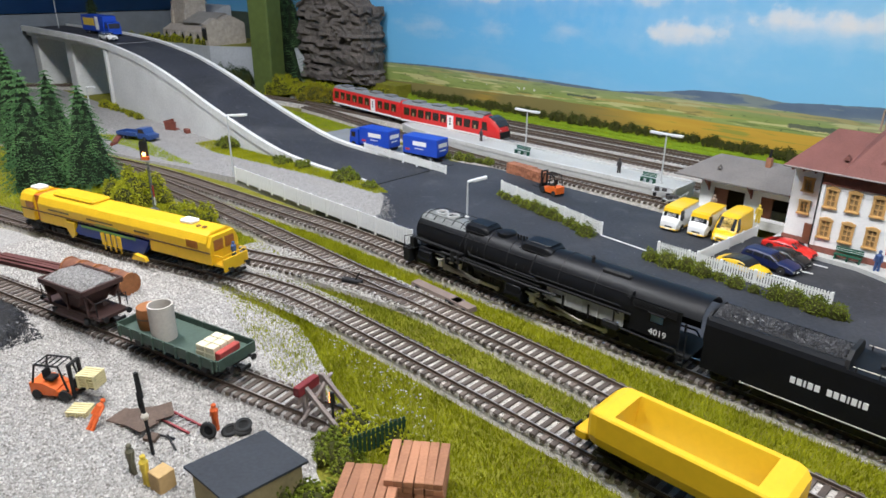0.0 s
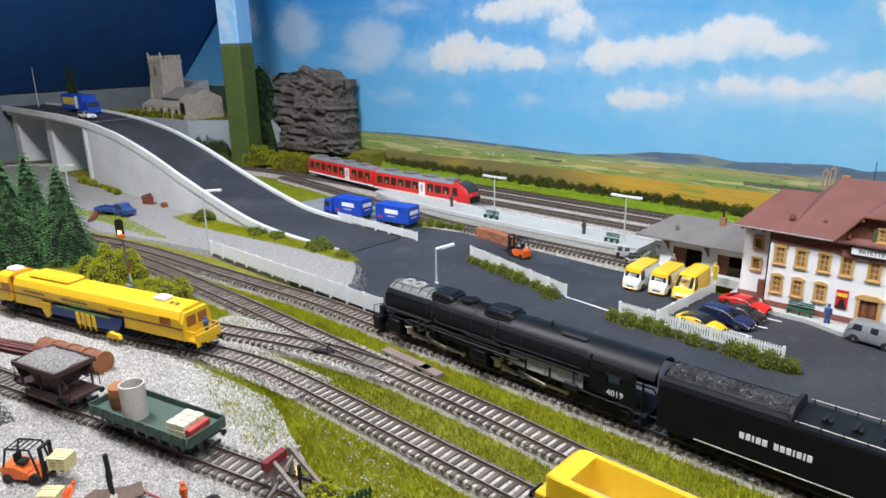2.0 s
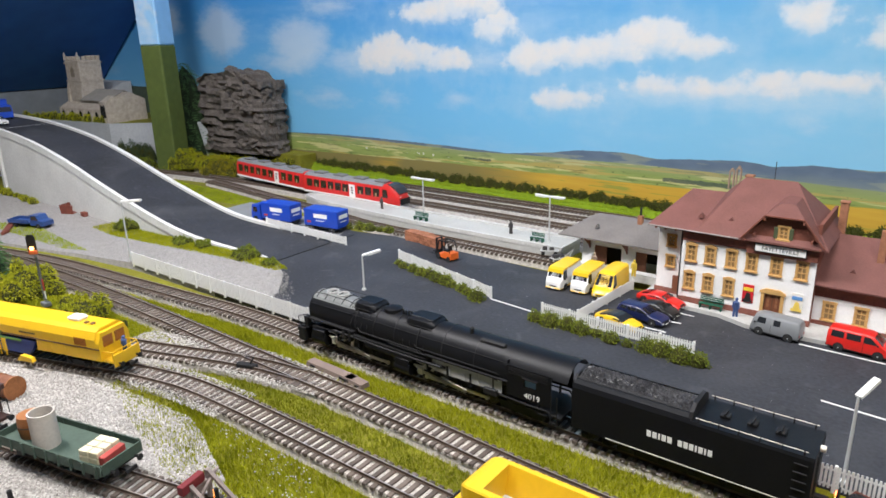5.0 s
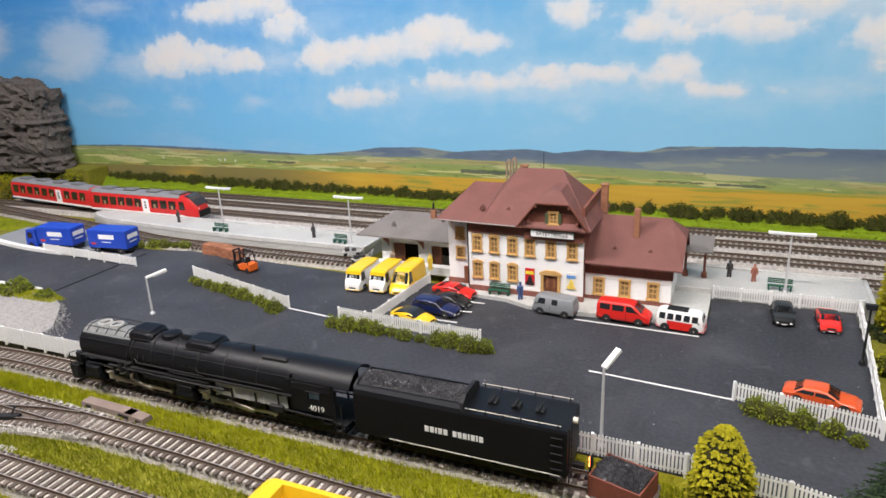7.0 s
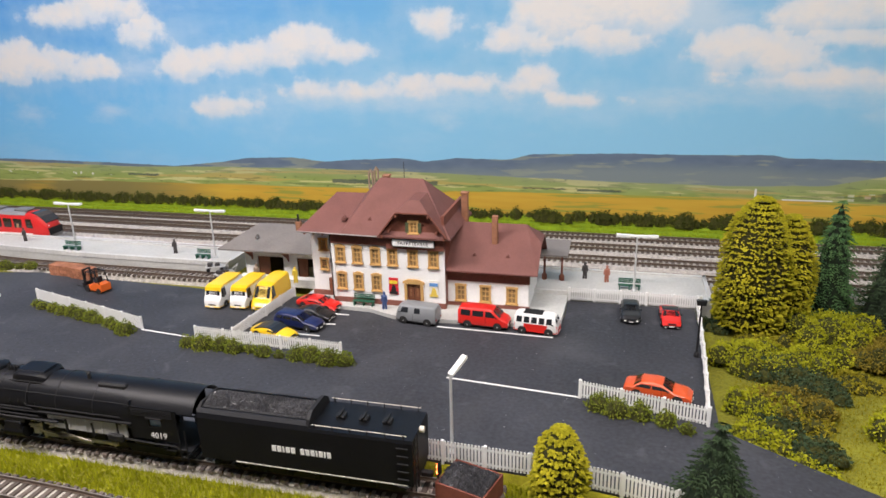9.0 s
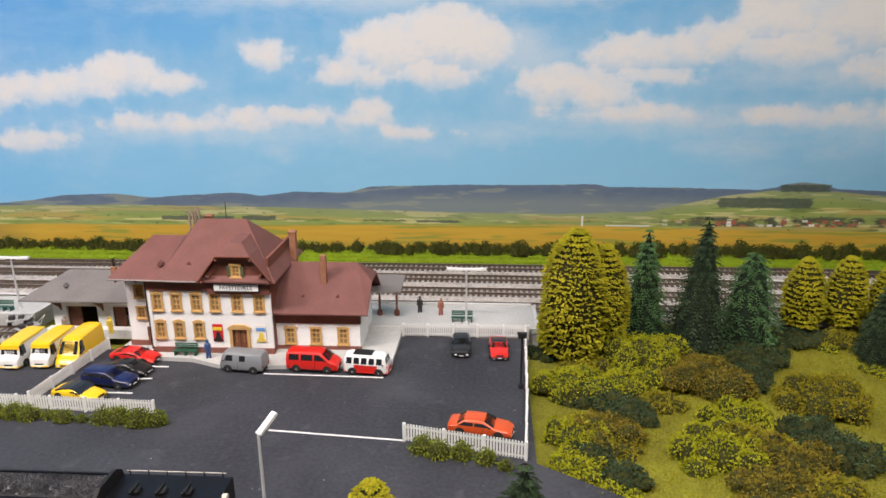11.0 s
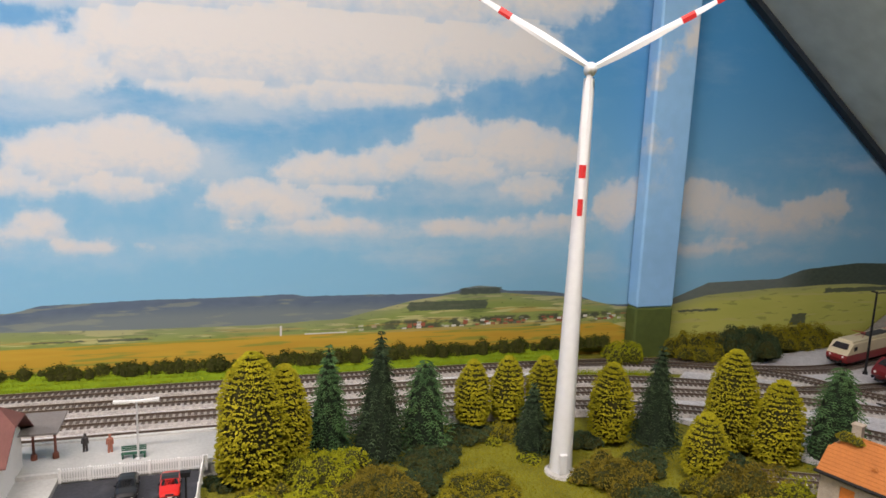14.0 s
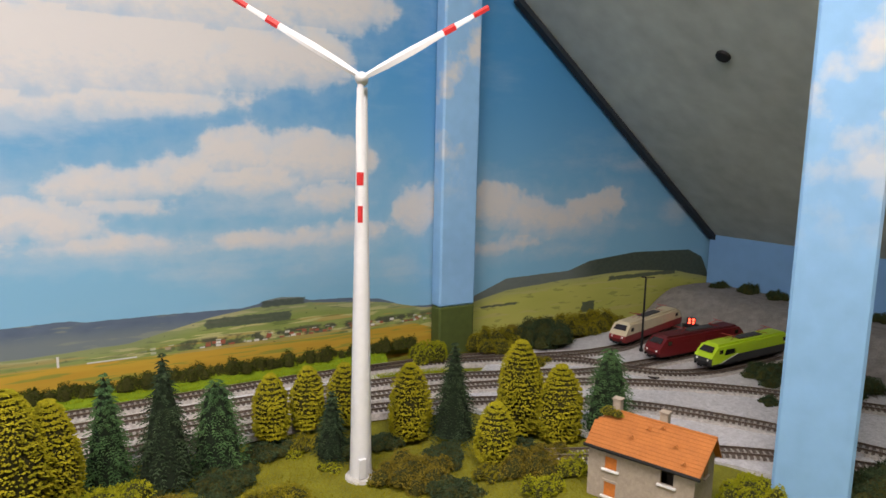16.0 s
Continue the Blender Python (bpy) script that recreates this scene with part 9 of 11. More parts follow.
    ws = Mesh().loft([[Vector((L / 2 - 0.034 * (1 - k), y, z)) for y in (-hw, hw)] + [Vector((L / 2 - 0.034 * (1 - k), y, z - 0.0012)) for y in (hw, -hw)] for k, hw, z in ((0.22, 0.0112, 0.0419), (0.45, 0.0124, 0.0404), (0.70, 0.0132, 0.0362), (0.95, 0.0128, 0.0280))])
    part("windscreen", ws, M_DKGLASS, t, "black wrapped windscreen")
    for s in (-1, 1):
        part("headlight", Mesh().bbox(L / 2 - 0.004, L / 2 - 0.0005, s * 0.0085 - 0.002, s * 0.0085 + 0.002, 0.0205, 0.0230, 0.0004), M_WHITE, t)
    part("front_bumper", Mesh().prism([(-0.0118, 0.0085), (0.0118, 0.0085), (0.0124, 0.0190), (-0.0124, 0.0190)], L / 2 - 0.0030, L / 2 + 0.0016, "x"), M_BLACK_MATT, t, "black front bumper")
    for s in (-1, 1):
        part("cab_side_window", Mesh().prism([(L / 2 - 0.036, 0.0190), (L / 2 - 0.024, 0.0190), (L / 2 - 0.027, 0.0325), (L / 2 - 0.036, 0.0325)], min(s * (w - 0.002), s * (w + 0.0006)), max(s * (w - 0.002), s * (w + 0.0006)), "y"), M_DKGLASS, t)
    part("front_skirt", Mesh().prism([(-0.0110, 0.0030), (0.0110, 0.0030), (0.0125, 0.0110), (-0.0125, 0.0110)], L / 2 - 0.010, L / 2 + 0.0005, "x"), mat("skirt_grey", (0.25, 0.25, 0.25), 0.6), t)
    u = thing("railcar", pose(-1.0565, 0.8810, RAIL_Z, 0, 0, -5.5), "red diesel railcar coach coupled to its partner", "train", "railcar pair")
    body(u, L, 0)
    part("gangway", Mesh().bbox(L / 2, L / 2 + 0.0045, -0.0120, 0.0120, 0.0090, 0.0380, 0.0006), M_WHITE, u, "pale gangway bellows")


railcar()


def electric_loco(x, y, a, lower, upper, label, stripe=None, top=None):
    t = thing("electric_locomotive", pose(x, y, RAIL_Z, 0, 0, a), label, "locomotive", "depot locomotives")
    L, w = 0.220, 0.0170
    lowp = [(-L / 2, 0.0085), (L / 2, 0.0085), (L / 2 + 0.004, 0.0150), (L / 2 + 0.003, 0.0215), (-L / 2 - 0.003, 0.0215), (-L / 2 - 0.004, 0.0150)]
    upp = [(-L / 2 - 0.003, 0.0215), (L / 2 + 0.003, 0.0215), (L / 2 - 0.004, 0.0300), (L / 2 - 0.014, 0.0390), (-L / 2 + 0.014, 0.0390), (-L / 2 + 0.004, 0.0300)]
    part("lower_body", Mesh().prism(lowp, -w, w, "y"), lower, t)
    part("upper_body", Mesh().loft([[Vector((px, s * ww, pz)) for px, pz in upp] for s, ww in ((-1, w), (-1, w - 0.001), (1, w - 0.001), (1, w))]), upper, t)
    part("roof", Mesh().prism([(-L / 2 + 0.014, 0.0385), (L / 2 - 0.014, 0.0385), (L / 2 - 0.020, 0.0425), (-L / 2 + 0.020, 0.0425)], -w + 0.004, w - 0.004, "y"), top or mat("roof_grey_dark", (0.16, 0.16, 0.16), 0.7), t)
    part("roof_hatch", Mesh().bbox(-0.030, 0.034, -0.008, 0.008, 0.0424, 0.0448, 0.0006), mat("roof_hatch_dark", (0.05, 0.05, 0.05), 0.7), t)
    for s in (-1, 1):
        me = Mesh().add([Vector((s * (L / 2 - 0.0032), -0.0125, 0.0302)), Vector((s * (L / 2 - 0.0032), 0.0125, 0.0302)), Vector((s * (L / 2 - 0.0120), 0.0105, 0.0382)), Vector((s * (L / 2 - 0.0120), -0.0105, 0.0382)), Vector((s * (L / 2 - 0.0055), -0.0125, 0.0302)), Vector((s * (L / 2 - 0.0055), 0.0125, 0.0302)), Vector((s * (L / 2 - 0.0140), 0.0105, 0.0378)), Vector((s * (L / 2 - 0.0140), -0.0105, 0.0378))], [(0, 1, 2, 3), (7, 6, 5, 4), (0, 4, 5, 1), (1, 5, 6, 2), (2, 6, 7, 3), (3, 7, 4, 0)])
        part("windscreen", me, M_DKGLASS, t, m=pose(s * 0.0012, 0, 0.0004))
        for q in (-1, 1):
            part("headlight", Mesh().tube((s * (L / 2 + 0.002), q * 0.0105, 0.0185), (s * (L / 2 + 0.0050), q * 0.0105, 0.0185), 0.0016, seg=10), M_WHITE, t)
            part("cab_window", Mesh().bbox(min(s * (L / 2 - 0.026), s * (L / 2 - 0.016)), max(s * (L / 2 - 0.026), s * (L / 2 - 0.016)), min(q * w, q * (w + 0.0004)), max(q * w, q * (w + 0.0004)), 0.0270, 0.0340, 0.0003), M_DKGLASS, t)
        buffers(t, s * (L / 2 + 0.004), s, 0.0115)
        bogie(t, s * 0.058, 0.0065, 0.017)
        pan = Mesh().wire([(s * 0.050, -0.006, 0.0430), (s * 0.030, 0, 0.0480), (s * 0.055, 0, 0.0525)], 0.0005, 5).wire([(s * 0.050, 0.006, 0.0430), (s * 0.030, 0, 0.0480)], 0.0005, 5).wire([(s * 0.055, -0.010, 0.0525), (s * 0.055, 0.010, 0.0525)], 0.0006, 5)
        part("pantograph", pan, mat("pantograph_red", (0.35, 0.05, 0.04), 0.6), t)
    for q in (-1, 1):
        for k in range(4):
            part("louvre", Mesh().bbox(-0.055 + k * 0.030, -0.035 + k * 0.030, min(q * w, q * (w + 0.0005)), max(q * w, q * (w + 0.0005)), 0.0265, 0.0340, 0.0003), upper, t)
        if stripe:
            part("side_flash", Mesh().prism([(-L / 2 - 0.002, 0.011), (-L / 2 + 0.018, 0.011), (-L / 2 + 0.062, 0.0225), (-L / 2, 0.0225)], min(q * w, q * (w + 0.0004)), max(q * w, q * (w + 0.0004)), "y"), stripe, t)
            part("pale_line", Mesh().prism([(-L / 2 + 0.018, 0.0110), (-L / 2 + 0.024, 0.0110), (-L / 2 + 0.068, 0.0225), (-L / 2 + 0.062, 0.0225)], min(q * w, q * (w + 0.0005)), max(q * w, q * (w + 0.0005)), "y"), M_WHITE, t)
            part("window_band", Mesh().prism([(-L / 2 + 0.030, 0.0235), (-L / 2 + 0.060, 0.0250), (-L / 2 + 0.056, 0.0325), (-L / 2 + 0.034, 0.0335)], min(q * w, q * (w + 0.0005)), max(q * w, q * (w + 0.0005)), "y"), M_BLACK, t)
    part("under_frame", Mesh().box(-L / 2, L / 2, -0.0130, 0.0130, 0.0060, 0.0088), M_BLACK_MATT, t)


IVORY = mat("ivory_paint", (0.60, 0.52, 0.35), 0.45, vary=0.08)
MAROON = mat("maroon_paint", (0.15, 0.012, 0.014), 0.4, vary=0.1)
LIME = mat("lime_paint", (0.42, 0.62, 0.02), 0.45, vary=0.05)
electric_loco(1.312, 0.9262, 14, mat("wine_red", (0.22, 0.02, 0.02), 0.45), IVORY, "cream and wine-red electric locomotive in the depot", top=IVORY)
electric_loco(1.308, 0.8080, -1, MAROON, MAROON, "dark red electric locomotive in the depot", top=mat("maroon_roof", (0.09, 0.015, 0.016), 0.6))
electric_loco(1.345, 0.7350, 0, mat("charcoal_paint", (0.035, 0.036, 0.038), 0.5), LIME, "lime green and black electric locomotive in the depot", stripe=LIME, top=LIME)


# ---- road vehicles ----
def paint(name, col, rough=0.3):
    return mat("car_" + name, col, rough, vary=0.04, scale=60, bump=0.0, spec=0.55)


M_CARGLASS = glass("car_window_glass", (0.016, 0.018, 0.021), 0.12)
M_LAMPGLASS = mat("lamp_glass", (0.75, 0.75, 0.70), 0.2, bump=0)


def road_wheel(parent, x, y, r, s):
    w = part("wheel", Mesh().lathe([(r * 0.62, -0.0012), (r, -0.0010), (r, 0.0010), (r * 0.62, 0.0013)], 16, pose(x, y, r, -90 * s, 0, 0)), M_RUBBER, parent)
    part("rim", Mesh().lathe([(r * 0.62, 0.0006), (r * 0.55, 0.0012), (r * 0.2, 0.0011), (r * 0.15, 0.0016)], 12, pose(x, y, r, -90 * s, 0, 0)), mat("rim_silver", (0.45, 0.45, 0.45), 0.35, 0.6), w)


class Coachwork:
    """The outer skin of a model road vehicle: an upper outline over shares of the length, sides that lean in above the belt, ends rounded in plan."""

    def __init__(self, L, W, top, belt, lean=0.22, nose=0.16, low=0.0026):
        self.L, self.h, self.top, self.belt, self.lean, self.nose, self.low = L, W / 2, top, belt, lean, nose, low

    def z(self, u):
        return float(np.interp(u, [p[0] for p in self.top], [p[1] for p in self.top]))

    def half(self, u, z):
        plan = self.h * (1 - self.nose * abs(2 * u) ** 7)
        return plan - self.lean * max(0.0, z - self.belt)

    def shell(self):
        us = sorted({p[0] for p in self.top} | {-0.5 + k / 18 for k in range(19)} | {-0.485, 0.485})
        rings = []
        for u in us:
            zt = self.z(u)
            side = min(self.belt, zt - 0.0020)
            eave = max(side + 0.0004, zt - 0.0014)
            half = [(self.half(u, 0) * 0.93, self.low), (self.half(u, 0), self.low + 0.0016), (self.half(u, 0) + 0.0001, (self.low + side) / 2), (self.half(u, side), side), (self.half(u, eave), eave), (self.half(u, eave) - 0.0012, zt - 0.0002), (self.half(u, eave) * 0.5, zt + 0.0003)]
            rings.append([Vector((u * self.L, -y, z)) for y, z in half] + [Vector((u * self.L, y, z)) for y, z in reversed(half)])
        return Mesh().loft(rings)

    def side_pane(self, s, u0, u1, v0, v1, z0, z1, out=0.00022):
        """A pane on one side from u0..u1 at its foot to v0..v1 at its head."""
        n, me = 4, Mesh()
        rows = []
        for k in range(n + 1):
            f = k / n
            a, b = u0 + (u1 - u0) * f, v0 + (v1 - v0) * f
            rows.append([Vector((a * self.L, s * (self.half(a, z0) + out), z0)), Vector((b * self.L, s * (self.half(b, z1) + out), z1)), Vector((b * self.L, s * (self.half(b, z1) - 0.0006), z1)), Vector((a * self.L, s * (self.half(a, z0) - 0.0006), z0))])
        return me.loft(rows)

    def screen(self, u0, u1, shrink=0.0016, y0=-1.0, y1=1.0, out=0.0003):
        """A pane across the sloping front or back between two shares of the length."""
        rows = []
        mids = [p[0] for p in self.top if min(u0, u1) < p[0] < max(u0, u1)] + [u0 + (u1 - u0) * k / 4 for k in range(5)]
        for u in sorted(set(mids)):
            z = self.z(u)
            w = self.half(u, z - 0.001) - shrink
            rows.append([Vector((u * self.L, w * y0, z + out)), Vector((u * self.L, w * y1, z + out)), Vector((u * self.L, w * y1, z - 0.0006)), Vector((u * self.L, w * y0, z - 0.0006))])
        return Mesh().loft(rows)


def vehicle(name, label, category, x, y, a, L, W, top, belt, m, panes, front, rear=None, z=0.0, group="", roof=None, lower=None, wheel_r=0.0037, axles=(0.30, -0.30), split=False, lean=0.22, soft_top=None):
    """panes: side windows (foot from, foot to, head from, head to) in shares of the length; front and rear: the shares between which the screens lie."""
    t = thing(name, pose(x, y, z, 0, 0, a), label, category, group)
    c = Coachwork(L, W, top, belt, lean)
    part("body", c.shell(), m, t, smooth=True)
    h = W / 2
    head = max(p[1] for p in top) - 0.0022
    for s in (-1, 1):
        for u0, u1, v0, v1 in panes:
            part("side_window", c.side_pane(s, u0, u1, v0, v1, belt + 0.0005, head), M_CARGLASS, t)
        part("door_seam", c.side_pane(s, 0.06, 0.066, 0.06, 0.066, 0.0045, belt, 0.00012), M_BLACK_MATT, t)
        part("sill", c.side_pane(s, -0.47, 0.47, -0.47, 0.47, c.low + 0.0004, c.low + 0.0012, 0.0002), M_BLACK_MATT if lower is None else lower[1], t)
        if lower:
            part("lower_panel", c.side_pane(s, -0.485, 0.485, -0.485, 0.485, c.low + 0.0012, lower[0], 0.00016), lower[1], t, "painted lower body band")
        if roof:
            part("roof_side", c.side_pane(s, -0.485, front[1] + 0.01, -0.485, front[1] + 0.01, head + 0.0004, head + 0.0010, 0.00018), roof, t)
        part("mirror", Mesh().bbox(front[0] * L - 0.004, front[0] * L - 0.0028, min(s * h, s * (h + 0.0016)), max(s * h, s * (h + 0.0016)), belt, belt + 0.0014, 0.0003), M_BLACK_MATT, t)
        zl = min(c.z(0.49) - 0.0026, 0.0068)
        part("headlight", Mesh().lathe([(0.0013, 0), (0.0012, 0.0007), (0.0006, 0.0010)], 10, pose(L / 2 - 0.0006, s * h * 0.62, zl, 0, 90, 0)), M_LAMPGLASS, t)
        part("tail_light", Mesh().bbox(-L / 2 - 0.0003, -L / 2 + 0.0010, s * h * 0.66 - 0.0009, s * h * 0.66 + 0.0009, 0.0056, 0.0078, 0.0002), mat("tail_red", (0.35, 0.01, 0.01), 0.3, bump=0), t)
    if split:
        for y0, y1 in ((-1, -0.05), (0.05, 1)):
            part("windscreen", c.screen(*front, y0=y0, y1=y1), M_CARGLASS, t, "split windscreen")
    else:
        part("windscreen", c.screen(*front), M_CARGLASS, t, "sloping windscreen")
    if rear:
        part("rear_window", c.screen(*rear), M_CARGLASS, t)
    if soft_top:
        part("soft_top", c.screen(*soft_top[0], shrink=0.0002, out=0.0005), soft_top[1], t, "dark folded top")
    if roof:
        part("roof_panel", c.screen(-0.485, front[1] + 0.012, shrink=-0.0001, out=0.0005), roof, t, "roof in a second colour")
    for u in axles:
        for s in (-1, 1):
            road_wheel(t, u * L, s * (h - 0.0008), wheel_r, s)
            part("wheel_arch", Mesh().lathe([(wheel_r + 0.0007, 0), (wheel_r + 0.0007, 0.0004), (0.0005, 0.0004)], 16, pose(u * L, s * (h - 0.0002), wheel_r + 0.0002, -90 * s, 0, 0)), M_BLACK_MATT, t)
    bm_ = M_BLACK_MATT if lower is None else lower[1]
    part("bumper", Mesh().bbox(L / 2 - 0.0012, L / 2 + 0.0006, -h * 0.84, h * 0.84, 0.0028, 0.0042, 0.0004), bm_, t)
    part("bumper", Mesh().bbox(-L / 2 - 0.0006, -L / 2 + 0.0012, -h * 0.84, h * 0.84, 0.0028, 0.0042, 0.0004), bm_, t)
    part("grille", Mesh().bbox(L / 2 - 0.0010, L / 2 + 0.0002, -h * 0.40, h * 0.40, 0.0050, 0.0066, 0.0002), M_BLACK_MATT, t)
    part("plate_bar", Mesh().box(L / 2 + 0.0005, L / 2 + 0.0009, -0.0022, 0.0022, 0.0032, 0.0040), M_WHITE, t)
    return t


VAN = [(-0.5, 0.0225), (-0.485, 0.0246), (-0.40, 0.0252), (0.30, 0.0252), (0.38, 0.0236), (0.43, 0.0150), (0.465, 0.0132), (0.5, 0.0100)]
TALL = [(-0.5, 0.0255), (-0.485, 0.0278), (-0.40, 0.0286), (0.14, 0.0286), (0.24, 0.0262), (0.385, 0.0136), (0.45, 0.0112), (0.5, 0.0078)]
BUS = [(-0.5, 0.0170), (-0.475, 0.0192), (-0.38, 0.0202), (0.34, 0.0202), (0.43, 0.0186), (0.478, 0.0122), (0.5, 0.0090)]
COMBI = [(-0.5, 0.0180), (-0.475, 0.0204), (-0.38, 0.0210), (0.12, 0.0210), (0.20, 0.0198), (0.36, 0.0126), (0.45, 0.0108), (0.5, 0.0080)]
SALOON = [(-0.5, 0.0086), (-0.46, 0.0098), (-0.36, 0.0103), (-0.24, 0.0146), (-0.05, 0.0153), (0.06, 0.0148), (0.23, 0.0102), (0.42, 0.0090), (0.5, 0.0066)]
ESTATE = [(-0.5, 0.0100), (-0.47, 0.0130), (-0.42, 0.0154), (-0.10, 0.0160), (0.04, 0.0154), (0.22, 0.0104), (0.42, 0.0092), (0.5, 0.0070)]
COUPE = [(-0.5, 0.0080), (-0.44, 0.0092), (-0.20, 0.0122), (-0.04, 0.0130), (0.06, 0.0124), (0.22, 0.0092), (0.42, 0.0074), (0.5, 0.0052)]
CAB = [(0.24, 0.41, 0.24, 0.37)]
TWO = [(-0.33, -0.10, -0.24, -0.09), (-0.08, 0.19, -0.075, 0.06)]
LONG = [(-0.44, -0.28, -0.39, -0.27), (-0.25, -0.07, -0.25, -0.06), (-0.04, 0.19, -0.04, 0.05)]
M_VANY = paint("van_yellow", (0.80, 0.50, 0.01))
M_VANW = paint("van_white", (0.72, 0.72, 0.70))
M_RED, M_INK = paint("red", (0.60, 0.018, 0.012)), paint("black", (0.012, 0.012, 0.013))
for vx, vy in ((-0.3055, 0.688), (-0.2765, 0.692)):
    vehicle("delivery_van", "white delivery van with a yellow roof and sill", "van", vx, vy, 271, 0.054, 0.0215, VAN, 0.0132, M_VANW, CAB, (0.427, 0.388), group="parked vans", roof=M_VANY, lower=(0.0052, M_VANY), lean=0.12)
vehicle("delivery_van", "all-yellow high-roofed panel van parked by the goods shed", "van", -0.2485, 0.692, 271, 0.060, 0.0225, TALL, 0.0138, M_VANY, [(0.18, 0.35, 0.18, 0.24)], (0.372, 0.25), group="parked vans", lean=0.12)
vehicle("car", "bright red sports coupe parked by the station", "car", -0.190, 0.690, 350, 0.050, 0.0195, COUPE, 0.0092, M_RED, [(-0.24, -0.04, -0.13, -0.04), (-0.02, 0.18, -0.02, 0.06)], (0.21, 0.075), (-0.38, -0.22), group="parked cars", lean=0.5)
vehicle("car", "small black open car between parked cars", "car", -0.183, 0.663, 352, 0.042, 0.0180, COUPE, 0.0092, M_INK, [(-0.02, 0.18, -0.02, 0.06)], (0.21, 0.075), group="parked cars", lean=0.5)
vehicle("car", "dark blue estate car in the car park", "car", -0.190, 0.640, 350, 0.052, 0.0195, ESTATE, 0.0102, paint("navy", (0.010, 0.016, 0.07)), LONG, (0.21, 0.055), (-0.475, -0.43), group="parked cars")
vehicle("car", "yellow sports car with a black soft top", "car", -0.204, 0.612, 348, 0.048, 0.0190, COUPE, 0.0092, paint("yellow", (0.78, 0.50, 0.01)), [(-0.02, 0.18, -0.02, 0.06)], (0.21, 0.075), group="parked cars", lean=0.5, soft_top=((-0.36, 0.20), M_INK))
vehicle("camper_van", "plain grey panel van by the station steps", "van", -0.072, 0.676, 173, 0.044, 0.0200, BUS, 0.0122, paint("grey", (0.20, 0.21, 0.22)), [(0.18, 0.37, 0.18, 0.33), (-0.12, 0.02, -0.12, 0.02)], (0.472, 0.437), group="parked vans", split=True, lean=0.3)
vehicle("minibus", "bright red passenger minibus by the annex", "van", -0.003, 0.680, 356, 0.052, 0.0205, COMBI, 0.0128, M_RED, [(-0.44, -0.24, -0.43, -0.24), (-0.20, 0.02, -0.20, 0.02), (0.06, 0.28, 0.06, 0.155)], (0.345, 0.21), (-0.498, -0.48), group="parked vans", lean=0.26)
bus = vehicle("minibus", "red and white vintage minibus with a dark sunroof", "van", 0.051, 0.676, 354, 0.044, 0.0195, BUS, 0.0118, M_VANW, [(-0.44 + 0.17 * q, -0.31 + 0.17 * q, -0.43 + 0.17 * q, -0.31 + 0.17 * q) for q in range(5)], (0.472, 0.437), (-0.498, -0.48), group="parked vans", lower=(0.0112, M_RED), split=True, lean=0.3)
part("front_panel", Mesh().bbox(0.0205, 0.0222, -0.0078, 0.0078, 0.0040, 0.0086, 0.0006), M_RED, bus, "red nose panel")
part("sunroof", Mesh().bbox(-0.013, 0.006, -0.0056, 0.0056, 0.0202, 0.0212, 0.0004), M_BLACK_MATT, bus, "dark folding sunroof")
vehicle("car", "black saloon parked nose to the street", "car", 0.141, 0.730, 272, 0.044, 0.0188, SALOON, 0.0100, M_INK, TWO, (0.22, 0.075), (-0.35, -0.25), group="parked cars", lean=0.4)
vehicle("car", "bright red sports car with dark open top", "car", 0.180, 0.726, 272, 0.044, 0.0188, COUPE, 0.0090, M_RED, [(-0.02, 0.18, -0.02, 0.06)], (0.21, 0.075), group="parked cars", lean=0.5, soft_top=((-0.26, 0.06), M_INK))
vehicle("car", "orange-red saloon behind the low hedge", "car", 0.162, 0.572, 350, 0.053, 0.0200, SALOON, 0.0100, paint("orange", (0.55, 0.075, 0.015)), TWO, (0.22, 0.075), (-0.35, -0.25), group="parked cars", lean=0.4)
# vehicles on and below the ramp
vehicle("car", "white and blue pick-up car on the ramp", "car", -1.555, 0.582, 2, 0.054, 0.0200, ESTATE, 0.0104, M_VANW, LONG, (0.21, 0.055), z=0.124, group="ramp traffic", roof=paint("steel_blue", (0.03, 0.07, 0.22)))


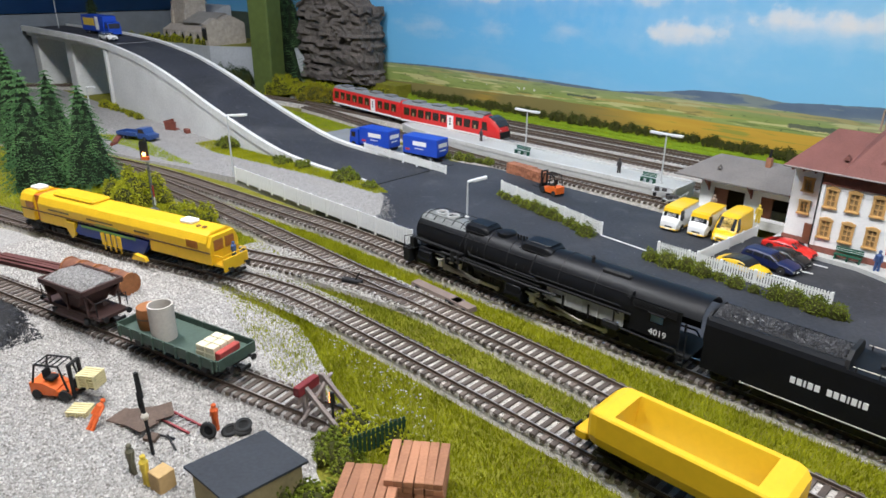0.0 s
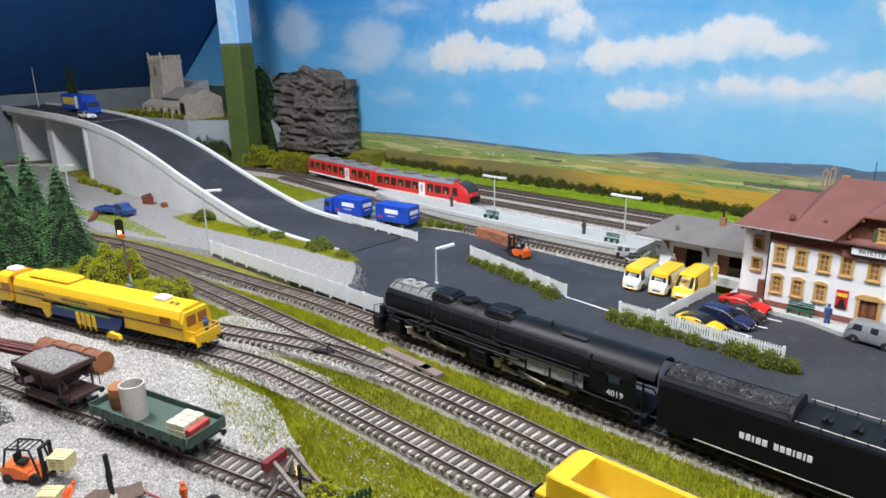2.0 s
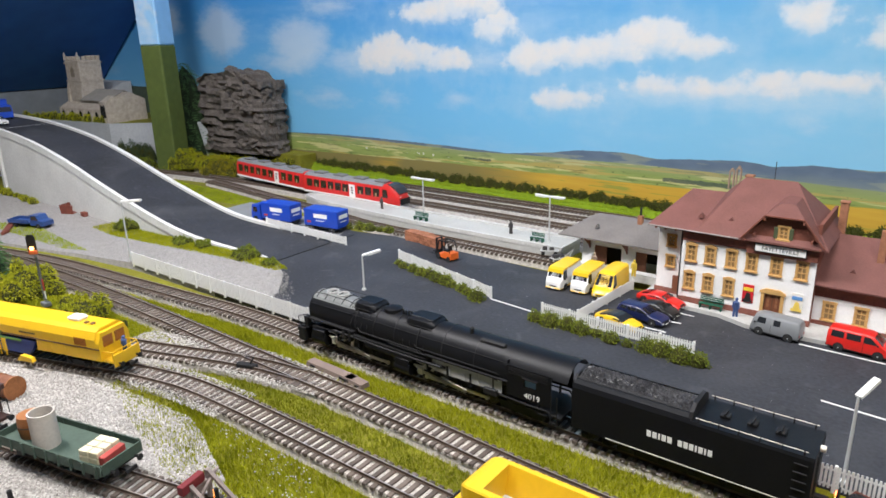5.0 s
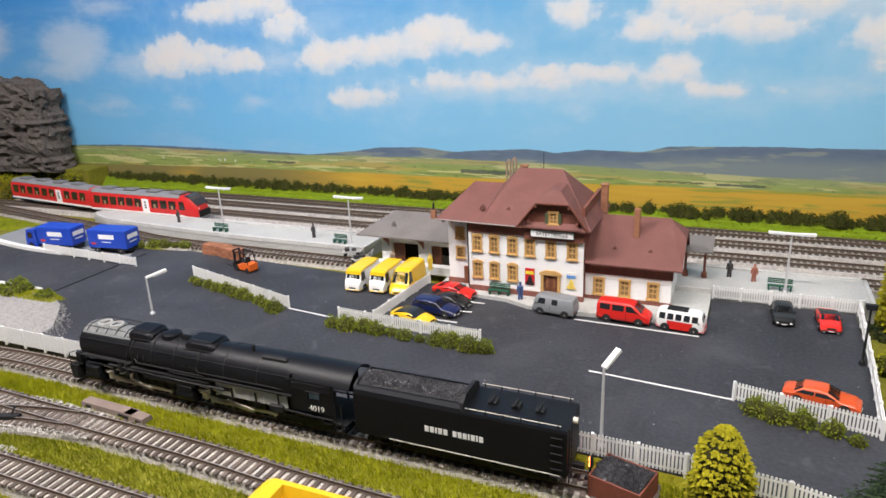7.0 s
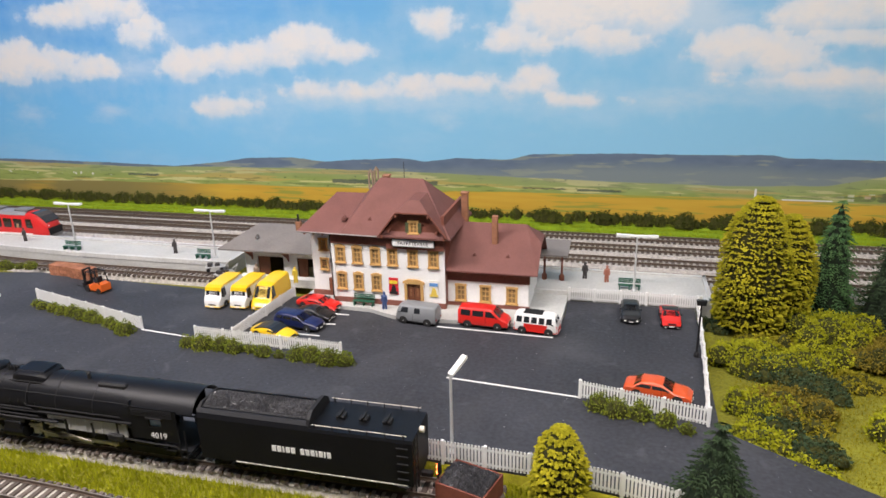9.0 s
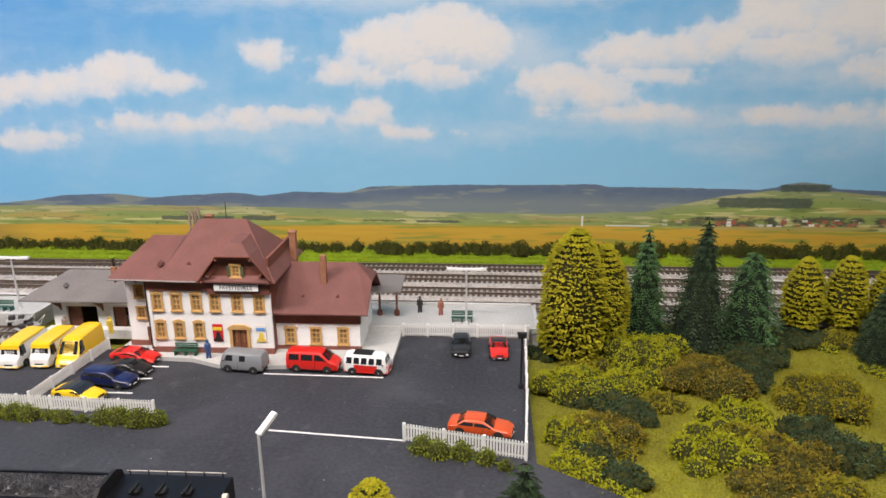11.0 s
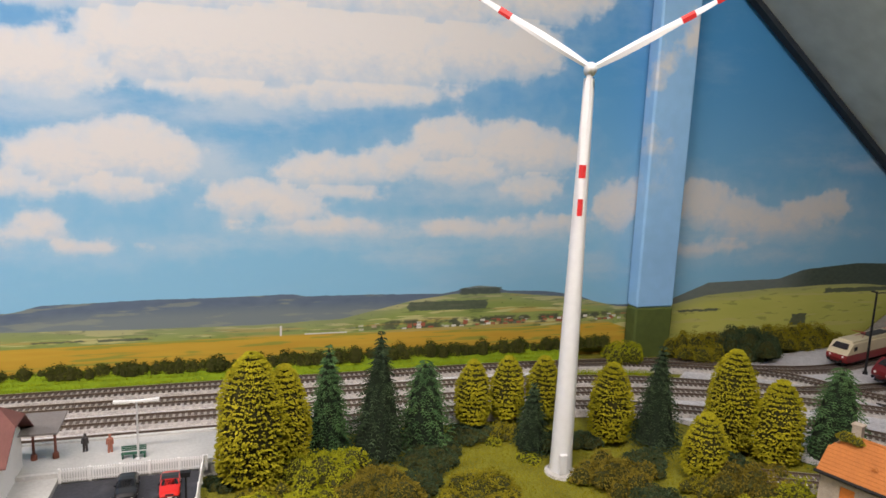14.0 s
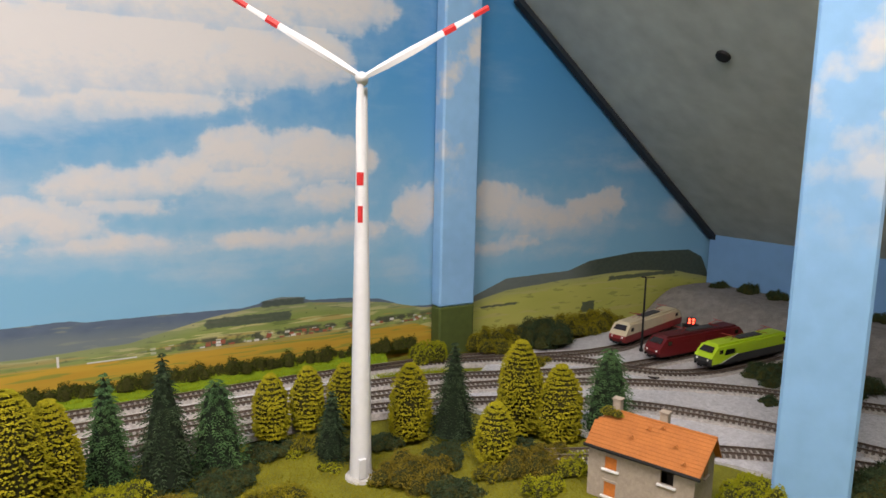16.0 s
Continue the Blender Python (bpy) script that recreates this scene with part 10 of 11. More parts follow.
def lorry(x, y, a, label, z, cab, L, W, H, bodym, bars, group=""):
    t = thing("lorry", pose(x, y, z, 0, 0, a), label, "lorry", group)
    part("cargo_box", Mesh().bbox(-L, 0, -W / 2, W / 2, 0.0085, H, 0.0008), bodym, t)
    for s in (-1, 1):
        for x0, x1, z0, z1, m in bars:
            part("side_lettering_bar", Mesh().box(x0, x1, min(s * W / 2, s * (W / 2 + 0.0003)), max(s * W / 2, s * (W / 2 + 0.0003)), z0, z1), m, t, "plain lettering bar")
    for z0, z1, k in ((H - 0.0125, H - 0.0065, 0.72), (H - 0.0180, H - 0.0165, 0.5)):
        part("rear_lettering_bar", Mesh().box(-L - 0.0003, -L, -W * k / 2, W * k / 2, z0, z1), M_WHITE, t, "plain white lettering bar")
    part("chassis", Mesh().box(-L, 0.004, -0.008, 0.008, 0.0045, 0.0085), M_BLACK_MATT, t)
    if cab:
        c = part("cab", Mesh().prism([(0.003, 0.0040), (0.0225, 0.0040), (0.0225, 0.0150), (0.0195, 0.0290), (0.003, 0.0300)], -W / 2 + 0.001, W / 2 - 0.001, "y"), cab, t)
        part("windscreen", Mesh().prism([(0.0228, 0.0165), (0.0230, 0.0165), (0.0205, 0.0270), (0.0203, 0.0270)], -W / 2 + 0.003, W / 2 - 0.003, "y"), M_DKGLASS, c)
        for s in (-1, 1):
            part("cab_window", Mesh().box(0.0095, 0.0180, min(s * (W / 2 - 0.001), s * (W / 2 - 0.0006)), max(s * (W / 2 - 0.001), s * (W / 2 - 0.0006)), 0.0175, 0.0255), M_DKGLASS, c)
    for u in ((0.014, -L * 0.72, -L * 0.84) if cab else (-L * 0.2, -L * 0.8)):
        for s in (-1, 1):
            road_wheel(t, u, s * (W / 2 - 0.002), 0.0052, s)
    return t


M_LORRYBLUE = paint("lorry_blue", (0.010, 0.055, 0.42), 0.4)
BARS = [(-0.046, -0.020, 0.0220, 0.0285, M_WHITE), (-0.040, -0.024, 0.0172, 0.0182, M_WHITE), (-0.014, -0.006, 0.0135, 0.0165, paint("bar_red", (0.5, 0.03, 0.03)))]
lorry(-0.803, 0.700, 187, "blue box lorry with white lettering bars", -0.0035, M_LORRYBLUE, 0.062, 0.0280, 0.0350, M_LORRYBLUE, BARS, "lorry and trailer").matrix_basis = pose(-0.845, 0.690, -0.0035, 0, 0, 187)
lorry(-0.755, 0.701, 187, "blue box trailer with white lettering bars", -0.0035, None, 0.066, 0.0280, 0.0350, M_LORRYBLUE, BARS, "lorry and trailer")
lorry(-1.640, 0.622, 2, "blue, white and yellow removal lorry on the ramp", 0.126, M_LORRYBLUE, 0.115, 0.0300, 0.0420, M_LORRYBLUE,
      [(-0.105, -0.045, 0.020, 0.036, mat("yellow_panel", (0.65, 0.45, 0.05), 0.5)), (-0.040, -0.024, 0.012, 0.040, M_WHITE)], "ramp traffic")


def pickup():
    t = thing("flatbed_truck", pose(-1.170, 0.462, -0.0085, 0, 0, 20), "blue flatbed truck on the gravel", "truck")
    m = paint("steel_blue", (0, 0, 0))
    part("cab", Mesh().prism([(0.006, 0.005), (0.034, 0.005), (0.034, 0.012), (0.024, 0.014), (0.020, 0.022), (0.008, 0.0225)], -0.0105, 0.0105, "y"), m, t)
    part("cab_glass", Mesh().prism([(0.009, 0.0145), (0.0236, 0.0145), (0.0205, 0.0205), (0.010, 0.0210)], -0.0107, 0.0107, "y"), M_DKGLASS, t)
    b = Mesh().box(-0.040, 0.004, -0.012, 0.012, 0.008, 0.0095)
    b.box(-0.040, 0.004, -0.012, -0.011, 0.0095, 0.014).box(-0.040, 0.004, 0.011, 0.012, 0.0095, 0.014).box(-0.040, -0.039, -0.011, 0.011, 0.0095, 0.014)
    part("load_bed", b, m, t)
    for u in (0.022, -0.026):
        for s in (-1, 1):
            road_wheel(t, u, s * 0.0098, 0.0045, s)


pickup()


# ---- fork lifts ----
M_ORANGE = paint("forklift_orange", (0.70, 0.13, 0.015), 0.45)
M_PALLET = mat("pallet_cream", (0.66, 0.58, 0.32), 0.8, vary=0.12, scale=150)


def forklift(x, y, a, z, raised):
    t = thing("forklift", pose(x, y, z, 0, 0, a), "orange and black forklift truck", "forklift", "forklifts")
    part("counterweight", Mesh().prism([(-0.0150, 0.0030), (0.004, 0.0030), (0.004, 0.0080), (-0.006, 0.0120), (-0.0150, 0.0115)], -0.0068, 0.0068, "y"), M_ORANGE, t)
    part("floor_frame", Mesh().bbox(0.003, 0.013, -0.0066, 0.0066, 0.0030, 0.0070, 0.0006), M_ORANGE, t)
    part("seat", Mesh().bbox(-0.006, 0.000, -0.0035, 0.0035, 0.0115, 0.0140, 0.0006).bbox(-0.0072, -0.0055, -0.0035, 0.0035, 0.0130, 0.0195, 0.0006), M_BLACK_MATT, t)
    for s in (-1, 1):
        part("guard_frame", Mesh().wire([(0.0125, s * 0.0062, 0.007), (0.0085, s * 0.0062, 0.0255), (-0.0085, s * 0.0062, 0.0255), (-0.0125, s * 0.0062, 0.0115)], 0.0007, 6), M_BLACK_MATT, t)
    for k in range(5):
        part("roof_bar", Mesh().wire([(-0.008 + k * 0.004, -0.0062, 0.0257), (-0.008 + k * 0.004, 0.0062, 0.0257)], 0.0005, 5), M_BLACK_MATT, t)
    mast = Mesh()
    for s in (-1, 1):
        mast.box(0.0140, 0.0162, s * 0.0045 - 0.0008, s * 0.0045 + 0.0008, 0.002, 0.0270)
    mast.box(0.0140, 0.0162, -0.0045, 0.0045, 0.0255, 0.0270).box(0.0162, 0.0172, -0.0060, 0.0060, 0.004 + raised, 0.010 + raised)
    part("mast", mast, M_BLACK_MATT, t)
    for s in (-1, 1):
        part("fork", Mesh().box(0.0170, 0.0320, s * 0.0035 - 0.0008, s * 0.0035 + 0.0008, 0.0035 + raised, 0.0042 + raised), M_BLACK_MATT, t)
        for u, r in ((0.0095, 0.0040), (-0.0105, 0.0034)):
            part("wheel", Mesh().tube((u, s * 0.0056, r), (u, s * 0.0078, r), r, seg=14), M_RUBBER, t)
    part("steering_wheel", Mesh().lathe([(0.0018, 0), (0.0018, 0.0004)], 10, pose(0.006, 0, 0.0150, 0, -30, 0)), M_BLACK_MATT, t)


forklift(-0.4520, 0.0990, 35, -0.0078, 0.006)
forklift(-0.475, 0.686, 168, 0.0, 0.0)


def pallet(x, y, a, z, label, layers=1):
    t = thing("pallet", pose(x, y, z, 0, 0, a), label, "pallet", "pallets")
    for k in range(layers):
        for i in range(5):
            part("deck_slat", Mesh().box(-0.0068, 0.0068, -0.0052 + i * 0.0024, -0.0036 + i * 0.0024, k * 0.0020 + 0.0012, k * 0.0020 + 0.0018), M_PALLET, t)
        for s in (-1, 0, 1):
            part("bearer", Mesh().box(s * 0.0058 - 0.0008, s * 0.0058 + 0.0008, -0.0052, 0.0060, k * 0.0020, k * 0.0020 + 0.0012), M_PALLET, t)


pallet(-0.4310, 0.1137, 35, 0.0022, "stack of cream wooden pallets on the fork", 5)
pallet(-0.4210, 0.1010, 40, -0.0085, "cream pallets lying on the gravel", 2)


# ---- hill with church and rock ----
M_WALLGREY = mat("grey_retaining_wall", (0.36, 0.38, 0.40), 0.9, vary=0.14, scale=20, fine=12, bump=0.2)
solo("retaining_wall", Mesh().prism([(-2.04, 0.798), (-1.63, 0.848), (-1.40, 1.030), (-1.40, 1.040), (-1.635, 0.856), (-2.04, 0.806)], -0.02, 0.090, "z"), M_WALLGREY, "smooth grey retaining wall below the churchyard", "wall", "structure")
solo("churchyard", Mesh().prism([(-2.04, 0.806), (-1.635, 0.856), (-1.40, 1.040), (-1.40, 1.056), (-2.04, 1.050)], 0.06, 0.0885, "z"), M_SOIL, "grassy raised ground round the church", "ground", "structure")
hedge(-2.02, 0.815, -1.66, 0.862, 0.022, 0.022, M_LEAF_B, "low green hedge before the church", 61, 0.088, 0.0036)
bush(-1.33, 0.930, 0.050, 0.046, M_LEAF_B, "round yellow-green bush at the foot of the painted post", 91, z=-0.008, l=0.0036)
bush(-1.27, 0.955, 0.055, 0.040, M_LEAF_B, "broad yellow-green bush before the rock", 92, z=-0.008, l=0.0036)
bush(-1.50, 0.850, 0.030, 0.036, M_LEAF_H, "dark green bush beside the painted post", 93, z=-0.008, l=0.0034)
solo("grey_hillside", Mesh().prism([(1.046, 0.07), (0.985, 0.08), (0.990, 0.155), (1.02, 0.172), (1.046, 0.175)], -2.04, -1.86, "x"), M_WALLGREY, "grey rocky hillside behind the bridge", "hill", "structure")


def church():
    t = thing("church", pose(-1.872, 0.875, 0.088, 0, 0, 4), "beige stone church with a square battlemented tower", "church")
    m = mat("church_stone", (0.40, 0.355, 0.30), 0.9, vary=0.34, scale=110, fine=8, bump=0.4)
    dark = mat("lancet_glass", (0.02, 0.02, 0.02), 0.2)
    part("tower", Mesh().bbox(0.008, 0.072, 0, 0.062, 0, 0.150, 0.002), m, t)
    for k in range(3):
        part("string_course", Mesh().box(0.006, 0.074, -0.002, 0.064, 0.052 + 0.045 * k, 0.0545 + 0.045 * k), m, t)
    for i in range(5):
        for j in (0, 1):
            part("merlon", Mesh().bbox(0.008 + i * 0.0135, 0.016 + i * 0.0135, j * 0.056, j * 0.056 + 0.006, 0.150, 0.160, 0.0008), m, t)
        part("merlon", Mesh().bbox(0.066, 0.072, 0.001 + i * 0.0125, 0.0085 + i * 0.0125, 0.150, 0.160, 0.0008), m, t)
    for x in (0.010, 0.070):
        part("pinnacle", Mesh().lathe([(0.004, 0.150), (0.003, 0.163), (0.0006, 0.170)], 8, pose(x, 0.002, 0)), m, t)
        part("tower_buttress", Mesh().prism([(-0.010, 0), (0.0, 0), (0.0, 0.095), (-0.005, 0.070)], x - 0.004, x + 0.004, "x"), m, t)
    part("belfry_window", Mesh().prism([(0.032, 0.108), (0.048, 0.108), (0.048, 0.126), (0.040, 0.136), (0.032, 0.126)], -0.001, 0.002, "y"), mat("louvre_stone", (0.20, 0.17, 0.13), 0.9), t)
    part("nave", Mesh().prism([(0.0, 0), (0.085, 0), (0.085, 0.052), (0.0425, 0.072), (0.0, 0.052)], 0.072, 0.215, "x", pose(0, -0.005, 0)), m, t)
    part("aisle", Mesh().prism([(-0.03, 0), (-0.004, 0), (-0.004, 0.046), (-0.03, 0.032)], 0.0, 0.195, "x"), m, t)
    part("chancel_gable", Mesh().prism([(-0.034, 0), (0.02, 0), (0.02, 0.052), (-0.007, 0.066), (-0.034, 0.052)], 0.195, 0.222, "x"), m, t)
    part("nave_roof", Mesh().prism([(-0.008, 0.0505), (0.0425, 0.0745), (0.088, 0.0505), (0.088, 0.0525), (0.0425, 0.0765), (-0.008, 0.0525)], 0.073, 0.196, "x", pose(0, -0.005, 0)), mat("lead_roof", (0.25, 0.24, 0.22), 0.8), t)
    for x in (0.018, 0.06, 0.098, 0.136, 0.170):
        part("lancet_window", Mesh().prism([(x - 0.005, 0.010), (x + 0.005, 0.010), (x + 0.005, 0.022), (x, 0.028), (x - 0.005, 0.022)], -0.0312, -0.029, "y"), dark, t)
    for k in range(3):
        part("great_window", Mesh().prism([(0.198 + k * 0.007, 0.014), (0.2035 + k * 0.007, 0.014), (0.2035 + k * 0.007, 0.040), (0.2008 + k * 0.007, 0.046), (0.198 + k * 0.007, 0.040)], -0.0352, -0.033, "y"), dark, t)
    for x in (0.039, 0.080, 0.117, 0.153):
        part("buttress", Mesh().prism([(-0.038, 0), (-0.030, 0), (-0.030, 0.030), (-0.034, 0.024)], x - 0.003, x + 0.003, "x"), m, t)


church()


def rock():
    rnd = random.Random(5)
    bm = bmesh.new()
    bmesh.ops.create_cube(bm, size=1)
    bmesh.ops.subdivide_edges(bm, edges=bm.edges[:], cuts=28, use_grid_fill=True)
    for v in bm.verts:
        x, y, z = v.co
        k = 1 - 0.10 * abs(x) ** 2 - 0.06 * max(0, z) ** 2
        r = math.hypot(x, y)
        if max(abs(x), abs(y)) > 0.3:
            f = 1 - 0.20 * max(0, r - 0.5)
            x, y = x * f, y * f
        p = Vector((x * 0.25 * k, y * 0.066, z * 0.185))
        layer = math.floor((z + 0.03 * noise.noise(Vector((x * 5, y * 4, z * 3)))) * 26)
        rnd.seed(int(layer) * 7 + int(3 * (x + 5) + 2 * noise.noise(Vector((x * 6, 0, layer)))))
        d = 0.017 * (rnd.random() - 0.5) + 0.010 * noise.noise(Vector((x * 5, y * 5, z * 4))) + 0.0045 * noise.noise(Vector((x * 22, y * 22, z * 34)))
        n = Vector((x, y * 2.5, 0.25 * z))
        p += n.normalized() * d
        if z > 0.42:
            p.z += 0.012 * noise.noise(Vector((x * 5, y * 5, 1))) - 0.10 * x * x
        v.co = p
    me = Mesh().take(bm)
    t = solo("rock", me, mat("cork_rock", (0.115, 0.100, 0.090), 0.95, vary=0.55, scale=60, fine=6, bump=1.0, bump_dist=0.004), "large grey-brown layered cork rock before the backdrop", "rock")
    t.matrix_basis = pose(-1.325, 1.0175, 0.118)
    solo("rock_bank", Mesh().prism([(-1.48, 1.012), (-1.13, 1.012), (-1.13, 1.060), (-1.45, 1.054)], -0.013, 0.030, "z"), M_SOIL, "grassy bank under the cork rock", "ground", "structure")


rock()
hedge(-1.42, 1.010, -1.15, 1.012, 0.014, 0.014, M_LEAF_B, "low green shrubs at the foot of the rock", 62, 0.010, 0.003)


# ---- lamps ----
def street_lamp(x, y, h, heads, label, z=0.0, arm=0.018, turn=0.0, tilt=14):
    t = thing("street_lamp", pose(x, y, z, 0, 0, turn), label, "street lamp", "street lamps")
    part("pole", Mesh().tube((0, 0, 0), (0, 0, h), 0.0013, 0.0009, 8), M_LAMPGREY, t)
    part("foot", Mesh().lathe([(0.0028, 0), (0.0026, 0.0015), (0.0014, 0.003)], 10), M_LAMPGREY, t)
    for s in heads:
        m = pose(0, 0, h, 0, -tilt * s, 0)
        part("lamp_head", Mesh().prism([(0, -0.0008), (arm * s, -0.0014), (arm * s, 0.0010), (0, 0.0010)], -0.0022, 0.0022, "y", m), M_WHITE, t, "long white lamp head")
        part("diffuser", Mesh().box(min(arm * s * 0.3, arm * s * 0.95), max(arm * s * 0.3, arm * s * 0.95), -0.0017, 0.0017, -0.0021, -0.0013, m), mat("lamp_glass", (0.75, 0.75, 0.70), 0.2, bump=0), t)
    return t


street_lamp(0.015, 0.462, 0.0625, (1,), "grey street lamp beside the white fence", arm=0.018, turn=62, tilt=28)
street_lamp(-0.488, 0.542, 0.0420, (1,), "grey street lamp behind the locomotive", arm=0.022, turn=48)
street_lamp(-0.838, 0.449, 0.0880, (1,), "grey street lamp at the fence end", z=-0.008, arm=0.028, turn=36, tilt=4)
street_lamp(-1.36, 0.455, 0.0680, (1,), "grey street lamp on the gravel", z=-0.008, arm=0.022, turn=20, tilt=4)
street_lamp(-1.945, 0.612, 0.105, (1, -1), "tall grey double street lamp on the bridge", z=0.126, arm=0.036, turn=71, tilt=24)
street_lamp(-0.612, 0.808, 0.0640, (1, -1), "grey double-headed platform lamp", z=0.0065, arm=0.022, turn=0, tilt=2)
street_lamp(-0.390, 0.806, 0.0640, (1, -1), "grey double-headed platform lamp", z=0.0065, arm=0.022, turn=0, tilt=2)
street_lamp(0.145, 0.785, 0.0640, (1, -1), "grey double-headed platform lamp", z=0.0065, arm=0.022, turn=0, tilt=2)


def lantern(x, y):
    t = thing("lantern_post", pose(x, y, 0), "black old-fashioned lantern post by the fence", "street lamp")
    part("post", Mesh().lathe([(0.0026, 0), (0.0024, 0.003), (0.0011, 0.005), (0.0008, 0.050), (0.0012, 0.051)], 8), M_BLACK_MATT, t)
    part("lantern", Mesh().prism([(-0.0038, 0.051), (0.0038, 0.051), (0.0044, 0.0555), (-0.0044, 0.0555)], -0.0022, 0.0022, "y"), M_BLACK_MATT, t)


lantern(0.199, 0.650)


def yard_lamp(x, y, h):
    t = thing("yard_lamp", pose(x, y, -0.0086), "tall dark depot lamp post with a flat head", "street lamp")
    part("base", Mesh().lathe([(0.0040, 0), (0.0036, 0.004), (0.0022, 0.006)], 12), M_BLACK_MATT, t)
    part("pole", Mesh().tube((0, 0, 0), (0, 0, h), 0.0021, 0.0015, 8), M_BLACK_MATT, t)
    part("arm", Mesh().wire([(0, 0, h - 0.001), (0.004, -0.006, h + 0.001), (0.008, -0.013, h + 0.002)], 0.0009, 6), M_BLACK_MATT, t)
    part("lamp_head", Mesh().bbox(-0.0045, 0.0045, -0.0026, 0.0026, 0, 0.0022, 0.0006, pose(-0.002, 0.003, h - 0.0005, 0, 0, -58)), M_BLACK_MATT, t)


yard_lamp(1.238, 0.872, 0.138)


def tail_lights(x, y, z):
    t = thing("red_light_box", pose(x, y, z, 0, 0, -38), "small dark box with four glowing red lights behind the depot", "signal light")
    part("housing", Mesh().bbox(-0.0085, 0.0085, -0.003, 0.003, 0.006, 0.0195, 0.0008), M_BLACK_MATT, t)
    part("plinth", Mesh().bbox(-0.016, 0.016, -0.006, 0.006, -0.012, 0.006, 0.0008), M_BLACK_MATT, t)
    m = mat("red_lamp_glow", (1.0, 0.06, 0.03), 0.4, emit=9.0, bump=0)
    for u in (-0.004, 0.004):
        for v in (0.0098, 0.0158):
            part("lens", Mesh().lathe([(0.0026, 0), (0.0022, 0.0012)], 12, pose(u, -0.0030, v, 90, 0, 0)), m, t, "glowing red lens")


tail_lights(1.424, 0.912, ground_height(1.424, 0.912) + 0.012)
solo("pit_cover", Mesh().bbox(-0.034, 0.034, -0.0075, 0.0075, -0.004, 0.0022, 0.0006, pose(1.170, 0.760, -0.0088, 0, 0, 4)), M_DARKIN, "dark cover plate beside the depot track", "cover plate")


def work_lamp(x, y):
    t = thing("work_lamp", pose(x, y, -0.009, 0, -5, 0), "black jointed work lamp post in the gravel", "lamp post")
    part("pole", Mesh().tube((0, 0, 0), (0, 0, 0.050), 0.0011, 0.0010, 7), M_BLACK_MATT, t)
    part("tip", Mesh().tube((0, 0, 0.038), (0, 0, 0.054), 0.0017, 0.0014, 7), M_BLACK_MATT, t)
    part("arm", Mesh().wire([(0, 0, 0.026), (-0.004, 0, 0.031), (-0.004, 0, 0.040)], 0.0010, 6), M_BLACK_MATT, t)
    part("joint", Mesh().lathe([(0.0014, 0.024), (0.0024, 0.026), (0.0014, 0.028)], 8), M_STEEL, t)


work_lamp(-0.3485, 0.116)


# ---- signals and trackside ----
def signal():
    t = thing("railway_signal", pose(-0.782, 0.3130, -0.010), "lattice colour-light signal showing a bright orange light", "signal")
    m = mat("signal_grey", (0.16, 0.17, 0.18), 0.6, 0.2, vary=0.15)
    lat = Mesh()
    for s in (-1, 1):
        lat.box(s * 0.0022 - 0.0005, s * 0.0022 + 0.0005, -0.0005, 0.0005, 0, 0.062)
    for k in range(12):
        lat.box(-0.0022, 0.0022, -0.0003, 0.0003, 0.003 + k * 0.005, 0.0045 + k * 0.005)
    part("mast", lat, m, t)
    part("base", Mesh().bbox(-0.006, 0.006, -0.004, 0.004, 0, 0.005, 0.0006), m, t)
    part("head", Mesh().prism([(-0.0048, 0.064), (0.0048, 0.064), (0.0048, 0.084), (0.0030, 0.087), (-0.0030, 0.087), (-0.0048, 0.084)], -0.0010, 0.0008, "y", pose(0, -0.002, 0, 0, 0, 40)), M_BLACK_MATT, t)
    part("lens", Mesh().lathe([(0.0022, 0), (0.0020, 0.0008)], 12, pose(0.0014, -0.0032, 0.0715) @ pose(0, 0, 0, 90, 0, 40)), mat("orange_signal_glow", (1.0, 0.42, 0.10), 0.4, emit=14.0, bump=0), t, "glowing orange signal lens")
    part("hood", Mesh().bbox(-0.0045, 0.0045, -0.005, -0.0012, 0.0645, 0.0690, 0.0006, pose(0, 0, 0, 0, 0, 40)), mat("orange_hood", (0.55, 0.12, 0.03), 0.5), t)
    part("plate", Mesh().box(0.0032, 0.0062, -0.0008, -0.0002, 0.020, 0.034), mat("red_plate", (0.40, 0.03, 0.03), 0.5), t, "red and white mast plate")
    part("plate_foot", Mesh().box(0.0032, 0.0062, -0.0008, -0.0002, 0.010, 0.0198), M_WHITE, t)


signal()


def marker_light():
    t = thing("marker_light", pose(-0.2905, 0.2040, -0.010), "short black marker post with a glowing orange lamp", "signal")
    part("post", Mesh().tube((0, 0, 0), (0, 0, 0.026), 0.0008, seg=6), M_BLACK_MATT, t)
    part("head", Mesh().bbox(-0.0012, 0.0014, -0.0012, 0.0012, 0.020, 0.030, 0.0004), M_BLACK_MATT, t)
    part("lens", Mesh().box(-0.0018, -0.0012, -0.0009, 0.0009, 0.022, 0.0290), mat("marker_glow", (1.0, 0.30, 0.06), 0.4, emit=6.0, bump=0), t, "glowing orange lamp")


marker_light()


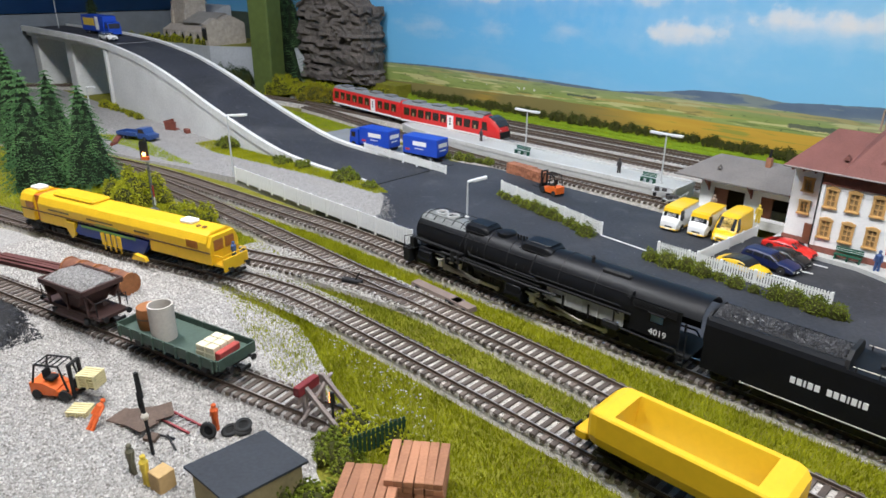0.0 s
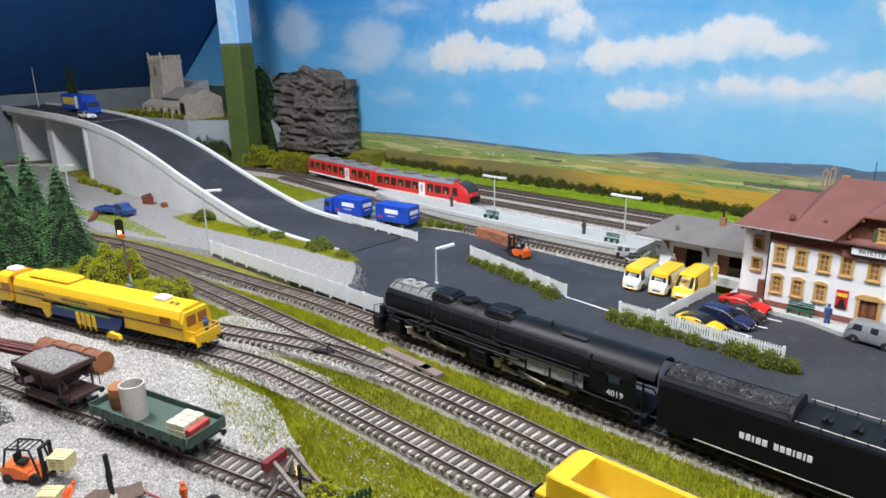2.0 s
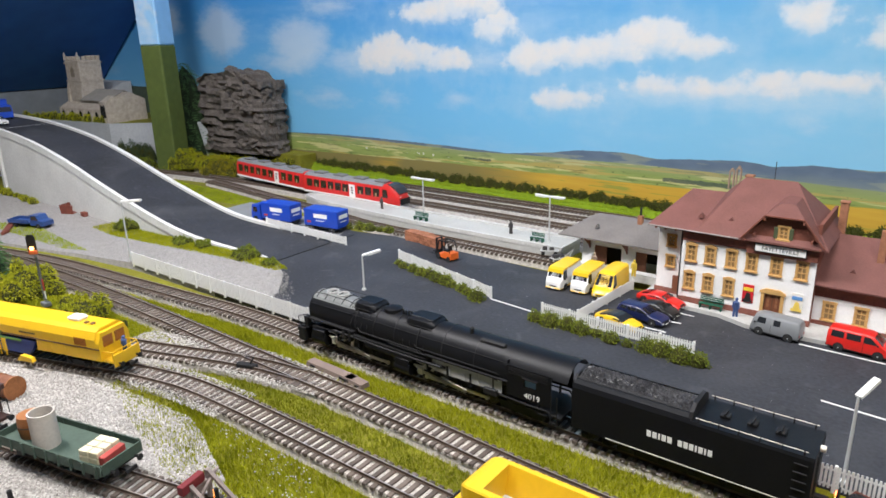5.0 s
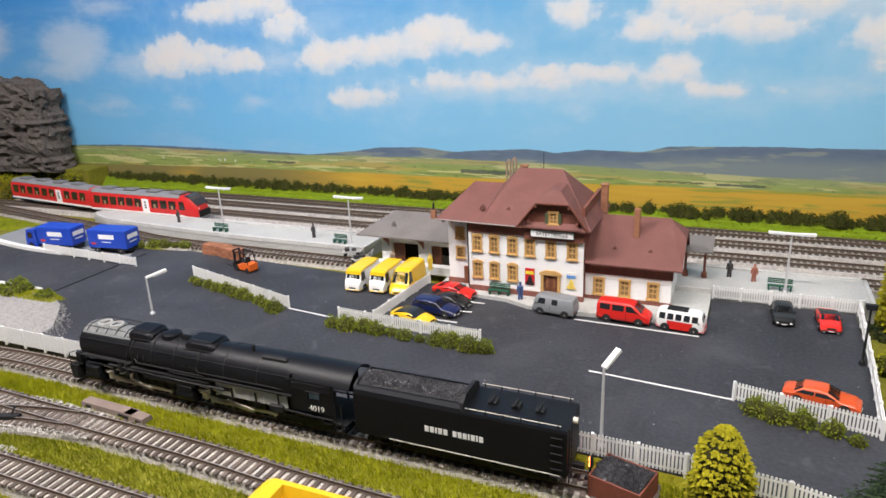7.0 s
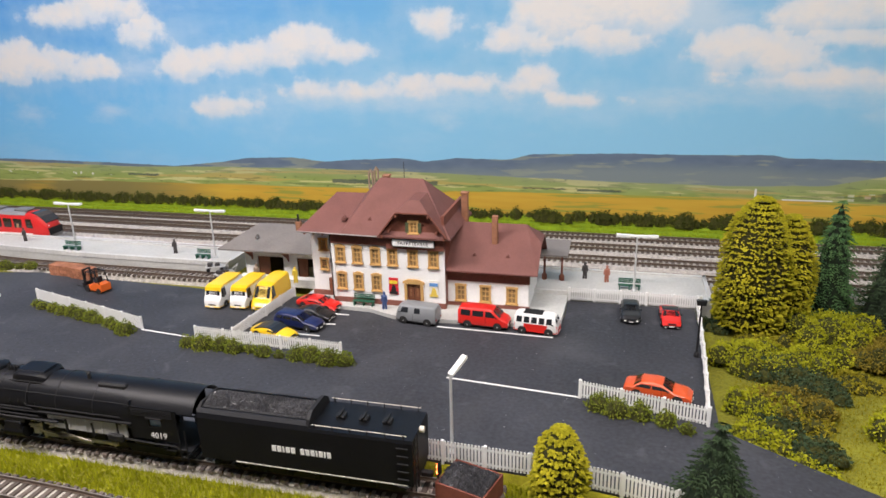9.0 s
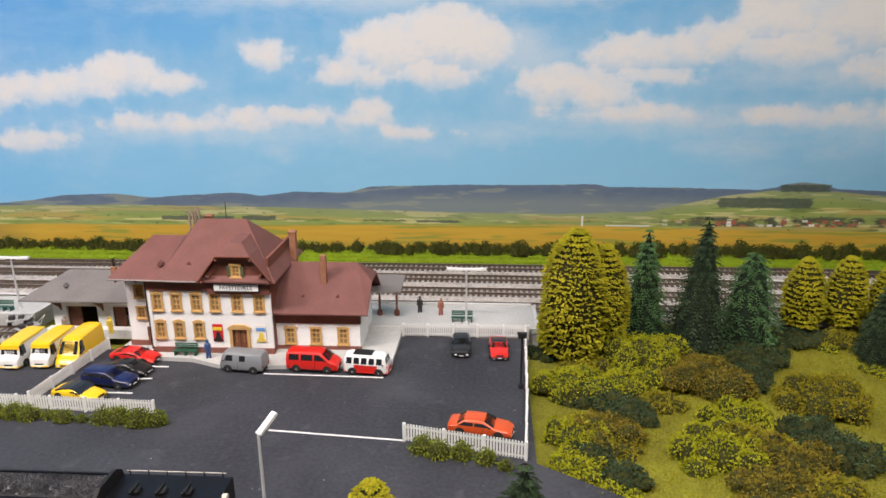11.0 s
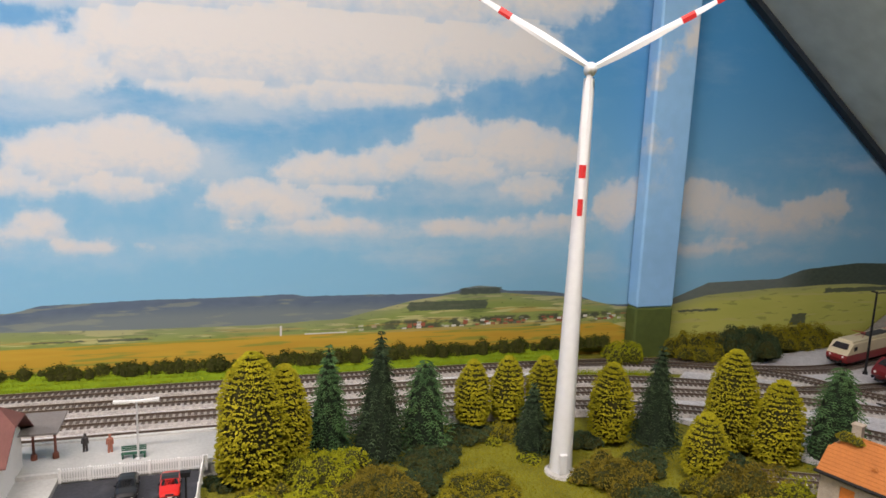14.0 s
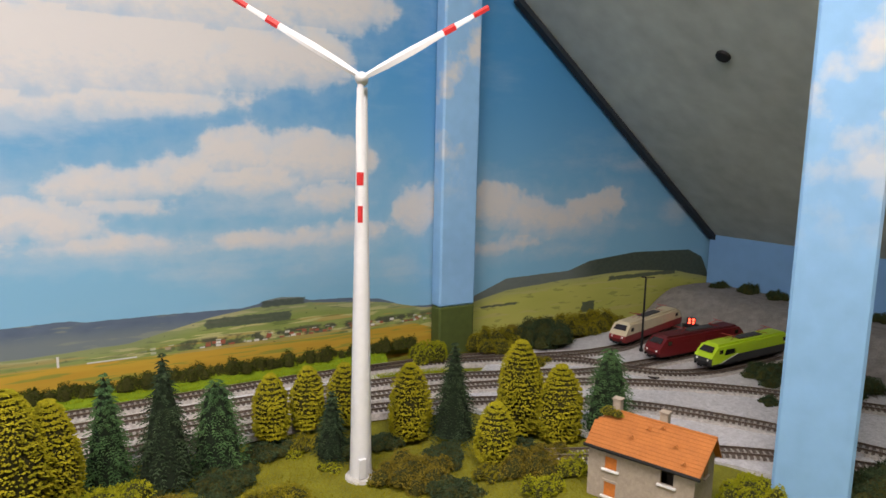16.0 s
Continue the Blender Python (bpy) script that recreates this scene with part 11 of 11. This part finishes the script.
def buffer_stop():
    t = thing("buffer_stop", pose(-0.312, 0.2055, RAIL_Z - 0.001, 0, 0, 13.5), "weathered grey timber buffer stop with a red beam", "buffer stop")
    m = mat("weathered_timber", (0.24, 0.20, 0.185), 0.9, vary=0.3, scale=140, bump=0.4)
    for s in (-1, 1):
        y = s * 0.0083
        part("upright", Mesh().bbox(-0.0015, 0.0015, y - 0.0014, y + 0.0014, 0, 0.021, 0.0003), m, t)
        part("brace", Mesh().prism([(0.022, 0.0), (0.0255, 0.0), (0.002, 0.0205), (-0.001, 0.0205)], y - 0.0013, y + 0.0013, "y"), m, t)
        part("front_brace", Mesh().prism([(-0.018, 0.0), (-0.0145, 0.0), (0.001, 0.0150), (-0.002, 0.0150)], y - 0.0012, y + 0.0012, "y"), m, t)
        part("buffer_head", Mesh().tube((-0.0045, y, 0.0125), (-0.0020, y, 0.0125), 0.0024, seg=12), M_BLACK_MATT, t)
    part("cross_beam", Mesh().bbox(-0.0035, 0.0005, -0.0150, 0.0150, 0.0100, 0.0145, 0.0003), m, t)
    part("red_board", Mesh().bbox(-0.0030, 0.0020, -0.0150, 0.0040, 0.0160, 0.0225, 0.0004), mat("faded_red", (0.17, 0.02, 0.025), 0.7), t, "dark red warning board")
    part("diagonal", Mesh().prism([(-0.0150, 0.001), (-0.0120, 0.001), (0.0150, 0.0190), (0.0120, 0.0190)], 0.0020, 0.0040, "x"), m, t)


buffer_stop()
M_BOXBROWN = mat("brown_box_paint", (0.19, 0.145, 0.125), 0.8, vary=0.2, scale=120, bump=0.25)
for x, y, L, a in ((-0.385, 0.3905, 0.060, -2), (-0.352, 0.3880, 0.024, -6)):
    t = thing("point_motor_cover", pose(x, y, -0.011, 0, 0, a), "long grey-brown point motor cover beside the track", "point motor", "point motors")
    part("cover", Mesh().prism([(-0.0055, 0), (0.0055, 0), (0.0045, 0.0048), (-0.0045, 0.0048)], -L / 2, L / 2, "x"), M_BOXBROWN, t)
    for k in (-0.35, 0.3):
        part("cable_slot", Mesh().box(L * k - 0.003, L * k + 0.003, -0.0056, -0.0046, 0.0012, 0.0034), M_BLACK_MATT, t)
t = thing("point_lever", pose(-0.447, 0.3440, -0.0040, 0, 0, 20), "small black point lever in the ballast", "point lever")
part("lever_box", Mesh().bbox(-0.010, 0.010, -0.003, 0.003, 0, 0.004, 0.0006), M_BLACK_MATT, t)
part("lever", Mesh().tube((0.003, 0, 0.003), (0.006, 0.003, 0.010), 0.0008, seg=6), M_BLACK_MATT, t)


# ---- works yard clutter ----
def log_bundle():
    m = mat("log_end_wood", (0.30, 0.12, 0.045), 0.85, vary=0.25, scale=120, bump=0.3)
    for i in range(4):
        a = radians(22)
        x, y = -0.643 + i * 0.0200, 0.1775 + i * 0.0062
        t = thing("cable_drum", pose(x, y, 0.0005, 0, 0, 17), "brown wooden cable drum lying on the gravel", "cable drum", "cable drums")
        part("barrel", Mesh().tube((-0.0078, 0, 0), (0.0078, 0, 0), 0.0098, seg=16), mat("drum_rope", (0.20, 0.085, 0.05), 0.9, vary=0.3, scale=150, bump=0.4), t, smooth=True)
        for s in (-1, 1):
            part("flange", Mesh().tube((s * 0.0078, 0, 0), (s * 0.0092, 0, 0), 0.0105, seg=16), m, t)


log_bundle()
M_BEAM = mat("dull_red_steel", (0.115, 0.042, 0.038), 0.7, vary=0.25, scale=80, bump=0.2)
for i in range(6):
    t = thing("steel_beam", pose(-0.715 + 0.006 * i, 0.1435 + 0.0048 * i, -0.008 + 0.0022 * (i % 2), 0, 0, 21 + (i % 3)), "long dull red steel beam lying on the gravel", "steel beam", "steel beams")
    part("web", Mesh().box(-0.062, 0.058, -0.0004, 0.0004, 0.0004, 0.0036), M_BEAM, t)
    part("flange", Mesh().box(-0.062, 0.058, -0.0017, 0.0017, 0, 0.0005), M_BEAM, t)
    part("flange", Mesh().box(-0.062, 0.058, -0.0017, 0.0017, 0.0035, 0.0040), M_BEAM, t)
stones([(-0.66, 0.03), (-0.545, 0.075), (-0.545, 0.118), (-0.60, 0.118), (-0.66, 0.10)], 110, 0.0016, M_COALBITS, "heap of black coal on the gravel", -0.0092, name="coal", heap=lambda xs, ys: 0.014 * np.maximum(0, 1 - ((xs + 0.61) / 0.065) ** 2 - ((ys - 0.075) / 0.05) ** 2) * np.random.uniform(0, 1, len(xs)))
solo("coal_mound", Mesh().take((lambda bm: (bmesh.ops.create_icosphere(bm, subdivisions=3, radius=1), [setattr(v, "co", Vector((-0.61 + v.co.x * 0.058, 0.075 + v.co.y * 0.044, -0.0095 + max(-0.05, v.co.z) * 0.0125))) for v in bm.verts], bm)[2])(bmesh.new())), mat("coal_bed", (0, 0, 0)), "low mound of black coal", "coal", "stuff")


def tyre(x, y, z, tilt, a):
    t = thing("tyre", pose(x, y, z, tilt, 0, a), "worn black rubber tyre in the yard", "tyre", "loose tyres")
    prof = []
    for k in range(9):
        q = 2 * math.pi * k / 8
        prof.append((0.0043 + 0.0014 * math.cos(q), 0.0013 * math.sin(q)))
    part("casing", Mesh().lathe(prof, 20), M_RUBBER, t, smooth=True)


tyre(-0.3400, 0.1470, -0.0038, 80, 30)
tyre(-0.3350, 0.1585, -0.0070, 12, 0)
tyre(-0.3300, 0.1640, -0.0072, -8, 0)
tyre(-0.3305, 0.1650, -0.0044, 15, 40)
M_BOARD = mat("brown_sheet_wood", (0.105, 0.072, 0.055), 0.85, vary=0.3, scale=90, bump=0.25)
for i, (x, y, a, w) in enumerate(((-0.3930, 0.1200, 20, 0.011), (-0.3860, 0.1270, 48, 0.012), (-0.3780, 0.1220, 10, 0.009), (-0.3800, 0.1330, 70, 0.010))):
    solo("wooden_sheet", Mesh().bbox(-w, w, -w * 0.7, w * 0.7, 0, 0.0009, 0.0002, pose(x, y, -0.0078 + 0.001 * i, 6 * (i % 2), -5, a)), M_BOARD, "brown wooden sheet lying on the gravel", "wooden sheet", group="wooden sheets")
t = thing("ladder", pose(-0.3690, 0.1400, -0.0078, 0, 0, 12), "dull red ladder lying on the gravel", "ladder")
for s in (-1, 1):
    part("stile", Mesh().box(-0.018, 0.018, s * 0.0045 - 0.0006, s * 0.0045 + 0.0006, 0, 0.0012), mat("ladder_red", (0.24, 0.035, 0.04), 0.6), t)
for k in range(6):
    part("rung", Mesh().tube((-0.015 + k * 0.006, -0.0045, 0.0006), (-0.015 + k * 0.006, 0.0045, 0.0006), 0.0005, seg=5), mat("ladder_grey", (0.3, 0.28, 0.28), 0.6), t)
for x, y, a in ((-0.3600, 0.1270, 25), (-0.3500, 0.1280, -10)):
    solo("scrap_bar", Mesh().bbox(-0.009, 0.009, -0.0006, 0.0006, 0, 0.0011, 0.0002, pose(x, y, -0.0080, 0, 0, a)), M_BLACK_MATT, "dark scrap bar on the gravel", "scrap", group="scrap bars")
solo("scrap_plate", Mesh().bbox(-0.004, 0.004, -0.003, 0.003, 0, 0.003, 0.0003, pose(-0.3625, 0.1215, -0.0085, 8, 0, 30)), M_BOARD, "small brown scrap block on the gravel", "scrap")


def figurine(x, y, z, a, m, label, h=0.0205, bend=0.0):
    """A model figure, as one plain shape."""
    me = Mesh()
    for s in (-1, 1):
        me.tube((s * 0.0014, 0.0004 * s, 0.0), (s * 0.0011, 0, h * 0.48), 0.0012, 0.0014, 7)
        me.tube((s * 0.0024, 0, h * 0.78), (s * 0.0032, -0.0010, h * 0.46), 0.0009, 0.0008, 6)
    me.lathe([(0.0021, h * 0.46), (0.0022, h * 0.58), (0.0026, h * 0.76), (0.0013, h * 0.84), (0.0010, h * 0.86), (0.0016, h * 0.90), (0.0015, h * 0.96), (0.0006, h)], 10)
    ob = solo("figurine", me, m, label, "figurine", smooth=True, group="model figurines")
    ob.matrix_basis = pose(x, y, z, bend, 0, a)


M_FIGO = mat("figure_orange", (0.62, 0.11, 0.02), 0.6)
M_FIGB = mat("figure_blue", (0.05, 0.09, 0.22), 0.6)
M_FIGD = mat("figure_dark", (0.05, 0.045, 0.045), 0.7)
M_FIGY = mat("figure_yellow", (0.65, 0.47, 0.05), 0.6)
figurine(-0.3985, 0.0985, -0.0088, 20, M_FIGO, "stooping orange model figurine on the gravel", bend=-42)
figurine(-0.3440, 0.1540, -0.0088, 0, M_FIGO, "orange model figurine beside tyres", 0.0190)
figurine(-0.3255, 0.1025, -0.0088, 0, M_FIGY, "yellow model figurine beside the dark shed")
figurine(-0.3400, 0.1010, -0.0088, 0, mat("figure_olive", (0.12, 0.11, 0.07), 0.7), "olive model figurine beside the lamp post")
figurine(-0.114, 0.690, 0.004, 0, M_FIGB, "dark blue model figurine before the station")
figurine(0.090, 0.815, 0.0065, 0, M_FIGD, "dark model figurine on the platform")
figurine(0.115, 0.808, 0.0065, 0, mat("figure_brown", (0.32, 0.12, 0.08), 0.7), "brown model figurine on the platform")
figurine(-0.713, 0.822, 0.0065, 0, M_FIGD, "dark model figurine on the long platform")
figurine(-0.455, 0.812, 0.0065, 0, M_FIGD, "dark model figurine on the long platform")
figurine(-0.290, 0.736, 0.0080, 0, mat("figure_tan", (0.30, 0.22, 0.16), 0.7), "tan model figurine on the loading dock")
figurine(-0.240, 0.736, 0.0080, 0, M_FIGY, "yellow model figurine on the loading dock")
figurine(-0.5350, 0.2790, 0.0130, 0, M_FIGB, "blue model figurine on the machine platform", 0.0170)


def works_shed():
    t = thing("works_shed", pose(-0.2745, 0.1365, -0.0092, 0, 0, 3), "small shed with a dark felt pent roof", "shed")
    part("body", Mesh().box(-0.017, 0.017, -0.022, 0.022, 0, 0.0212), mat("shed_boards", (0.30, 0.24, 0.12), 0.85, vary=0.2, scale=60), t)
    part("roof", Mesh().prism([(-0.0245, 0.0255), (0.0245, 0.0210), (0.0245, 0.0225), (-0.0245, 0.0270)], -0.020, 0.020, "x"), mat("dark_felt", (0.030, 0.034, 0.042), 0.85, vary=0.25, scale=40, fine=12, bump=0.35), t, "dark blue-grey felt roof")
    k = thing("wooden_crate", pose(-0.3175, 0.1080, -0.0092, 0, 0, 10), "small tan wooden crate beside the shed", "crate")
    part("box", Mesh().bbox(-0.005, 0.005, -0.005, 0.005, 0, 0.012, 0.0004), mat("crate_tan", (0.45, 0.30, 0.13), 0.8, vary=0.15), k)


works_shed()


def brick_stack(x, y, a, z, nx, ny, nz, m, label, bs=(0.0044, 0.0105, 0.0028), name="timber_stack", piece="plank"):
    t = thing(name, pose(x, y, z, 0, 0, a), label, "stack", "building material stacks")
    me = Mesh().bbox(-bs[0] / 2, bs[0] / 2, -bs[1] / 2, bs[1] / 2, 0, bs[2], 0.0003).data(piece, m)
    rnd = random.Random(int(x * 1000))
    for k in range(nz):
        for i in range(nx):
            for j in range(ny):
                share(piece, me, t, pose((i - (nx - 1) / 2) * (bs[0] + 0.0003) + rnd.uniform(-0.0003, 0.0003), (j - (ny - 1) / 2) * (bs[1] + 0.0003) + rnd.uniform(-0.0005, 0.0005), k * (bs[2] + 0.0001), 0, 0, rnd.uniform(-2, 2)))


M_TIMBER = mat("reddish_timber", (0.33, 0.155, 0.085), 0.85, vary=0.22, scale=120, bump=0.35, rand=0.5)
brick_stack(-0.2225, 0.1745, 38, -0.0092, 6, 1, 5, M_TIMBER, "neat stack of reddish sawn timber", (0.0050, 0.0340, 0.0036))
brick_stack(-0.2145, 0.2030, 38, -0.0092, 6, 1, 6, M_TIMBER, "tall stack of reddish sawn timber", (0.0050, 0.0340, 0.0036))
M_BRICKRED = mat("red_brown_brick", (0.32, 0.13, 0.07), 0.85, vary=0.22, scale=150, bump=0.3, rand=0.5)
brick_stack(-0.1800, 0.1900, 20, -0.0092, 3, 2, 2, M_BRICKRED, "small loose pile of bricks in the gravel", (0.0060, 0.0085, 0.0045), "brick_stack", "brick")
brick_stack(-0.556, 0.728, -4, 0.0, 8, 2, 4, M_BRICKRED, "pallet of red-brown bricks beside the forklift", (0.0052, 0.0072, 0.0034), "brick_stack", "brick")
brick_stack(-0.526, 0.722, -8, 0.0, 6, 2, 4, M_BRICKRED, "pallet of red-brown bricks beside the forklift", (0.0052, 0.0072, 0.0034), "brick_stack", "brick")
t = thing("green_fence", pose(-0.2650, 0.1960, -0.010, 0, 0, 78), "short dark green slatted fence", "fence")
M_DKGREEN = mat("dark_green_paint", (0.012, 0.045, 0.025), 0.6, vary=0.2)
for k in range(13):
    part("slat", Mesh().box(k * 0.003, k * 0.003 + 0.0018, -0.0004, 0.0004, 0, 0.0145), M_DKGREEN, t)
part("rail", Mesh().box(0, 0.039, 0.0004, 0.0012, 0.010, 0.0112), M_DKGREEN, t)


# ---- station furniture ----
def bench(x, y, z, a, L=0.024):
    t = thing("bench", pose(x, y, z, 0, 0, a), "dark green slatted bench", "bench", "benches")
    for k in range(3):
        part("seat_slat", Mesh().box(-L / 2, L / 2, -0.0035 + k * 0.0021, -0.0019 + k * 0.0021, 0.0050, 0.0056), M_GREENBENCH, t)
    for k in range(3):
        part("back_slat", Mesh().box(-L / 2, L / 2, 0.0030, 0.0036, 0.0066 + k * 0.0020, 0.0080 + k * 0.0020), M_GREENBENCH, t)
    for s in (-1, 0, 1):
        part("leg", Mesh().box(s * L * 0.44 - 0.0006, s * L * 0.44 + 0.0006, -0.0030, 0.0034, 0, 0.0050), M_GREENBENCH, t)


bench(-0.140, 0.696, 0.0042, 0)
bench(0.140, 0.790, 0.0065, 0)
bench(-0.612, 0.800, 0.0065, 0, 0.026)
bench(-0.405, 0.800, 0.0065, 0, 0.020)


def hand_cart(x, y, z, a):
    t = thing("luggage_cart", pose(x, y, z, 0, 0, a), "small grey luggage cart with dark parcels", "cart")
    part("bed", Mesh().box(-0.012, 0.012, -0.006, 0.006, 0.005, 0.0058), M_GREYLT, t)
    for u in (-0.008, 0.008):
        for s in (-1, 1):
            part("wheel", Mesh().tube((u, s * 0.0055, 0.0025), (u, s * 0.0066, 0.0025), 0.0025, seg=10), M_BLACK_MATT, t)
    part("handle", Mesh().wire([(0.012, -0.004, 0.0055), (0.020, 0, 0.013), (0.012, 0.004, 0.0055)], 0.0005, 5), M_WHITE, t)
    for i, (u, v) in enumerate(((-0.006, 0), (0.003, 0.001))):
        part("parcel", Mesh().bbox(u - 0.003, u + 0.003, v - 0.003, v + 0.003, 0.0058, 0.0105 - i * 0.0015, 0.0004), M_FIGD, t)


hand_cart(-0.345, 0.752, 0.002, 60)
hand_cart(-0.372, 0.775, 0.001, 25)
t = thing("rubble_skip", pose(-1.215, 0.545, -0.0088, 0, 0, 25), "rusty red open skip lying on the gravel", "skip")
part("tub", Mesh().prism([(-0.011, 0), (0.011, 0), (0.014, 0.016), (-0.014, 0.016)], -0.011, -0.010, "y").prism([(-0.011, 0), (0.011, 0), (0.014, 0.016), (-0.014, 0.016)], 0.010, 0.011, "y").box(-0.0125, -0.0110, -0.010, 0.010, 0, 0.016).box(-0.011, 0.011, -0.010, 0.010, 0, 0.001), mat("rusty_red", (0.16, 0.045, 0.03), 0.8, vary=0.35, scale=120, bump=0.3), t)
solo("scrap_block", Mesh().bbox(-1.172, -1.160, 0.541, 0.549, -0.009, -0.001, 0.0008), mat("rusty_red", (0, 0, 0)), "small rusty block on the gravel", "scrap")
for i in range(3):
    solo("rusty_pipe", Mesh().tube((-1.225 + i * 0.004, 0.455 - i * 0.005, -0.006), (-1.165 + i * 0.004, 0.420 - i * 0.005, -0.006), 0.0028, seg=10), mat("rusty_red", (0, 0, 0)), "rusty pipe lying beside the blue truck", "pipe", group="rusty pipes", smooth=True)


# ---- brick hut by the yard ----
def brick_hut():
    t = thing("brick_hut", pose(0.787, 0.543, -0.016, 0, 0, -71), "small pale brick house with an orange tiled half-hipped roof", "building")
    m = mat("pale_brick", (0.40, 0.335, 0.265), 0.9, vary=0.2, scale=260, fine=4, bump=0.4)
    rf = mat("orange_roof_tiles", (0.44, 0.150, 0.035), 0.8, vary=0.16, scale=60, fine=8, bump=0.5)
    L, W, H, R, C = 0.117, 0.060, 0.063, 0.092, 0.033
    holes = ((0.028, 0.0425, 0.0135, 0.0140), (0.089, 0.0470, 0.0135, 0.0160), (0.028, 0.0130, 0.0135, 0.0160), (0.089, 0.0130, 0.0135, 0.0160))
    xs = sorted({0.002, L} | {x + s * w / 2 for x, _, w, _ in holes for s in (-1, 1)})
    zs = sorted({0, H} | {z + s * h / 2 for _, z, _, h in holes for s in (-1, 1)})
    solid = {(i, k) for i in range(len(xs) - 1) for k in range(len(zs) - 1) if not any(abs((xs[i] + xs[i + 1]) / 2 - x) < w / 2 and abs((zs[k] + zs[k + 1]) / 2 - z) < h / 2 for x, z, w, h in holes)}
    nz = len(zs)
    vs = [Vector((x, y, z)) for y in (0.006, 0.009) for x in xs for z in zs]
    fs = []
    for i, k in solid:
        c = [i * nz + k, (i + 1) * nz + k, (i + 1) * nz + k + 1, i * nz + k + 1]
        d = [q + len(xs) * nz for q in c]
        fs += [tuple(c), tuple(reversed(d))]
        for e, (di, dk) in enumerate(((0, -1), (1, 0), (0, 1), (-1, 0))):
            if (i + di, k + dk) not in solid:
                fs.append((c[e], d[e], d[(e + 1) % 4], c[(e + 1) % 4]))
    wall = Mesh().add(vs, fs)
    part("front_wall", wall, m, t)
    for x in (0.002, L - 0.003):
        top = 0.080 if x < 0.01 else R - 0.003
        k = (top - H) / (R - 0.003 - H)
        part("gable_wall", Mesh().prism([(0.009, 0), (W, 0), (W, H), (C + (1 - k) * (W - C), top), (C - (1 - k) * (C - 0.009), top), (0.009, H)], x, x + 0.003, "x"), m, t)
    part("gable_shutter", Mesh().bbox(L, L + 0.0012, 0.030, 0.040, 0.048, 0.064, 0.0003), mat("faded_wood_shutter", (0.34, 0.20, 0.12), 0.8, vary=0.2), t, "faded wooden shutter")
    part("gable_sill", Mesh().bbox(L, L + 0.003, 0.028, 0.042, 0.0455, 0.0475, 0.0003), m, t)
    part("rear_wall", Mesh().box(0.002, L, W, W + 0.003, 0, H), m, t)
    part("dark_inside", Mesh().box(0.012, L - 0.006, 0.02, 0.022, 0, H), M_DARKIN, t)
    E, hip = H - 0.003, 0.024
    q = 0.58
    V = [(0, 0, E), (L + 0.006, 0, E), (L + 0.010, C, R), (hip, C, R), (0, C * q, E + (R - E) * q), (0, 2 * C - C * q, E + (R - E) * q), (0, 2 * C, E), (L + 0.006, 2 * C, E)]
    roof_from(V, [(0, 1, 2, 3, 4), (4, 3, 5), (5, 3, 2, 7, 6)], 0.0022, rf, "roof", t, "orange clay tiled roof")
    k = (R - E) / C
    for i in range(11):
        y = i * C / 11
        x0 = 0 if y < C * q else hip * (y - C * q) / (C - C * q)
        part("tile_course", Mesh().prism([(y, E + y * k), (y + 0.0029, E + (y + 0.0029) * k), (y, E + y * k + 0.0005)], x0, L + 0.006 + 0.004 * y / C, "x"), rf, t)
    part("ridge_tile", Mesh().tube((hip, C, R), (L + 0.010, C, R), 0.0014, seg=8), rf, t)
    part("gutter", Mesh().tube((-0.001, -0.0014, E - 0.0012), (L + 0.007, -0.0014, E - 0.0012), 0.0019, seg=8), M_BLACK_MATT, t, "black tube along the eaves")
    for x, e in ((0.018, 0.0125), (0.0711, 0.0115)):
        c = part("chimney", Mesh().bbox(x - 0.0045, x + 0.0045, C + 0.001, C + 0.009, R - 0.014, R + e - 0.002, 0.0005), m, t)
        part("chimney_cap", Mesh().bbox(x - 0.0055, x + 0.0055, C, C + 0.010, R + e - 0.002, R + e, 0.0004), m, c)
    for x, z in ((0.046, 0.074), (0.092, 0.077), (0.060, 0.084), (0.105, 0.066), (0.074, 0.088)):
        y = (z - E) / k
        part("roof_vent", Mesh().prism([(-0.003, 0), (0.003, 0), (0, 0.0026)], -0.003, 0.003, "y", pose(x, y, z)), rf, t)
    for x, z, w, h in holes:
        f = thing("window", pose(x, 0.006, z), "", "")
        f.parent = t
        part("lintel", Mesh().box(-w / 2 - 0.002, w / 2 + 0.002, -0.0008, 0.001, h / 2, h / 2 + 0.0025), m, f)
        part("window_sill", Mesh().bbox(-w / 2 - 0.003, w / 2 + 0.003, -0.003, 0.001, -h / 2 - 0.002, -h / 2, 0.0003), M_WHITE, f)
        if x < 0.05:
            part("shutter", Mesh().bbox(-w / 2, w / 2, 0.0005, 0.0015, -h / 2, h / 2, 0.0003), mat("orange_shutter", (0.55, 0.17, 0.03), 0.7), f, "closed orange shutter")
    rnd = random.Random(8)
    leaf, core = bush_meshes([(0.012, C - 0.004, R - 0.004, 0.010, 0.009, 0.009), (0.022, C - 0.005, R - 0.004, 0.008, 0.008, 0.007)], 0.0022, rnd)
    moss = part("moss_clump", leaf, M_LEAF_O, t, "olive moss clump by the chimney")
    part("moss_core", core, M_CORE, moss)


brick_hut()
solo("slope_knob", Mesh().lathe([(0.012, 0), (0.011, 0.004), (0.002, 0.005)], 14, pose(1.218, 0.732, 0.5045) @ pose(0, 0, 0, 0, 218, 0)), M_BLACK_MATT, "round dark knob on the sloping panel", "knob")
